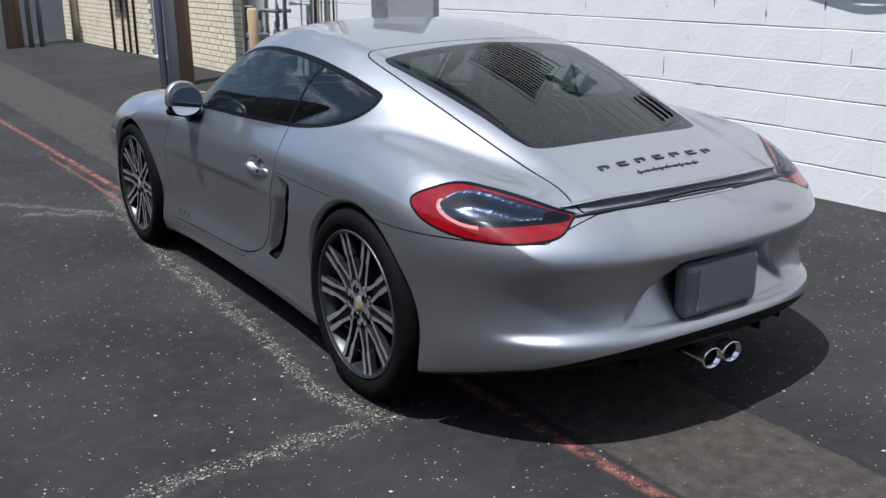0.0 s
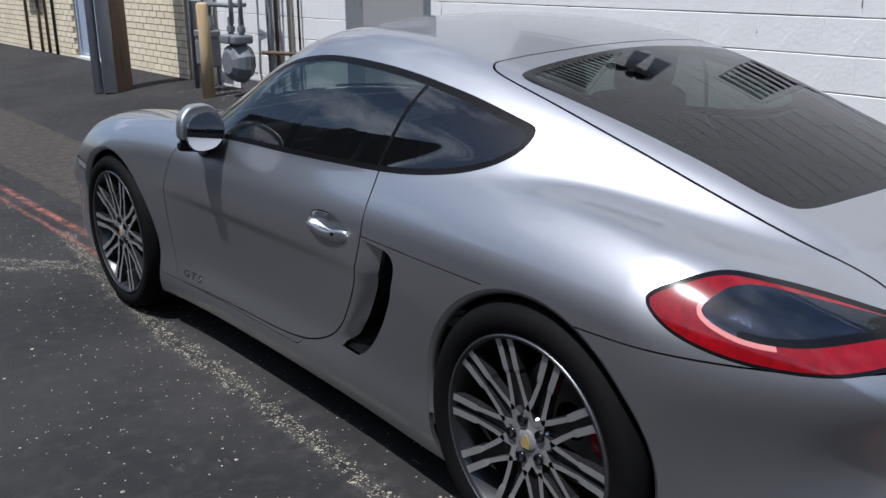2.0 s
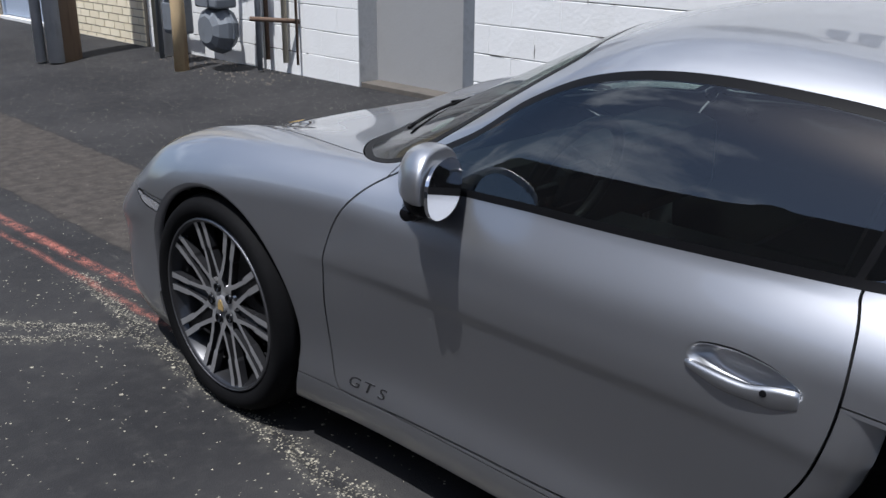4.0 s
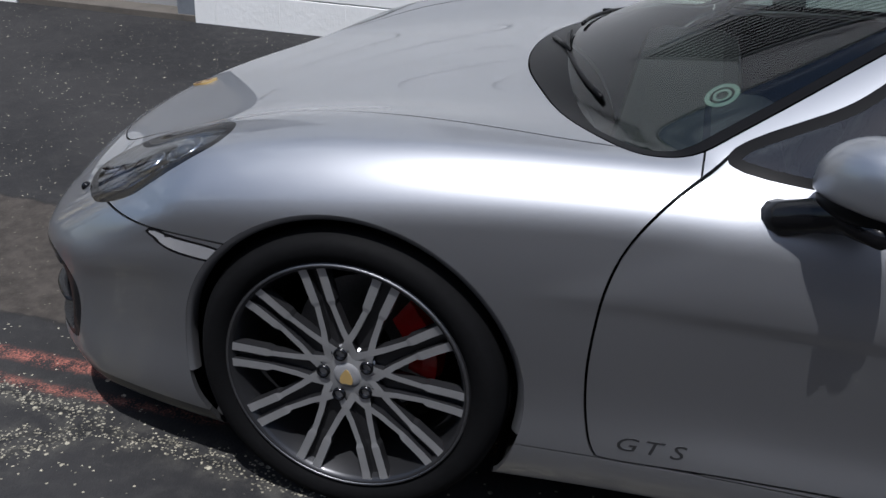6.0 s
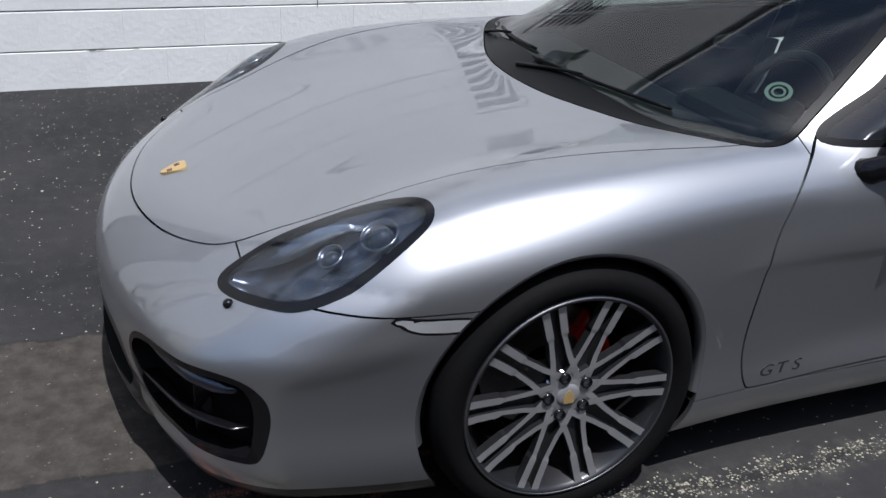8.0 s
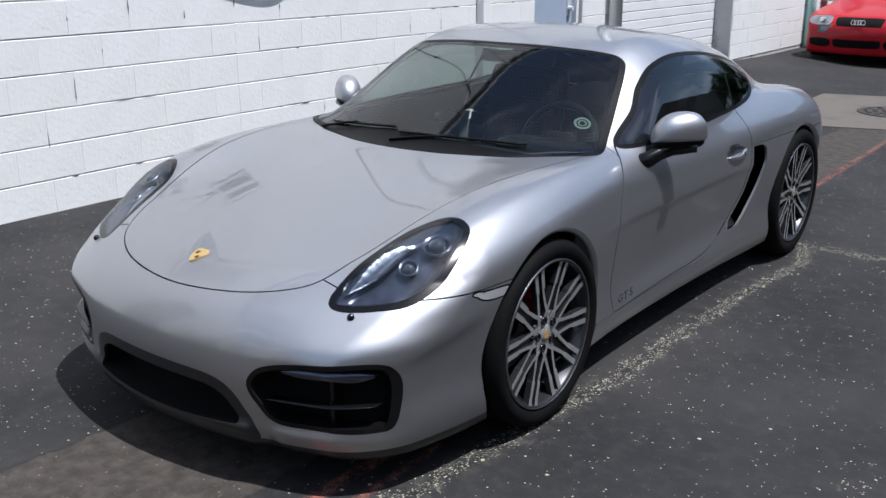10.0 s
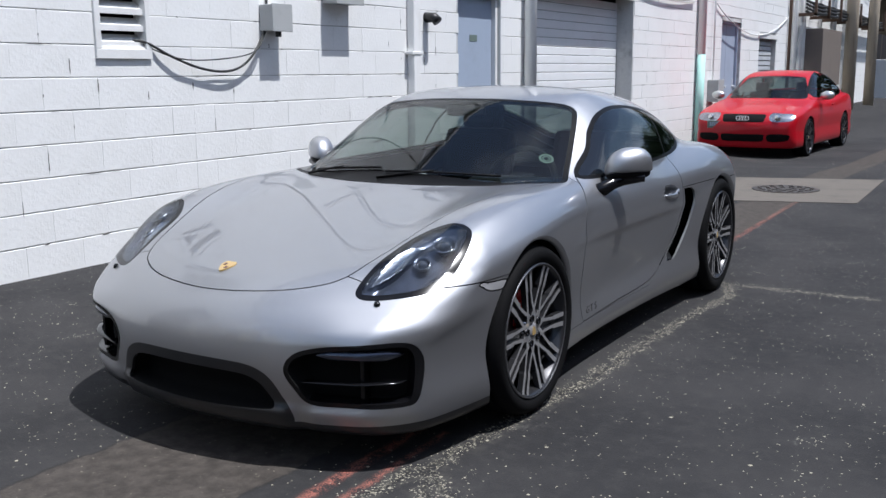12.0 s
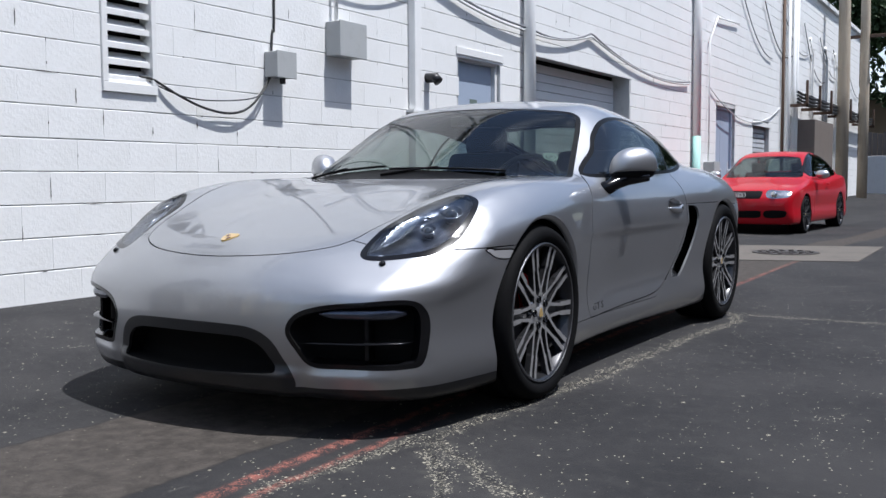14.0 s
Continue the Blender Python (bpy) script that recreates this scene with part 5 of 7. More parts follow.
def scoop_u(y, z):
    """0 along the door's rear edge, 1 along the rear lip of the side intake."""
    return (scoop_front(z) - y) / (scoop_front(z) - scoop_back(z))


def scoop_depth(x, y, z):
    """The channel falls inwards towards the rear lip and runs out into a bowl at its foot."""
    return 0.115 * step(scoop_u(y, z), 0.02, 0.95) * step(z, 0.312, 0.395)


HANDLE_EDGE = [(-0.285, 0.700), (-0.30, 0.728), (-0.37, 0.738), (-0.45, 0.728), (-0.505, 0.702), (-0.49, 0.680), (-0.42, 0.662), (-0.33, 0.672)]
handle_out = outline(HANDLE_EDGE)
tail_out = outline([(0.0, 0.786), (0.08, 0.825), (0.16, 0.838), (0.26, 0.822), (0.36, 0.798), (0.47, 0.768), (0.52, 0.756), (0.515, 0.738), (0.485, 0.700), (0.40, 0.686), (0.27, 0.684), (0.14, 0.700), (0.04, 0.735)])
tail_dark = outline([(0.105, 0.775), (0.15, 0.812), (0.21, 0.818), (0.27, 0.808), (0.38, 0.782), (0.47, 0.760), (0.507, 0.750), (0.49, 0.738), (0.40, 0.733), (0.27, 0.729), (0.17, 0.740)])
lamp_out = outline([(-0.560, 1.968), (-0.552, 1.908), (-0.560, 1.812), (-0.593, 1.667), (-0.655, 1.578), (-0.713, 1.541), (-0.770, 1.552), (-0.800, 1.60), (-0.813, 1.685), (-0.803, 1.775), (-0.765, 1.860), (-0.690, 1.925), (-0.605, 1.972)])
blink_out = outline([(1.685, 0.612), (1.60, 0.604), (1.495, 0.596), (1.505, 0.566), (1.56, 0.562), (1.63, 0.574)], n=4)
intake_side = outline([(-0.402, 0.355), (-0.435, 0.412), (-0.52, 0.441), (-0.65, 0.455), (-0.765, 0.458), (-0.796, 0.42), (-0.797, 0.33), (-0.787, 0.25), (-0.75, 0.233), (-0.60, 0.235), (-0.48, 0.240), (-0.435, 0.29)])
chin_out = outline([(0, 0.338), (-0.18, 0.336), (-0.27, 0.328), (-0.325, 0.300), (-0.360, 0.24), (-0.385, 0.192), (-0.36, 0.180), (-0.2, 0.172), (0, 0.170)], mirror=True)
intake_mid = outline([(0, 0.334), (-0.18, 0.332), (-0.26, 0.325), (-0.312, 0.300), (-0.344, 0.255), (-0.360, 0.222), (-0.335, 0.212), (-0.2, 0.207), (0, 0.205)], mirror=True)
plate_out = outline([(0, 0.585), (-0.155, 0.583), (-0.188, 0.560), (-0.180, 0.405), (-0.155, 0.385), (0, 0.383)], mirror=True)
valance_out = outline([(0, 0.358), (-0.22, 0.355), (-0.42, 0.342), (-0.60, 0.312), (-0.70, 0.262), (-0.72, 0.16), (0, 0.16)], mirror=True, n=4)


def tail_s(x, y):
    return (0.853 - np.abs(x)) * 0.66 + (-1.542 - y) * 0.75


def side(f, least=0.5):
    return lambda x, y, z: where(np.abs(x) > least, f(y, z))


body.cut(["shell"], lambda x, y, z: where((np.abs(x) > 0.5) & (z < 0.78) & (y < 0), np.hypot(y - AXLE_R, z - TYRE_R) - ARCH_R), "arch")
body.cut(["shell"], lambda x, y, z: where((np.abs(x) > 0.5) & (z < 0.78) & (y > 0), np.hypot(y - AXLE_F, z - TYRE_F) - ARCH_F), "arch")
body.drop("arch")
body.cut(["shell"], lambda x, y, z: z - floor_z(y) - 0.014, "underbody")
body.cut(["shell"], lambda x, y, z: where((np.abs(x) > 0.5) & (z > 0.8), win_out(y, z)), "trim")
body.cut(["trim"], lambda x, y, z: win_out(y, z) + 0.016, "side_glass")
body.cut(["side_glass"], lambda x, y, z: -(y + 0.528 + (z - 0.883) * 0.26) - 0.007, "pillar_trim")
body.cut(["pillar_trim"], lambda x, y, z: -(y + 0.528 + (z - 0.883) * 0.26) + 0.007, "door_glass")
body.seam(["shell"], lambda x, y, z: where((z > 0.8) & (y > 0), screen_out(x, y)), "screen", 0.004)
body.cut(["screen"], lambda x, y, z: np.minimum(-screen_out(x, y) - 0.022, 0.942 - y - 0.33 * x * x), "frit")
body.seam(["shell"], lambda x, y, z: where((z > 0.7) & (y < -0.5), hatch_out(x, y)), "hatch", 0.006)
body.cut(["hatch"], lambda x, y, z: glass_out(x, y), "rear_glass")
body.cut(["rear_glass"], lambda x, y, z: -glass_out(x, y) - 0.03, "rear_frit")
body.cut(["shell"], lambda x, y, z: where((z > 0.55) & (y > 1.3), lamp_out(-np.abs(x), y)), "lamp")
body.cut(["lamp"], lambda x, y, z: -lamp_out(-np.abs(x), y) - 0.019, "lamp_rim")
body.cut(["shell"], lambda x, y, z: where(y < -1.4, tail_out(tail_s(x, y), z)), "tail")
body.cut(["tail"], lambda x, y, z: tail_dark(tail_s(x, y), z), "tail_smoke")
body.cut(["tail"], lambda x, y, z: -tail_out(tail_s(x, y), z) - 0.007, "tail_rim")
body.cut(["tail"], lambda x, y, z: np.maximum(tail_dark(tail_s(x, y), z) - 0.009, z - 0.800 + 0.5 * (tail_s(x, y) - 0.10)), "tail_pipe")
body.cut(["tail_smoke"], lambda x, y, z: np.maximum(-0.013 - tail_dark(tail_s(x, y), z), np.maximum(z - 0.762, 0.17 - tail_s(x, y))), "tail_spear")
body.seam(["shell"], lambda x, y, z: where((z > 0.5) & (y > 0.6), hood_out(x, y)), "hood")
body.seam(["shell"], side(door_out, 0.6), "door", 0.0055)
body.cut(["door"], side(handle_out), "handle_cup")
body.drop("handle_cup")
body.cut(["shell"], side(scoop_zone), "scoop")
body.cut(["scoop"], lambda x, y, z: np.maximum(0.38 - scoop_u(y, z), 0.322 - z) * 0.1, "duct")
body.cut(["shell"], lambda x, y, z: where((np.abs(x) > 0.7) & (y > 1.3), blink_out(y, z)), "blinker")
body.cut(["blinker"], lambda x, y, z: blink_out(y, z) + 0.0055, "blink_lens")
body.cut(["shell"], lambda x, y, z: where(y > 1.6, intake_side(-np.abs(x), z)), "intake_side")
body.cut(["intake_side"], lambda x, y, z: -intake_side(-np.abs(x), z) - 0.016, "intake_rim")
body.cut(["shell"], lambda x, y, z: where((y > 1.6) & (z > 0.12), chin_out(x, z) - 0.034), "chin")
body.cut(["chin"], lambda x, y, z: intake_mid(x, z), "intake_mid")
body.cut(["shell"], lambda x, y, z: where(y < -1.5, plate_out(x, z)), "plate_cup")
body.cut(["shell"], lambda x, y, z: where(y < -1.5, valance_out(x, z)), "valance")
body.cut(["shell"], lambda x, y, z: where((y > 1.5) & (z < 0.215), z - 0.168), "lip")
body.seam(["shell"], lambda x, y, z: where(y > 1.40, np.minimum(z - 0.610, 1.92 - y)), "front_bumper", 0.004)
body.seam(["shell"], lambda x, y, z: where(y < -1.38, np.minimum(z - 0.688, y + 1.945)), "rear_bumper", 0.004)
body.seam(["shell"], lambda x, y, z: where((np.abs(x) > 0.5) & (y > -1.1) & (y < 0.95), z - 0.247 - 0.459 * step(-y, 0.12, 0.45)), "sill", 0.003)
body.seam(["shell"], lambda x, y, z: where(z < 0.88, 0.60 - y), "wing", 0.004)


# ---- silver coupe: parts ----
def depth(sd, d, slope=0.03):
    return lambda x, y, z: d * step(-sd(x, y, z), 0.0, slope)


b = body.build
for k, name, note in (("shell", "body_shell", ""), ("hood", "hood", ""), ("hatch", "tailgate", ""), ("front_bumper", "front_bumper", ""), ("rear_bumper", "rear_bumper", "")):
    b(k, name, SILVER, coupe, note=note)
# added sheets: dark trim that also blocks light leaks and darkens shut lines
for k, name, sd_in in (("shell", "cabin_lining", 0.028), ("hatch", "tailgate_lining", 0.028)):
    b(k, name, DARK, coupe, lip=0, sink=lambda x, y, z: np.full(x.shape, 0.028), note="matt black inner lining that also darkens the shut lines")
b("screen", "windscreen", GLASS_FRONT, coupe, lip=0, note="clear green-tinted windscreen")
b("frit", "windscreen_cowl", TRIM_BLACK, coupe, lip=0.004, note="black windscreen border")
b("rear_glass", "rear_window", GLASS_REAR, coupe, lip=0, note="dark tinted rear window")
b("rear_frit", "rear_window_border", GLOSS_BLACK, coupe, lip=0.004)
b("underbody", "underbody", BLACK_PLASTIC, coupe, lip=0)
b("chin", "intake_frame", CHIN_BLACK, coupe)
# near-black back sheet, standing in for the shade deep in the intake
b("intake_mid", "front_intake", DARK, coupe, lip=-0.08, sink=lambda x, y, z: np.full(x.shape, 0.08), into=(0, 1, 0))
b("plate_cup", "plate_recess", SILVER, coupe, lip=0, sink=depth(lambda x, y, z: plate_out(x, z), -0.018, 0.012), into=(0, 1, 0))
b("valance", "rear_diffuser", TRIM_BLACK, coupe, lip=0.01)
for sx in (-1, 1):
    b("lip", "front_splitter", CHIN_BLACK, coupe, sx, note="matt black splitter")
    b("wing", "front_wing", SILVER, coupe, sx)
    b("door", "door", SILVER, coupe, sx)
    # added dark sheet: door trim, and shade colour behind the door's shut line
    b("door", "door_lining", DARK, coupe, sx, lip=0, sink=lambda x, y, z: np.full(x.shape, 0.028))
    b("sill", "sill", SILVER, coupe, sx)
    b("trim", "window_trim", TRIM_BLACK, coupe, sx, lip=0.004)
    b("pillar_trim", "pillar_trim", TRIM_BLACK, coupe, sx, lip=0.004)
    b("door_glass", "door_window", GLASS_SIDE, coupe, sx, lip=0, note="dark tinted door window")
    b("side_glass", "quarter_window", GLASS_SIDE, coupe, sx, lip=0, note="dark tinted quarter window")
    lamp = b("lamp_rim", "headlight", GLOSS_BLACK, coupe, sx, note="headlight with black surround")
    b("lamp", "lens", CLEAR, lamp, sx, lip=0)
    b("lamp", "reflector", LAMP_DARK, lamp, sx, lip=0, sink=depth(lambda x, y, z: lamp_out(-np.abs(x), y), 0.045, 0.05))
    tail = b("tail_rim", "tail_light", GLOSS_BLACK, coupe, sx, note="red tail light with smoked centre")
    b("tail", "red_lens", TAIL_RED, tail, sx, lip=0)
    b("tail_smoke", "smoked_lens", TAIL_GLASS, tail, sx, lip=0, note="clear smoked lens")
    b("tail_smoke", "reflector", TAIL_SMOKE, tail, sx, lip=0, sink=depth(lambda x, y, z: tail_dark(tail_s(x, y), z), 0.030, 0.030))
    b("tail_pipe", "light_pipe", TAIL_PIPE, tail, sx, lip=0, note="pale red light guide")
    b("tail_spear", "spear", GLOSS_BLACK, tail, sx, lip=0, note="gloss black strip")
    b("blinker", "side_indicator", GLOSS_BLACK, coupe, sx, note="black-framed side indicator")
    b("blink_lens", "indicator_lens", LENS_WHITE, coupe, sx, lip=0, note="clear side indicator lens")
    edge = rounded(HANDLE_EDGE, 6)
    mid_u = edge.mean(0)
    cv, cf = [], []
    for k, r in enumerate((1.012, 0.99, 0.95, 0.86, 0.74, 0.60, 0.40, 0.15)):
        q = mid_u + (edge - mid_u) * r
        p = settle(form, np.stack([np.full(len(q), sx * 0.87), q[:, 0], q[:, 1]], 1), 6)
        d = 0.0005 + 0.040 * float(step(np.array([1 - r]), 0.0, 0.32)[0])
        cv += [(x - sx * d, y, z) for x, y, z in p]
        if k:
            m = len(edge)
            cf += [((k - 1) * m + i, (k - 1) * m + (i + 1) % m, k * m + (i + 1) % m, k * m + i) for i in range(m)]
    cf.append(tuple(range(7 * len(edge), 8 * len(edge))))
    mesh_ob("handle_recess", cv, cf, SILVER, coupe, "", smooth=True)
    scoop = b("scoop", "side_intake", SILVER, coupe, sx, lip=0, sink=scoop_depth, note="silver air channel behind the door")
    b("duct", "duct", TRIM_BLACK, scoop, sx, lip=0, sink=lambda x, y, z: scoop_depth(x, y, z) + 0.012, note="black air duct")
    bm = bmesh.new()
    box(bm, -0.022, 0.022, -0.040, 0.030, -0.003, 0.003, 0.002, Matrix.Translation((sx * 0.780, -0.650, 0.515)) @ Matrix.Rotation(math.radians(8), 4, "X"))
    part("blade", bm, PLATE_GREY, scoop, "grey horizontal blade")
    fog = b("intake_rim", "corner_intake", GLOSS_BLACK, coupe, sx, lip=0.05, note="gloss black corner air intake")
    # intake back coloured near black in place of its deep shade
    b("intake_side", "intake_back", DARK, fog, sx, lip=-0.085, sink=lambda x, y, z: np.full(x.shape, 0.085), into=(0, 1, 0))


def on_skin(x, y, z, rounds=6):
    """The nearest place on the body's skin and the normal there."""
    p = settle(form, np.array([[x, y, z]], float), rounds)
    n = gradient(form, p)[0]
    return Vector(p[0]), Vector(n / np.linalg.norm(n))


def skin_pose(x, y, z, up=(0, 0, 1), lift=0.0):
    """A frame on the skin: local z outwards, local y as near to up as can be."""
    p, n = on_skin(x, y, z)
    v = Vector(up)
    v = (v - v.dot(n) * n).normalized()
    u = v.cross(n)
    return Matrix.Translation(p + n * lift) @ Matrix((u, v, n)).transposed().to_4x4()


def plate(bm, outline_pts, z0, z1, m):
    """A flat slab from an outline."""
    lo = [bm.verts.new(m @ Vector((u, v, z0))) for u, v in outline_pts]
    hi = [bm.verts.new(m @ Vector((u, v, z1))) for u, v in outline_pts]
    n = len(lo)
    bm.faces.new(hi)
    bm.faces.new(lo[::-1])
    for i in range(n):
        bm.faces.new((lo[i], lo[(i + 1) % n], hi[(i + 1) % n], hi[i]))
    bmesh.ops.recalc_face_normals(bm, faces=bm.faces[:])


# wheels
def build_wheel(R, width, parent=None, face=None):
    """A wheel about its own centre, outer face towards -x; the rim carries the other pieces."""
    o = -width / 2
    r = 0.262
    bm = bmesh.new()
    lathe(bm, [(o + 0.004, r + 0.006), (o - 0.002, r + 0.002), (o - 0.001, r - 0.006), (o + 0.012, r - 0.011), (o + 0.03, r - 0.020), (o + 0.09, r - 0.034), (o + 0.20, r - 0.036)], 72)
    face = face or RIM_FACE
    rim = part("wheel", bm, RIM_DARK, parent or coupe, "alloy wheel with ten twin spokes", smooth=True)
    bm = bmesh.new()
    lathe(bm, [(o + 0.0025, r + 0.0045), (o - 0.0035, r + 0.002), (o - 0.0028, r - 0.0015), (o + 0.001, r - 0.0025)], 72)
    part("rim_lip", bm, STEEL, rim, "machined bright rim edge", smooth=True)
    bm = bmesh.new()
    s = (R - r) / 0.085
    lathe(bm, [(o + 0.006, r + 0.002), (o + 0.0, r + 0.010), (o - 0.008, r + 0.024 * s), (o - 0.010, r + 0.045 * s), (o - 0.004, r + 0.062 * s), (o + 0.010, R - 0.012), (o + 0.026, R - 0.004), (o + 0.055, R),
               (o + 0.0551, R - 0.006), (o + 0.063, R - 0.006), (o + 0.0631, R), (0, R), (-o - 0.063, R), (-o - 0.0551, R - 0.006), (-o - 0.055, R), (-o - 0.026, R - 0.004), (-o - 0.004, R - 0.025), (-o, r + 0.01)], 80)
    part("tyre", bm, RUBBER, rim, "black low-profile tyre", smooth=True)
    # one pair of spokes, pointing up; stations along the radius
    sts = [(0.036, 0.030, 0.013, 0.0085), (0.075, 0.0265, 0.010, 0.0075), (0.110, 0.021, 0.010, 0.0065), (0.166, 0.0170, 0.008, 0.0060), (0.176, 0.0180, 0.006, 0.0090), (0.232, 0.0195, 0.003, 0.0092), (0.2565, 0.0205, 0.000, 0.0098)]
    verts, faces, face_mat = [], [], []
    for sg in (-1, 1):
        base = len(verts)
        for rad, off, back, hw in sts:
            x = o + 0.004 + back * 1.25
            for dy, dx in ((-hw, 0.0), (hw, 0.0), (hw * 1.1, 0.022), (-hw * 1.1, 0.022)):
                verts.append((x + dx, sg * off + dy, rad))
        for i in range(len(sts) - 1):
            for k in range(4):
                a0, a1 = base + 4 * i + k, base + 4 * i + (k + 1) % 4
                faces.append((a0, a1, a1 + 4, a0 + 4))
                face_mat.append(1 if k == 0 else 0)
    base = len(verts)
    for rad, off, back, hw in sts:
        x = o + 0.020 + back * 1.25
        verts += [(x, -off, rad), (x, off, rad)]
    for i in range(len(sts) - 1):
        faces.append((base + 2 * i, base + 2 * i + 1, base + 2 * i + 3, base + 2 * i + 2))
        face_mat.append(0)
    me = bpy.data.meshes.new("twin_spoke")
    me.from_pydata(verts, [], faces)
    me.materials.append(RIM_DARK)
    me.materials.append(face)
    me.polygons.foreach_set("material_index", face_mat)
    for k in range(10):
        ob = new("twin_spoke", me)
        ob.parent = rim
        ob.matrix_basis = Matrix.Rotation(math.radians(36 * k - 16), 4, "X")
    bm = bmesh.new()
    lathe(bm, [(o + 0.0195, 0.001), (o + 0.0195, 0.034), (o + 0.020, 0.036), (o + 0.021, 0.058), (o + 0.024, 0.066), (o + 0.06, 0.07)], 48)
    part("hub", bm, face, rim, "", smooth=True)
    bm = bmesh.new()
    lathe(bm, [(o + 0.0145, 0.0005), (o + 0.015, 0.020), (o + 0.018, 0.029), (o + 0.022, 0.032)], 32)
    cap = part("hub_cap", bm, TRIM_GREY, rim, "grey hub cap", smooth=True)
    bm = bmesh.new()
    sh = rounded([(0, 0.017), (0.012, 0.017), (0.013, 0.002), (0.0, -0.017), (-0.013, 0.002), (-0.012, 0.017)], 4)
    plate(bm, sh, 0, 0.002, Matrix.Translation((o + 0.0142, 0, 0)) @ Matrix.Rotation(-math.pi / 2, 4, "Y") @ Matrix.Rotation(math.pi / 2, 4, "Z"))
    part("crest", bm, GOLD, cap, "")
    bolt = None
    for k in range(5):
        a = math.radians(72 * k + 16)
        if bolt is None:
            bm = bmesh.new()
            lathe(bm, [(0.012, 0.0005), (0.010, 0.009), (0.0, 0.0105), (0.0, 0.014), (0.012, 0.0145)], 16)
            bolt = part("wheel_bolt", bm, GLOSS_BLACK, rim, "", smooth=True)
            bm = None
            ob = bolt
        else:
            ob = new("wheel_bolt", bolt.data)
            ob.parent = rim
        ob.matrix_basis = Matrix.Translation((o + 0.012, 0.052 * math.sin(a), 0.052 * math.cos(a)))
    return rim


wheel_f, wheel_r = build_wheel(TYRE_F, 0.235), build_wheel(TYRE_R, 0.265)
for w, y, R, tx in ((wheel_f, AXLE_F, TYRE_F, 0.768), (wheel_r, AXLE_R, TYRE_R, 0.764)):
    w.matrix_basis = Matrix.Translation((-tx, y, R))
    copy_thing(w, Matrix.Translation((tx, y, R)) @ Matrix.Rotation(math.pi, 4, "Z"))
for sx in (-1, 1):
    for y, R, ar in ((AXLE_F, TYRE_F, ARCH_F), (AXLE_R, TYRE_R, ARCH_R)):
        bm = bmesh.new()
        lathe(bm, [(0, 0.05), (-0.006, 0.05), (-0.006, 0.165), (0.024, 0.165), (0.024, 0.05)], 48)
        d = part("brake_disc", bm, STEEL, coupe, "")
        d.location = (sx * 0.72, y, R)
        bm = bmesh.new()
        n, rings = 14, []
        for i in range(n + 1):
            a, e = math.radians(36 + i * 72 / n), 1 - 0.35 * abs(2 * i / n - 1) ** 4
            sec = [(-0.045 * e, 0.104), (-0.050 * e, 0.135), (-0.044 * e, 0.166), (0.0, 0.174), (0.045, 0.166), (0.045, 0.104)]
            rings.append([bm.verts.new((u, -v * math.sin(a), v * math.cos(a))) for u, v in sec])
        for A, B in zip(rings, rings[1:]):
            for k in range(6):
                bm.faces.new((A[k], A[(k + 1) % 6], B[(k + 1) % 6], B[k]))
        bm.faces.new(rings[0])
        bm.faces.new(rings[-1][::-1])
        bmesh.ops.recalc_face_normals(bm, faces=bm.faces[:])
        if sx > 0:
            bmesh.ops.transform(bm, verts=bm.verts[:], matrix=Matrix.Diagonal((-1, 1, 1, 1)))
            bmesh.ops.reverse_faces(bm, faces=bm.faces[:])
        c = part("brake_caliper", bm, CALIPER_RED, coupe, "red brake caliper")
        c.location = (sx * 0.725, y, R)
        # wheel well
        bm = bmesh.new()
        seg, r2 = 40, ar + 0.012
        x0, x1 = sx * 0.42, sx * 0.885
        ra = [bm.verts.new((x0, y + r2 * math.sin(t), R + r2 * math.cos(t))) for t in [math.radians(-122 + 244 * i / seg) for i in range(seg + 1)]]
        rb = [bm.verts.new((sx * 0.79, v.co.y, v.co.z)) for v in ra]
        for i in range(seg):
            bm.faces.new((ra[i], ra[i + 1], rb[i + 1], rb[i]))
        bm.faces.new(ra)
        part("wheel_liner", bm, DARK, coupe, "", smooth=False)

# rolled flange round each wheel arch
for sx in (-1, 1):
    for y, R, ar in ((AXLE_F, TYRE_F, ARCH_F), (AXLE_R, TYRE_R, ARCH_R)):
        ang = np.radians(np.linspace(-100, 100, 73))
        q = np.stack([np.full(73, sx * 0.88), y + ar * np.sin(ang), R + ar * np.cos(ang)], 1)
        for _ in range(4):
            q = settle(form, q, 2)
            d = np.stack([q[:, 1] - y, q[:, 2] - R], 1)
            d *= ((ar - 0.0005) / np.linalg.norm(d, axis=1))[:, None]
            q[:, 1], q[:, 2] = y + d[:, 0], R + d[:, 1]
        rows = []
        for dr, dx in ((0.0, 0.0004), (-0.006, 0.003), (-0.014, 0.010), (-0.017, 0.022)):
            k = (ar + dr) / ar
            rows.append(np.stack([q[:, 0] - sx * dx, y + (q[:, 1] - y) * k, R + (q[:, 2] - R) * k], 1))
        fl = [(r * 73 + i, r * 73 + i + 1, (r + 1) * 73 + i + 1, (r + 1) * 73 + i) for r in range(3) for i in range(72)]
        mesh_ob("arch_flange", np.concatenate(rows), fl if sx > 0 else [f[::-1] for f in fl], SILVER, coupe, "", smooth=True)

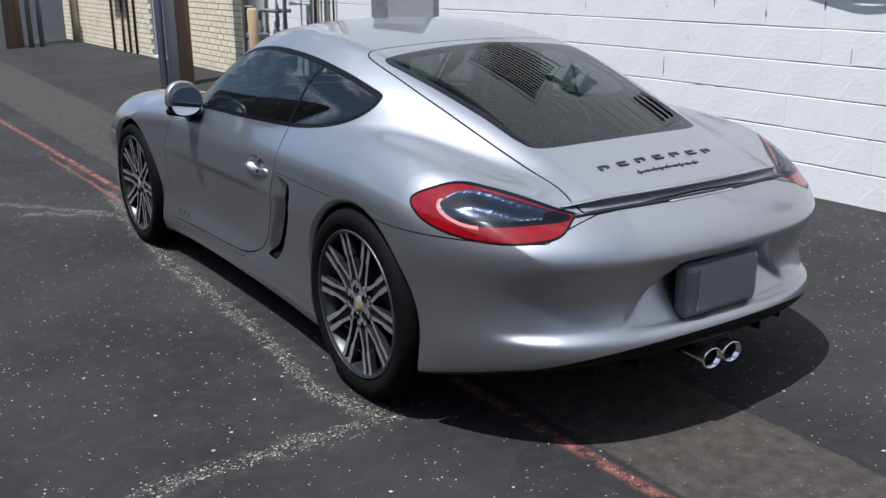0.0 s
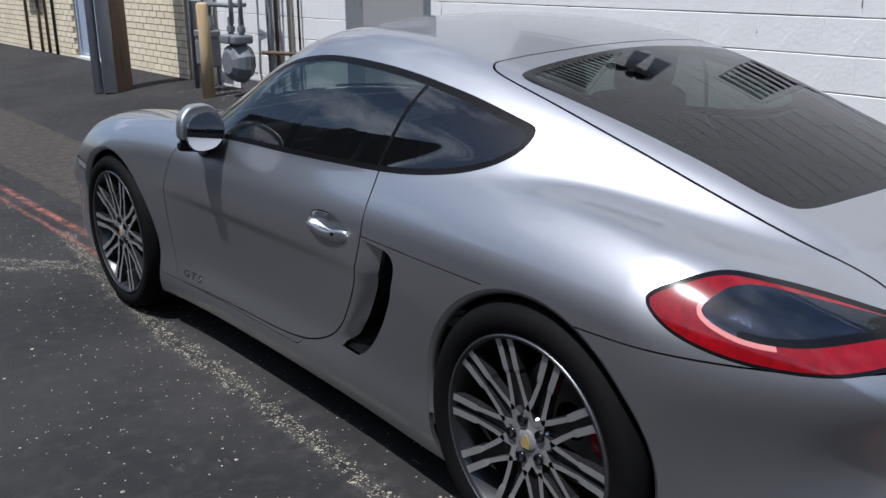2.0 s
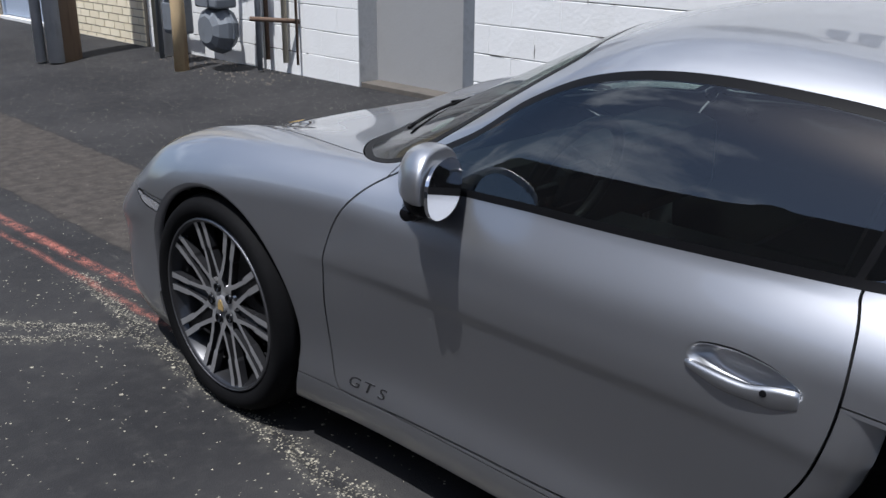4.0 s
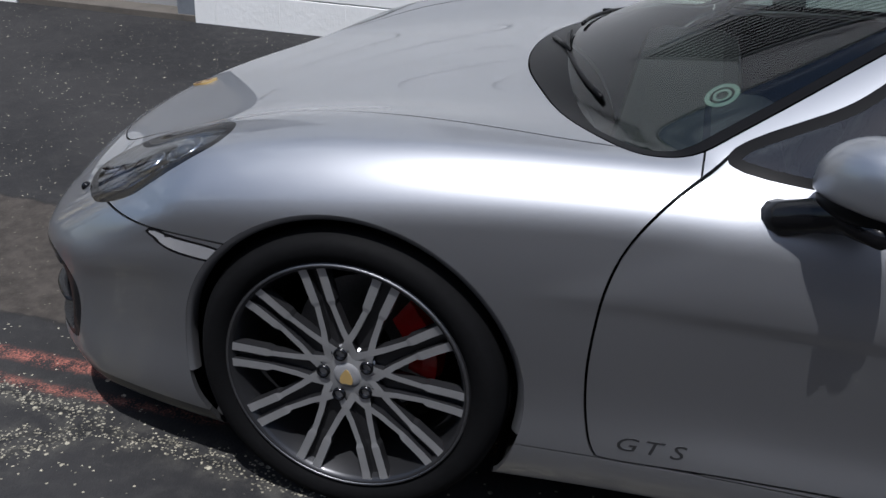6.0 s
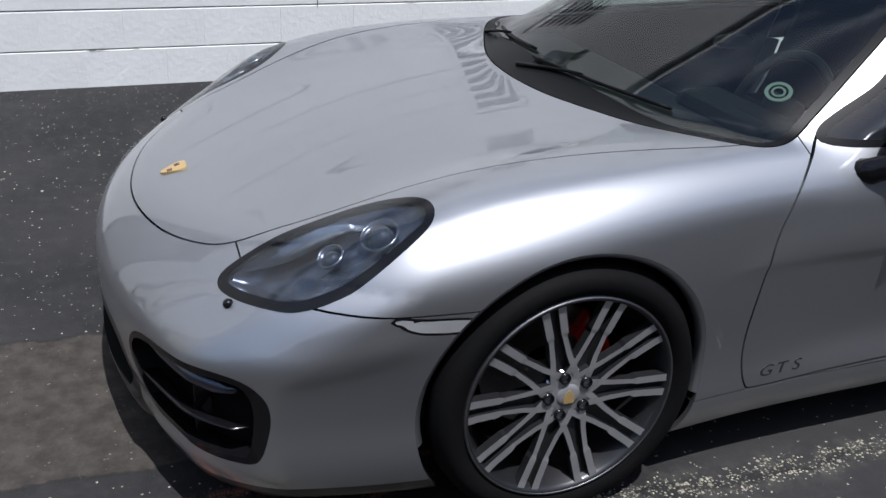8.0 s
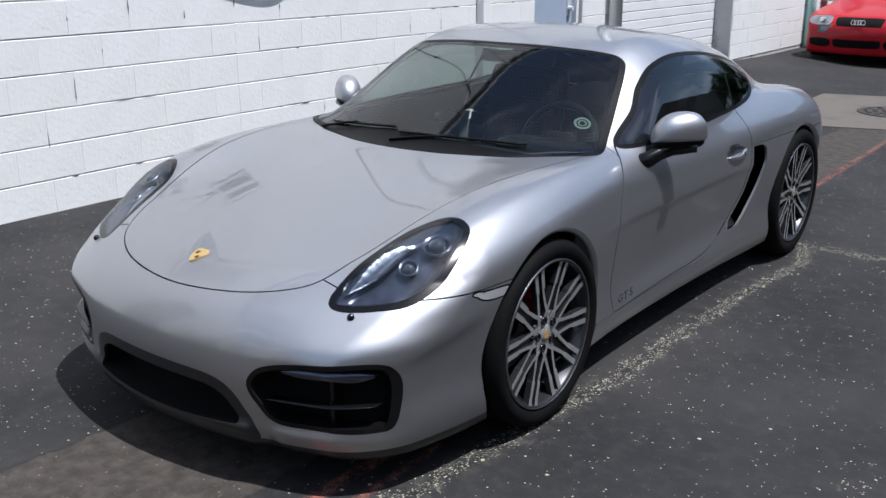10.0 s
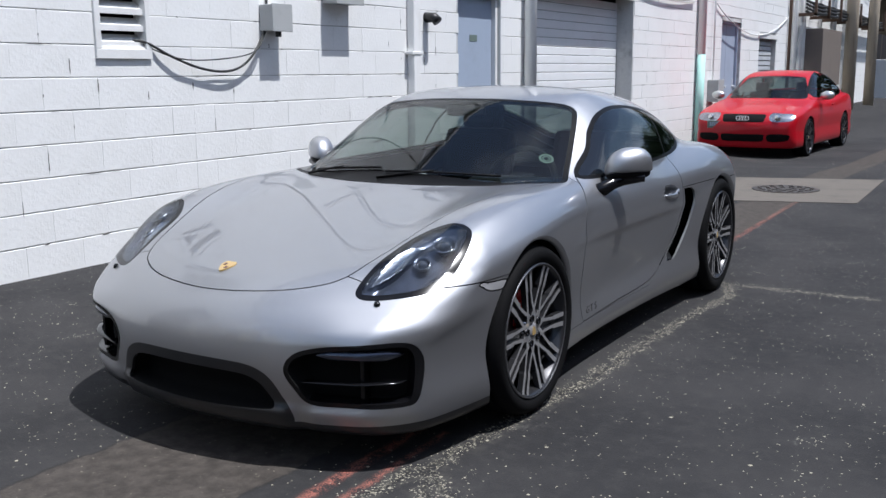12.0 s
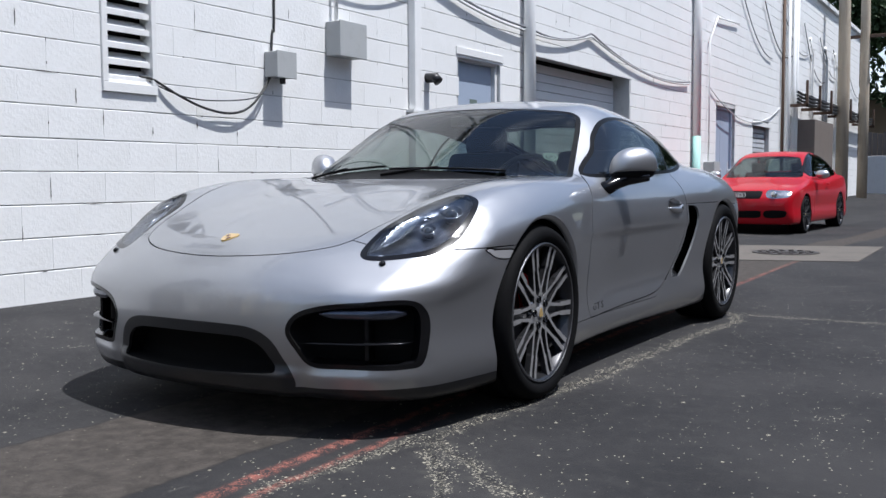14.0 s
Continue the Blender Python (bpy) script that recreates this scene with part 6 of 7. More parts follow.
# door mirrors
for sx in (-1, 1):
    F = Matrix.Diagonal((-sx, 1, 1, 1))
    def pod(upper):
        """The silver cap with a flat underside, or the narrower black bowl below it."""
        bm = bmesh.new()
        bmesh.ops.create_uvsphere(bm, u_segments=36, v_segments=24, radius=1)
        for v in bm.verts:
            x, y, z = v.co
            y2 = max(y, -0.32)
            px = 0.098 * math.copysign(abs(x) ** 0.8, x)
            if upper:
                pz = 0.090 * z ** 0.85 if z > 0 else -0.030 * abs(z) ** 0.5
                k = 1.0
            else:
                pz = -0.022 + (0.012 if z > 0 else 0.040) * math.copysign(abs(z) ** 0.8, z)
                k = 0.90
            pz += 0.012 * (1 - x * x) - 0.012 * x
            v.co = (-0.898 + k * px, 0.326 + k * (0.092 - 0.03 * max(-x, 0)) * y2 + 0.36 * px, 0.884 + pz)
        bmesh.ops.transform(bm, verts=bm.verts[:], matrix=F)
        bmesh.ops.recalc_face_normals(bm, faces=bm.faces[:])
        return bm
    mir = part("door_mirror", pod(True), SILVER, coupe, "silver door mirror on a black foot", smooth=True)
    part("mirror_base", pod(False), TRIM_BLACK, mir, "black lower mirror housing", smooth=True)
    bm = bmesh.new()
    ring = [(0.087 * math.cos(t) * abs(math.cos(t)) ** -0.15, 0.064 * math.sin(t) * abs(math.sin(t)) ** -0.15) if abs(math.sin(2 * t)) > 1e-6 else (0.087 * math.cos(t), 0.064 * math.sin(t)) for t in [k * math.tau / 36 for k in range(36)]]
    plate(bm, ring, -0.004, 0.004, F @ Matrix.Translation((-0.896, 0.2945, 0.894)) @ Matrix.Rotation(math.radians(19.8), 4, "Z") @ Matrix.Rotation(math.pi / 2, 4, "X"))
    part("mirror_glass", bm, MIRROR, mir, "mirror glass")
    bm = bmesh.new()
    tube(bm, [F @ Vector(p) for p in ((-0.79, 0.475, 0.79), (-0.825, 0.45, 0.803), (-0.850, 0.41, 0.825), (-0.885, 0.36, 0.843), (-0.975, 0.325, 0.848))], [0.034, 0.033, 0.030, 0.031, 0.016], 12)
    part("mirror_foot", bm, GLOSS_BLACK, mir, "black mirror foot", smooth=True)
    # door handle: a bow over the lower half of its recess, with the lock at its rear end
    bm = bmesh.new()
    rings = []
    for i in range(17):
        u = i / 16
        w = math.sin(math.pi * min(1, u * 1.25 + 0.02) if u < 0.4 else math.pi / 2)
        p, n = on_skin(sx * 0.87, -0.288 - 0.212 * u, 0.688 - 0.012 * math.sin(math.pi * u))
        p = p + n * (0.001 + 0.011 * math.sin(math.pi * min(1.0, u + 0.02)))
        h = 0.006 + (0.008 + 0.007 * step(np.array([u]), 0.55, 0.85)[0]) * w * (1 - 0.35 * max(0, u - 0.9) * 10)
        rings.append([bm.verts.new(p + n * d + Vector((0, 0, v * h))) for d, v in ((-0.012, -1), (0.0, -1.0), (0.006, -0.6), (0.007, 0.5), (0.002, 1.0), (-0.012, 1.0))])
    for A, B in zip(rings, rings[1:]):
        for k in range(6):
            bm.faces.new((A[k], A[(k + 1) % 6], B[(k + 1) % 6], B[k]))
    bm.faces.new(rings[0])
    bm.faces.new(rings[-1][::-1])
    bmesh.ops.recalc_face_normals(bm, faces=bm.faces[:])
    hd = part("door_handle", bm, SILVER, coupe, "silver bow door handle in an oval recess", smooth=True)
    if sx < 0:
        bm = bmesh.new()
        lathe(bm, [(0, 0.0005), (0, 0.006), (0.004, 0.007)], 16, skin_pose(-0.87, -0.444, 0.686, lift=0.0185) @ Matrix.Rotation(math.pi / 2, 4, "Y"))
        part("lock", bm, GLOSS_BLACK, hd, "")
    # corner intake: lamp bar across the top, a thin blade and an upright fin
    fog = [o for o in coupe.children if o.name.startswith("corner_intake")][0 if sx < 0 else 1]

    def bow(z, x0, x1, back, r, flat, n=18):
        """A flattened bar along the bumper's curve at one height."""
        bm = bmesh.new()
        rr = []
        for i in range(n + 1):
            x = x0 + (x1 - x0) * i / n
            p, nn = on_skin(sx * x, 2.22 - 0.36 * x * x, z)
            e = 0.35 + 0.65 * min(1, 6 * min(i, n - i) / n)
            rr.append([bm.verts.new(p + Vector((0, -back + r * math.cos(k * math.tau / 10), 0)) + Vector((0, 0, flat * e * math.sin(k * math.tau / 10)))) for k in range(10)])
        for A, B in zip(rr, rr[1:]):
            for k in range(10):
                bm.faces.new((A[k], A[(k + 1) % 10], B[(k + 1) % 10], B[k]))
        bm.faces.new(rr[0])
        bm.faces.new(rr[-1][::-1])
        bmesh.ops.recalc_face_normals(bm, faces=bm.faces[:])
        return bm
    part("light_strip", bow(0.413, 0.505, 0.765, 0.026, 0.018, 0.019), LAMP_DARK, fog, "dark clear light bar", smooth=True)
    part("blade", bow(0.318, 0.455, 0.775, 0.022, 0.020, 0.0045), GLOSS_BLACK, fog, "", smooth=True)
    p, nn = on_skin(sx * 0.635, 2.07, 0.35)
    bm = bmesh.new()
    box(bm, p.x - 0.008, p.x + 0.008, p.y - 0.075, p.y - 0.035, 0.26, 0.405, 0.003)
    part("fin", bm, GLOSS_BLACK, fog)
    # headlight washer cap
    bm = bmesh.new()
    bmesh.ops.create_uvsphere(bm, u_segments=16, v_segments=10, radius=0.012)
    bmesh.ops.transform(bm, verts=bm.verts[:], matrix=Matrix.Translation(on_skin(sx * 0.645, 1.958, 0.56)[0]))
    part("washer_nozzle", bm, GLOSS_BLACK, coupe, "", smooth=True)
    # headlight innards
    head = [o for o in coupe.children if o.name.startswith("headlight")][0 if sx < 0 else 1]
    for x, y, r, mat, dz in ((0.722, 1.645, 0.043, LAMP_DARK, -0.030), (0.700, 1.77, 0.030, LAMP_DARK, -0.034)):
        M = skin_pose(sx * x, y, 0.70, up=(0, 1, 0), lift=dz) @ Matrix.Rotation(math.pi / 2, 4, "Y")
        bm = bmesh.new()
        lathe(bm, [(-0.012, r), (-0.016, r - 0.003), (0.0, r - 0.006), (0.014, r * 0.5), (0.016, 0.0005)][::-1], 36, M)
        ring = part("lamp_ring", bm, mat, head, "", smooth=True)
        bm = bmesh.new()
        lathe(bm, [(-0.0125, r + 0.0015), (-0.0165, r), (-0.0165, r - 0.0022), (-0.013, r - 0.003)], 36, M)
        part("ring_edge", bm, LAMP_INNER, ring, "", smooth=True)
        bm = bmesh.new()
        bmesh.ops.create_uvsphere(bm, u_segments=24, v_segments=16, radius=r * 0.70)
        bmesh.ops.transform(bm, verts=bm.verts[:], matrix=M)
        part("projector_lens", bm, GLASS_BALL, head, "", smooth=True)
    # bright scalloped reflector along the inner edge, and the dipped strip
    bm = bmesh.new()
    rr = []
    for i in range(25):
        u = i / 24
        m = skin_pose(sx * (0.578 + 0.055 * u + 0.02 * u * u), 1.945 - 0.30 * u, 0.66, up=(0, 1, 0), lift=-0.016)
        w = 0.030 * math.sin(math.pi * (0.12 + 0.80 * u)) + 0.004
        c = -0.003 * abs(math.sin(u * 9 * math.pi))
        rr.append([bm.verts.new(m @ Vector((sx * v * w, 0, d + c))) for v, d in ((-1, 0.004), (-0.4, -0.007), (0.4, -0.009), (1, 0.0))])
    for A, B in zip(rr, rr[1:]):
        for k in range(3):
            bm.faces.new((A[k], A[k + 1], B[k + 1], B[k]))
    bmesh.ops.recalc_face_normals(bm, faces=bm.faces[:])
    part("indicator_reflector", bm, LAMP_INNER, head, "", smooth=True)

# white lamp row and dark divider in each tail light
for sx in (-1, 1):
    tail = [o for o in coupe.children if o.name.startswith("tail_light")][0 if sx < 0 else 1]
    for k in range(8):
        yy = -1.735 - 0.017 * k
        M = skin_pose(sx * float(half_w(np.array([yy]))[0]) * 0.97, yy, 0.782 - 0.0035 * k, lift=-0.010)
        bm = bmesh.new()
        box(bm, -0.005, 0.005, -0.0025, 0.0025, -0.002, 0.0015, 0.001, M)
        part("lamp_cell", bm, LENS_WHITE, tail, "")

# badges, plates and small fittings
bm = bmesh.new()
sh = rounded([(0, 0.036), (0.024, 0.034), (0.026, 0.004), (0.0, -0.034), (-0.026, 0.004), (-0.024, 0.034)], 4)
M = skin_pose(0, 2.003, 0.64, up=(0, -1, 0.3), lift=0.0)
plate(bm, sh, -0.002, 0.004, M)
crest = part("hood_crest", bm, GOLD, coupe, "gold shield badge")
bm = bmesh.new()
for u, v in ((-0.011, 0.013), (0.009, -0.009)):
    box(bm, u - 0.006, u + 0.006, v - 0.007, v + 0.007, 0.0035, 0.0055, 0, M)
part("crest_field", bm, CREST_DARK, crest, "dark red crest fields")
for i in range(7):
    x = -0.255 + i * 0.0825
    bm = bmesh.new()
    M = skin_pose(x, -1.786, 0.845, up=(0, 0.4, 1))
    for (u0, u1, v0, v1) in ((-0.020, 0.020, 0.006, 0.012), (-0.020, -0.010, -0.012, 0.012), (-0.020, 0.020, -0.012, -0.006) if i % 2 else (0.010, 0.020, -0.004, 0.012)):
        box(bm, u0, u1, v0, v1, -0.001, 0.004, 0, M)
    part("badge_block", bm, BLACK_PLASTIC, coupe, "black badge block")
bm = bmesh.new()
for i in range(9):
    x = -0.145 + i * 0.032
    M = skin_pose(x, -1.848, 0.83, up=(0, 0.4, 1))
    box(bm, -0.017, 0.017, -0.003, 0.002, -0.001, 0.003, 0, M)
    box(bm, -0.010 + 0.004 * (i % 3), -0.005 + 0.004 * (i % 3), -0.008 - 0.005 * (i % 3 == 0), 0.010 - 0.004 * (i % 2), -0.001, 0.003, 0, M)
part("badge_script", bm, BLACK_PLASTIC, coupe, "thin black badge script bar")


def lettering(name, text, size, m, parent, label, shear=0.25, stretch=1.0):
    """Raised letters in the built-in font, laid on a frame."""
    cu = bpy.data.curves.new(name, "FONT")
    cu.body, cu.size, cu.extrude, cu.shear, cu.align_x, cu.align_y = text, size, 0.0008, shear, "CENTER", "CENTER"
    cu.resolution_u = 3
    tmp = bpy.data.objects.new(name, cu)
    me = bpy.data.meshes.new_from_object(tmp)
    bpy.data.objects.remove(tmp)
    bpy.data.curves.remove(cu)
    me.transform(m @ Matrix.Diagonal((stretch, 1, 1, 1)))
    me.materials.clear()
    me.materials.append(BLACK_PLASTIC)
    ob = new(name, me)
    ob.parent = parent
    ob["label"] = label
    return ob


for sx in (-1, 1):
    for k, ch in enumerate("GTS"):
        M = skin_pose(sx * 0.85, 0.660 - 0.050 * (k if sx < 0 else 2 - k), 0.287, lift=0.0004)
        lettering("door_decal", ch, 0.043, M, coupe, "small black door lettering", stretch=1.45)
bm = bmesh.new()
box(bm, -0.182, 0.182, -2.100, -2.040, 0.392, 0.572, 0.026)
pl = part("number_plate", bm, PLATE_GREY, coupe, "blank dark grey number plate holder")
bm = bmesh.new()
box(bm, -0.125, 0.150, -2.1035, -2.096, 0.415, 0.555, 0.002)
part("plate_insert", bm, plain("plate_sheet", (0.22, 0.22, 0.225), 0.4, grain=0.1), pl, "")
for x in (-0.048, 0.048):
    bm = bmesh.new()
    R0 = Matrix.Translation((x - 0.012, -2.125, 0.245)) @ Matrix.Rotation(math.pi / 2, 4, "Z") @ Matrix.Diagonal((1, 1.18, 0.9, 1))
    lathe(bm, [(0.10, 0.036), (0.0, 0.040), (-0.004, 0.038), (-0.002, 0.034), (0.10, 0.030)], 32, R0)
    ex = part("exhaust_tip", bm, CHROME, coupe, "oval chrome exhaust tip", smooth=True)
    # near-black disc just inside the mouth paints the bore's shade
    bm = bmesh.new()
    lathe(bm, [(0.016, 0.0005), (0.014, 0.033)], 24, R0)
    part("bore", bm, DARK, ex, "")
bm = bmesh.new()
box(bm, -0.10, 0.10, -2.085, -1.95, 0.225, 0.30, 0.03)
part("exhaust_shroud", bm, TRIM_BLACK, coupe, "")
for x in (-0.46, -0.30, 0.30, 0.46):
    bm = bmesh.new()
    box(bm, x - 0.006, x + 0.006, -2.06 + 0.3 * x * x, -1.85, 0.235, 0.32, 0.003)
    part("diffuser_fin", bm, TRIM_BLACK, coupe, "")
# tail spoiler, a black tube painting the shaded gap, and the high brake light
bm = bmesh.new()
n = 40
sec = [(0.055, 0.001), (0.0, 0.008), (-0.028, 0.013), (-0.033, 0.010), (-0.030, 0.005), (0.0, -0.006)]
rings = []
for i in range(n + 1):
    x = -0.52 + 1.04 * i / n
    p, nn = on_skin(x, -1.945 + 0.22 * x * x, 0.80)
    taper = min(1, (0.535 - abs(x)) / 0.12)
    rings.append([bm.verts.new((x, p.y + u * (0.3 + 0.7 * taper), p.z + 0.55 * v * taper)) for u, v in sec])
for A, B in zip(rings, rings[1:]):
    for k in range(len(sec)):
        bm.faces.new((A[k], A[(k + 1) % 6], B[(k + 1) % 6], B[k]))
bm.faces.new(rings[0])
bm.faces.new(rings[-1][::-1])
bmesh.ops.recalc_face_normals(bm, faces=bm.faces[:])
spo = part("tail_spoiler", bm, SILVER, coupe, "", smooth=True)
bm = bmesh.new()
tube(bm, [(x, on_skin(x, -1.985 + 0.22 * x * x, 0.77)[0].y - 0.001, on_skin(x, -1.985 + 0.22 * x * x, 0.77)[0].z - 0.002) for x in [-0.5 + i * 0.05 for i in range(21)]], 0.008, 8)
part("spoiler_gap", bm, BLACK_PLASTIC, spo, "black tube standing for the shaded gap below the spoiler", smooth=True)
bm = bmesh.new()
for i in range(14):
    x = -0.14 + i * 0.0215
    M = skin_pose(x, -1.985 + 0.1 * x * x, 0.762, lift=0.0005)
    box(bm, -0.0112, 0.0112, -0.006, 0.006, -0.004, 0.004, 0.002, M)
part("high_brake_light", bm, LENS_WHITE, coupe, "clear high-level brake light strip")
# wipers and sticker
for x0, x1 in ((0.50, 0.06), (0.02, -0.50)):
    bm = bmesh.new()
    pts = []
    for i in range(12):
        x = x0 + (x1 - x0) * i / 11
        yb = 0.985 - 0.42 * x * x
        p, nn = on_skin(x, yb - 0.03 - 0.03 * (i / 11), 0.89)
        pts.append(p + nn * 0.009)
    tube(bm, pts, 0.0055, 8)
    w = part("wiper", bm, TRIM_BLACK, coupe, "black windscreen wiper", smooth=True)
    bm = bmesh.new()
    a = pts[5] + Vector((0, 0.0, 0.008))
    q, nn = on_skin(x0 + 0.02, 1.0 - 0.42 * x0 * x0, 0.87)
    tube(bm, [q + nn * 0.004, (q + a) / 2 + Vector((0, 0, 0.004)), a], [0.007, 0.005, 0.004], 8)
    part("wiper_arm", bm, TRIM_BLACK, w, "", smooth=True)
Ms = skin_pose(-0.603, 0.583, 0.943, up=(0, -1, 1), lift=-0.003) @ Matrix.Rotation(math.pi / 2, 4, "Y")
bm = bmesh.new()
lathe(bm, [(0.0, 0.024), (-0.001, 0.0245), (-0.001, 0.0335), (0.0, 0.034)], 36, Ms)
st = part("windscreen_sticker", bm, STICKER, coupe, "round pale sticker on the windscreen")
bm = bmesh.new()
lathe(bm, [(0.0, 0.012), (-0.001, 0.0125), (-0.001, 0.0175), (0.0, 0.018)], 32, Ms)
part("inner_ring", bm, STICKER, st, "")
# cabin
bm = bmesh.new()
box(bm, -0.72, 0.72, -1.55, 0.95, 0.30, 0.36, 0.02)
box(bm, -0.14, 0.14, -0.55, 0.75, 0.36, 0.58, 0.04)
part("cabin_floor", bm, LEATHER, coupe, "")
bm = bmesh.new()
box(bm, -0.70, 0.70, 0.50, 0.80, 0.52, 0.80, 0.06)
box(bm, -0.60, -0.18, 0.44, 0.60, 0.74, 0.845, 0.04)
part("dashboard", bm, LEATHER, coupe, "black leather dashboard")
bm = bmesh.new()
box(bm, -0.60, 0.60, -1.60, -0.55, 0.60, 0.80, 0.08)
part("engine_cover", bm, LEATHER, coupe, "")
for x in (-0.36, 0.36):
    bm = bmesh.new()
    box(bm, x - 0.24, x + 0.24, -0.42, 0.14, 0.38, 0.56, 0.06)
    seat = part("seat", bm, LEATHER, coupe, "black leather bucket seat")
    bm = bmesh.new()
    box(bm, -0.23, 0.23, -0.07, 0.07, 0.0, 0.52, 0.055, Matrix.Translation((x, -0.40, 0.50)) @ Matrix.Rotation(math.radians(16), 4, "X"))
    part("backrest", bm, LEATHER, seat, "")
    bm = bmesh.new()
    box(bm, -0.13, 0.13, -0.05, 0.05, 0.0, 0.17, 0.04, Matrix.Translation((x, -0.545, 0.99)) @ Matrix.Rotation(math.radians(10), 4, "X"))
    part("headrest", bm, LEATHER, seat, "")
bm = bmesh.new()
Mw = Matrix.Translation((-0.36, 0.36, 0.79)) @ Matrix.Rotation(math.radians(-68), 4, "X")
lw = [(Mw @ Vector((0.18 * math.cos(k * math.tau / 40), 0.18 * math.sin(k * math.tau / 40), 0))) for k in range(41)]
tube(bm, lw, 0.016, 10, cap=False)
sw = part("steering_wheel", bm, LEATHER, coupe, "black leather steering wheel", smooth=True)
bm = bmesh.new()
box(bm, -0.07, 0.07, -0.06, 0.06, -0.03, 0.02, 0.02, Mw)
box(bm, -0.17, 0.17, -0.018, 0.018, -0.01, 0.005, 0.004, Mw)
part("steering_boss", bm, LEATHER, sw, "")
bm = bmesh.new()
box(bm, -0.11, 0.11, 0.26, 0.28, 1.11, 1.165, 0.01)
part("rear_view_mirror", bm, GLOSS_BLACK, coupe, "")


# ---- red saloon parked down the alley ----
RED = plain("red_car_paint", (0.36, 0.001, 0.009), 0.45, coat=0.45, coat_rough=0.02)
RED.node_tree.nodes["Principled BSDF"].inputs["Specular IOR Level"].default_value = 0.2
s_deck = spline([-2.35, -2.0, -1.5, -0.8, 0.3, 0.8, 1.2, 1.6, 2.0, 2.25], [0.98, 1.02, 1.03, 0.98, 0.94, 0.955, 0.905, 0.845, 0.755, 0.67])
s_half = spline([-2.35, -1.9, -1.3, 0.0, 1.3, 1.8, 2.25], [0.80, 0.86, 0.885, 0.88, 0.885, 0.86, 0.76])
s_in = spline([0.12, 0.25, 0.45, 0.62, 0.80, 0.95], [0.04, 0.0, 0.008, 0.0, 0.018, 0.05])
s_roof = spline([-2.0, -1.75, -1.4, -1.0, -0.5, 0.0, 0.25, 0.6, 1.0, 1.3], [0.88, 1.03, 1.23, 1.37, 1.43, 1.41, 1.345, 1.17, 0.95, 0.78])
s_nose = spline([0.12, 0.25, 0.45, 0.6, 0.8], [2.12, 2.17, 2.20, 2.18, 2.05])


def saloon_form(x, y, z):
    a = np.sqrt(x * x + 1e-6)
    low = both((z - s_deck(y) + 0.06 * a * a) / 1.05, a - s_half(y) + s_in(z), 0.07)
    low = both(low, (y - s_nose(z) + 0.20 * a * a) / 1.05, 0.08)
    low = both(low, (-2.30 + 0.18 * a * a + 0.25 * np.abs(z - 0.6) ** 2 - y), 0.08)
    low = both(low, 0.17 - z, 0.03)
    dz = z - 0.93
    ye = y + 0.25 * a * a * step(y, -0.2, 0.6) - 0.15 * a * a * step(-y, 0.8, 1.5)
    cab = both((z - s_roof(ye) + 0.09 * a * a) / 1.1, (a - 0.80 + np.where(dz > 0, 0.38 * dz + 0.15 * dz * dz, -0.5 * dz)) / 1.06, 0.10)
    cab = both(cab, 0.6 - z, 0.02)
    return either(low, cab, 0.04)


saloon = tagged(new("saloon_car"), "red four-door saloon parked against the white wall", "car")
skin = Shell(saloon_form, *surface(saloon_form, (-0.96, -2.42, 0.12), (0.96, 2.30, 1.50), 0.03))
sw_front = outline([(0.66, 0.99), (0.0, 0.985), (-0.30, 0.985), (-0.32, 1.35), (0.0, 1.345), (0.22, 1.28), (0.45, 1.15)], n=3)
sw_rear = outline([(-0.37, 0.985), (-0.95, 0.99), (-1.32, 1.05), (-1.10, 1.25), (-0.80, 1.335), (-0.40, 1.35)], n=3)
s_screen = outline([(0, 0.99), (-0.35, 0.95), (-0.66, 0.82), (-0.63, 0.60), (-0.53, 0.32), (-0.45, 0.25), (0, 0.28)], mirror=True, n=4)
s_back = outline([(0, -1.05), (-0.45, -1.08), (-0.55, -1.35), (-0.60, -1.58), (0, -1.66)], mirror=True, n=4)
s_lamp = outline([(-0.42, 0.735), (-0.60, 0.735), (-0.76, 0.725), (-0.80, 0.66), (-0.72, 0.61), (-0.45, 0.61)], n=4)
s_grille = outline([(0, 0.725), (-0.30, 0.725), (-0.355, 0.70), (-0.335, 0.61), (-0.30, 0.595), (0, 0.595)], mirror=True, n=3)
s_low = outline([(0, 0.40), (-0.33, 0.40), (-0.35, 0.36), (-0.32, 0.285), (0, 0.28)], mirror=True, n=3)
s_fog = outline([(-0.42, 0.40), (-0.72, 0.40), (-0.74, 0.34), (-0.68, 0.29), (-0.42, 0.285)], n=3)
for ya in (1.325, -1.325):
    skin.cut(["shell"], lambda x, y, z: where((np.abs(x) > 0.5) & (z < 0.8), np.hypot(y - ya, z - 0.32) - 0.36), "arch")
skin.drop("arch")
skin.cut(["shell"], lambda x, y, z: where((np.abs(x) > 0.45) & (z > 0.9), np.minimum(sw_front(y, z), sw_rear(y, z)) - 0.02), "trim")
skin.cut(["trim"], lambda x, y, z: sw_front(y, z), "front_glass")
skin.cut(["trim"], lambda x, y, z: sw_rear(y, z), "rear_side_glass")
skin.cut(["shell"], lambda x, y, z: where((z > 0.9) & (y > 0), s_screen(x, y)), "screen")
skin.cut(["shell"], lambda x, y, z: where((z > 0.9) & (y < 0), s_back(x, y)), "back")
skin.cut(["shell"], lambda x, y, z: where(y > 1.4, s_lamp(-np.abs(x), z)), "lamp")
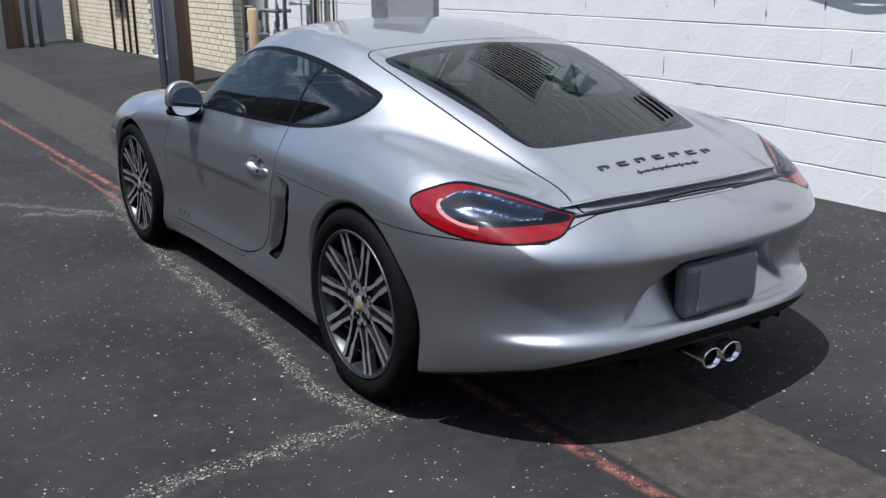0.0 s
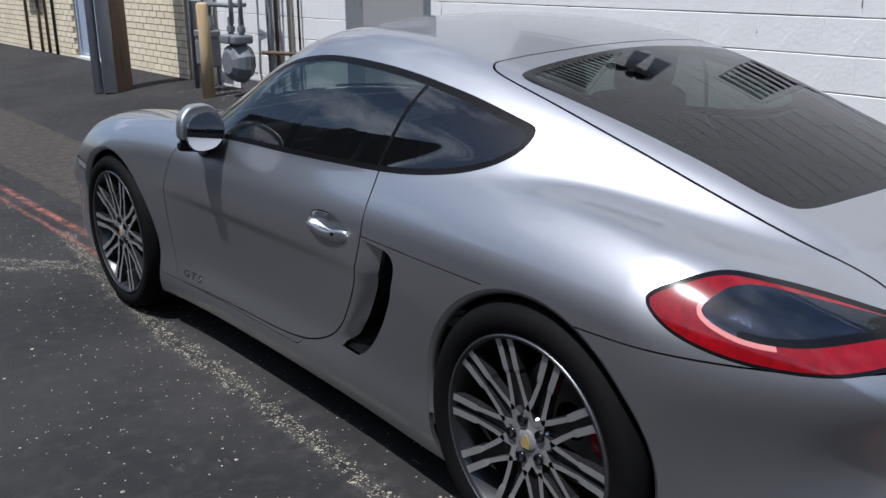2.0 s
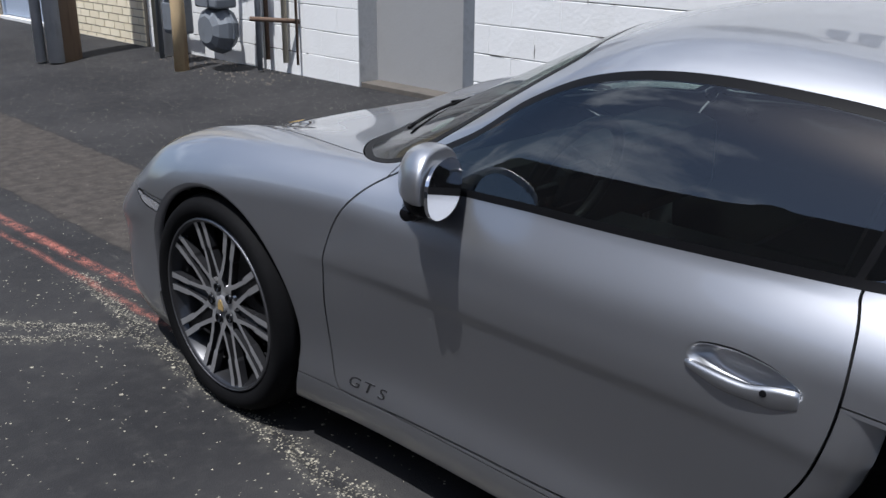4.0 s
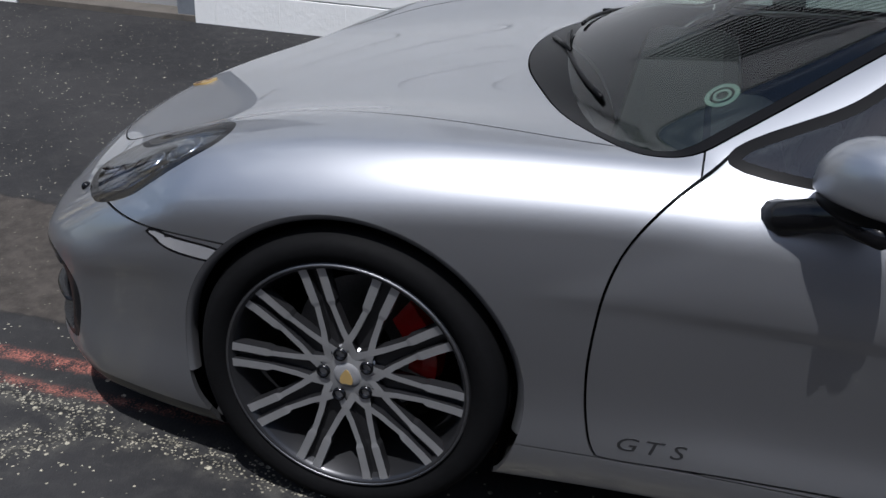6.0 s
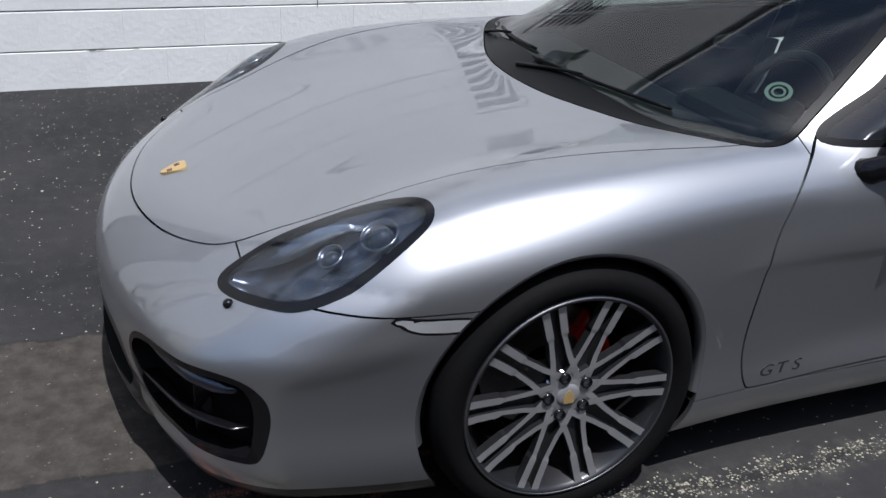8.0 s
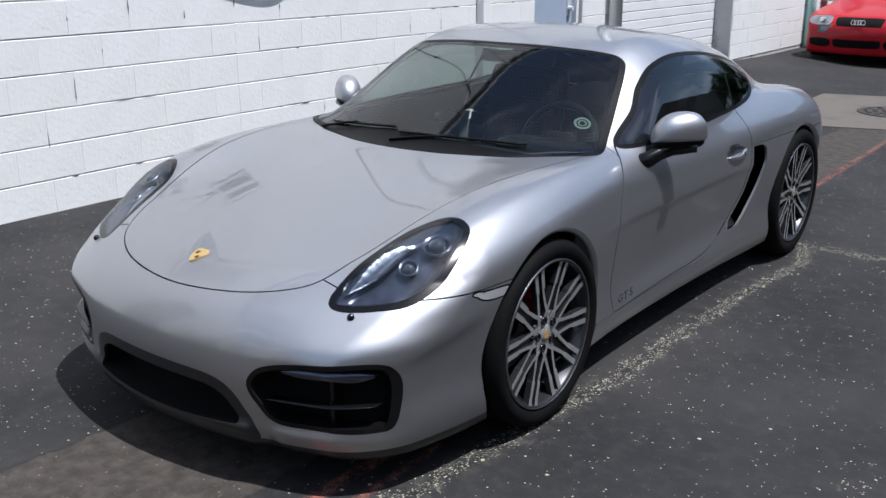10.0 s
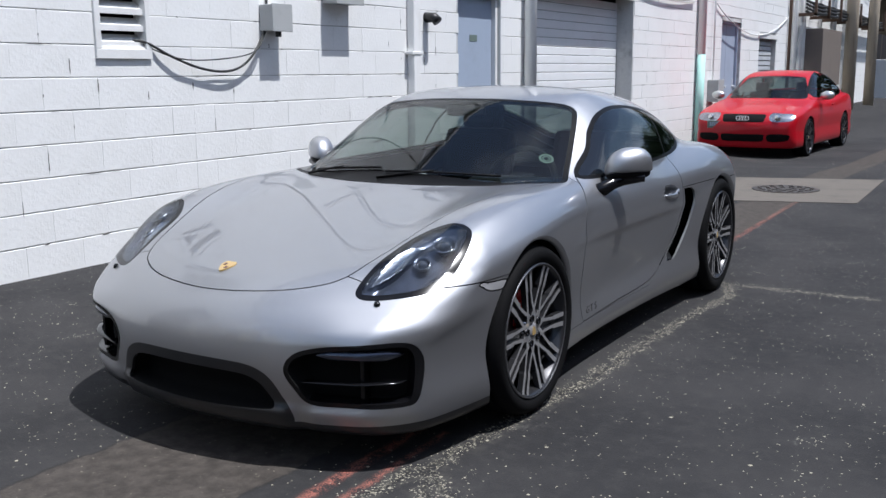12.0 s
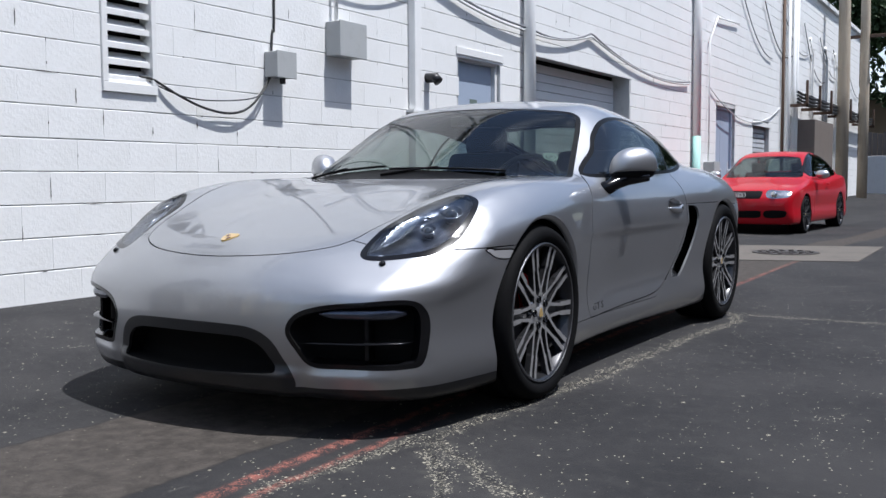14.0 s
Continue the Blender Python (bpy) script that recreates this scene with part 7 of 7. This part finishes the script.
skin.cut(["shell"], lambda x, y, z: where(y > 1.4, s_grille(x, z)), "grille")
skin.cut(["shell"], lambda x, y, z: where(y > 1.4, s_low(x, z)), "low")
skin.cut(["shell"], lambda x, y, z: where(y > 1.4, s_fog(-np.abs(x), z)), "fog")
skin.seam(["shell"], lambda x, y, z: where((np.abs(x) > 0.6) & (y < 0.78) & (y > -0.35) & (z > 0.3) & (z < 0.97), y + 0.34 - 1.1 - 0.0), "door_front", 0.008)
for k, nm, mat in (("shell", "body_shell", RED), ("screen", "windscreen", GLASS_FRONT), ("back", "rear_window", GLASS_REAR), ("grille", "grille", TRIM_BLACK), ("low", "lower_grille", TRIM_BLACK)):
    skin.build(k, nm, mat, saloon, lip=0.01 if k == "shell" else 0)
# near-black sheet added inside the panels to keep the cabin dark
skin.build("shell", "cabin_lining", DARK, saloon, lip=0, sink=lambda x, y, z: np.full(x.shape, 0.03))
for sx in (-1, 1):
    skin.build("door_front", "front_door", RED, saloon, sx)
    skin.build("trim", "window_trim", GLOSS_BLACK, saloon, sx, lip=0)
    skin.build("front_glass", "front_side_window", GLASS_SIDE, saloon, sx, lip=0)
    skin.build("rear_side_glass", "rear_side_window", GLASS_SIDE, saloon, sx, lip=0)
    h = skin.build("lamp", "headlight", LAMP_INNER, saloon, sx, lip=0, note="clear glass headlight")
    skin.build("fog", "lower_intake", TRIM_BLACK, saloon, sx, lip=0)
    bm = bmesh.new()
    lathe(bm, [(0.0, 0.05), (-0.02, 0.045), (-0.015, 0.0005)], 20, Matrix.Translation((sx * 0.55, 2.115, 0.672)) @ Matrix.Rotation(math.pi / 2, 4, "Z") @ Matrix.Rotation(math.pi, 4, "Z"))
    part("lamp_ring", bm, CHROME, h, "", smooth=True)
    bm = bmesh.new()
    bmesh.ops.create_uvsphere(bm, u_segments=20, v_segments=12, radius=1)
    bmesh.ops.transform(bm, verts=bm.verts[:], matrix=Matrix.Translation((sx * 0.955, 0.55, 1.0)) @ Matrix.Diagonal((0.12, 0.07, 0.075, 1)))
    part("door_mirror", bm, plain("satin_silver", (0.6, 0.6, 0.6), 0.3, metal=0.9), saloon, "silver door mirror", smooth=True)
    bm = bmesh.new()
    tube(bm, [(sx * 0.90, -0.12, 0.83), (sx * 0.905, -0.28, 0.835)], 0.014, 8)
    part("door_handle", bm, RED, saloon, "", smooth=True)
wr = build_wheel(0.32, 0.235, saloon, RIM_DARK)
wr.matrix_basis = Matrix.Translation((-0.765, 1.325, 0.32))
copy_thing(wr, Matrix.Translation((-0.765, -1.325, 0.32)))
for ya in (1.325, -1.325):
    copy_thing(wr, Matrix.Translation((0.765, ya, 0.32)) @ Matrix.Rotation(math.pi, 4, "Z"))
bm = bmesh.new()
box(bm, -0.80, 0.80, -1.9, 2.0, 0.2, 0.30, 0.02)
box(bm, -0.60, 0.60, 0.9, 1.75, 0.30, 0.70, 0.02)
box(bm, -0.60, 0.60, -1.9, -0.95, 0.30, 0.85, 0.02)
part("floor_pan", bm, DARK, saloon)
for x in (-0.36, 0.36):
    bm = bmesh.new()
    box(bm, x - 0.23, x + 0.23, -0.22, -0.08, 0.40, 1.05, 0.05)
    box(bm, x - 0.12, x + 0.12, -0.22, -0.12, 1.05, 1.22, 0.03)
    part("seat", bm, LEATHER, saloon, "dark seat")
bm = bmesh.new()
for i in range(4):
    lathe(bm, [(0.004, 0.030), (-0.004, 0.030), (-0.004, 0.038), (0.004, 0.038), (0.004, 0.030)], 24, Matrix.Translation((-0.0705 + 0.047 * i, 2.185, 0.662)) @ Matrix.Rotation(math.pi / 2, 4, "Z"))
part("grille_badge", bm, CHROME, saloon, "chrome grille badge")
bm = bmesh.new()
box(bm, 0.30, 0.60, 2.135, 2.15, 0.49, 0.61, 0.004)
npl = part("number_plate", bm, STICKER, saloon, "white number plate")
bm = bmesh.new()
for i in range(6):
    box(bm, 0.345 + i * 0.037, 0.372 + i * 0.037, 2.1485, 2.153, 0.52, 0.585, 0)
part("plate_bars", bm, DOOR_BLUE, npl, "dark bars on the plate")
saloon.matrix_world = Matrix.Translation((1.40, -13.05, -0.06)) @ Matrix.Rotation(math.radians(-2.5), 4, "Z") @ Matrix.Scale(0.96, 4)
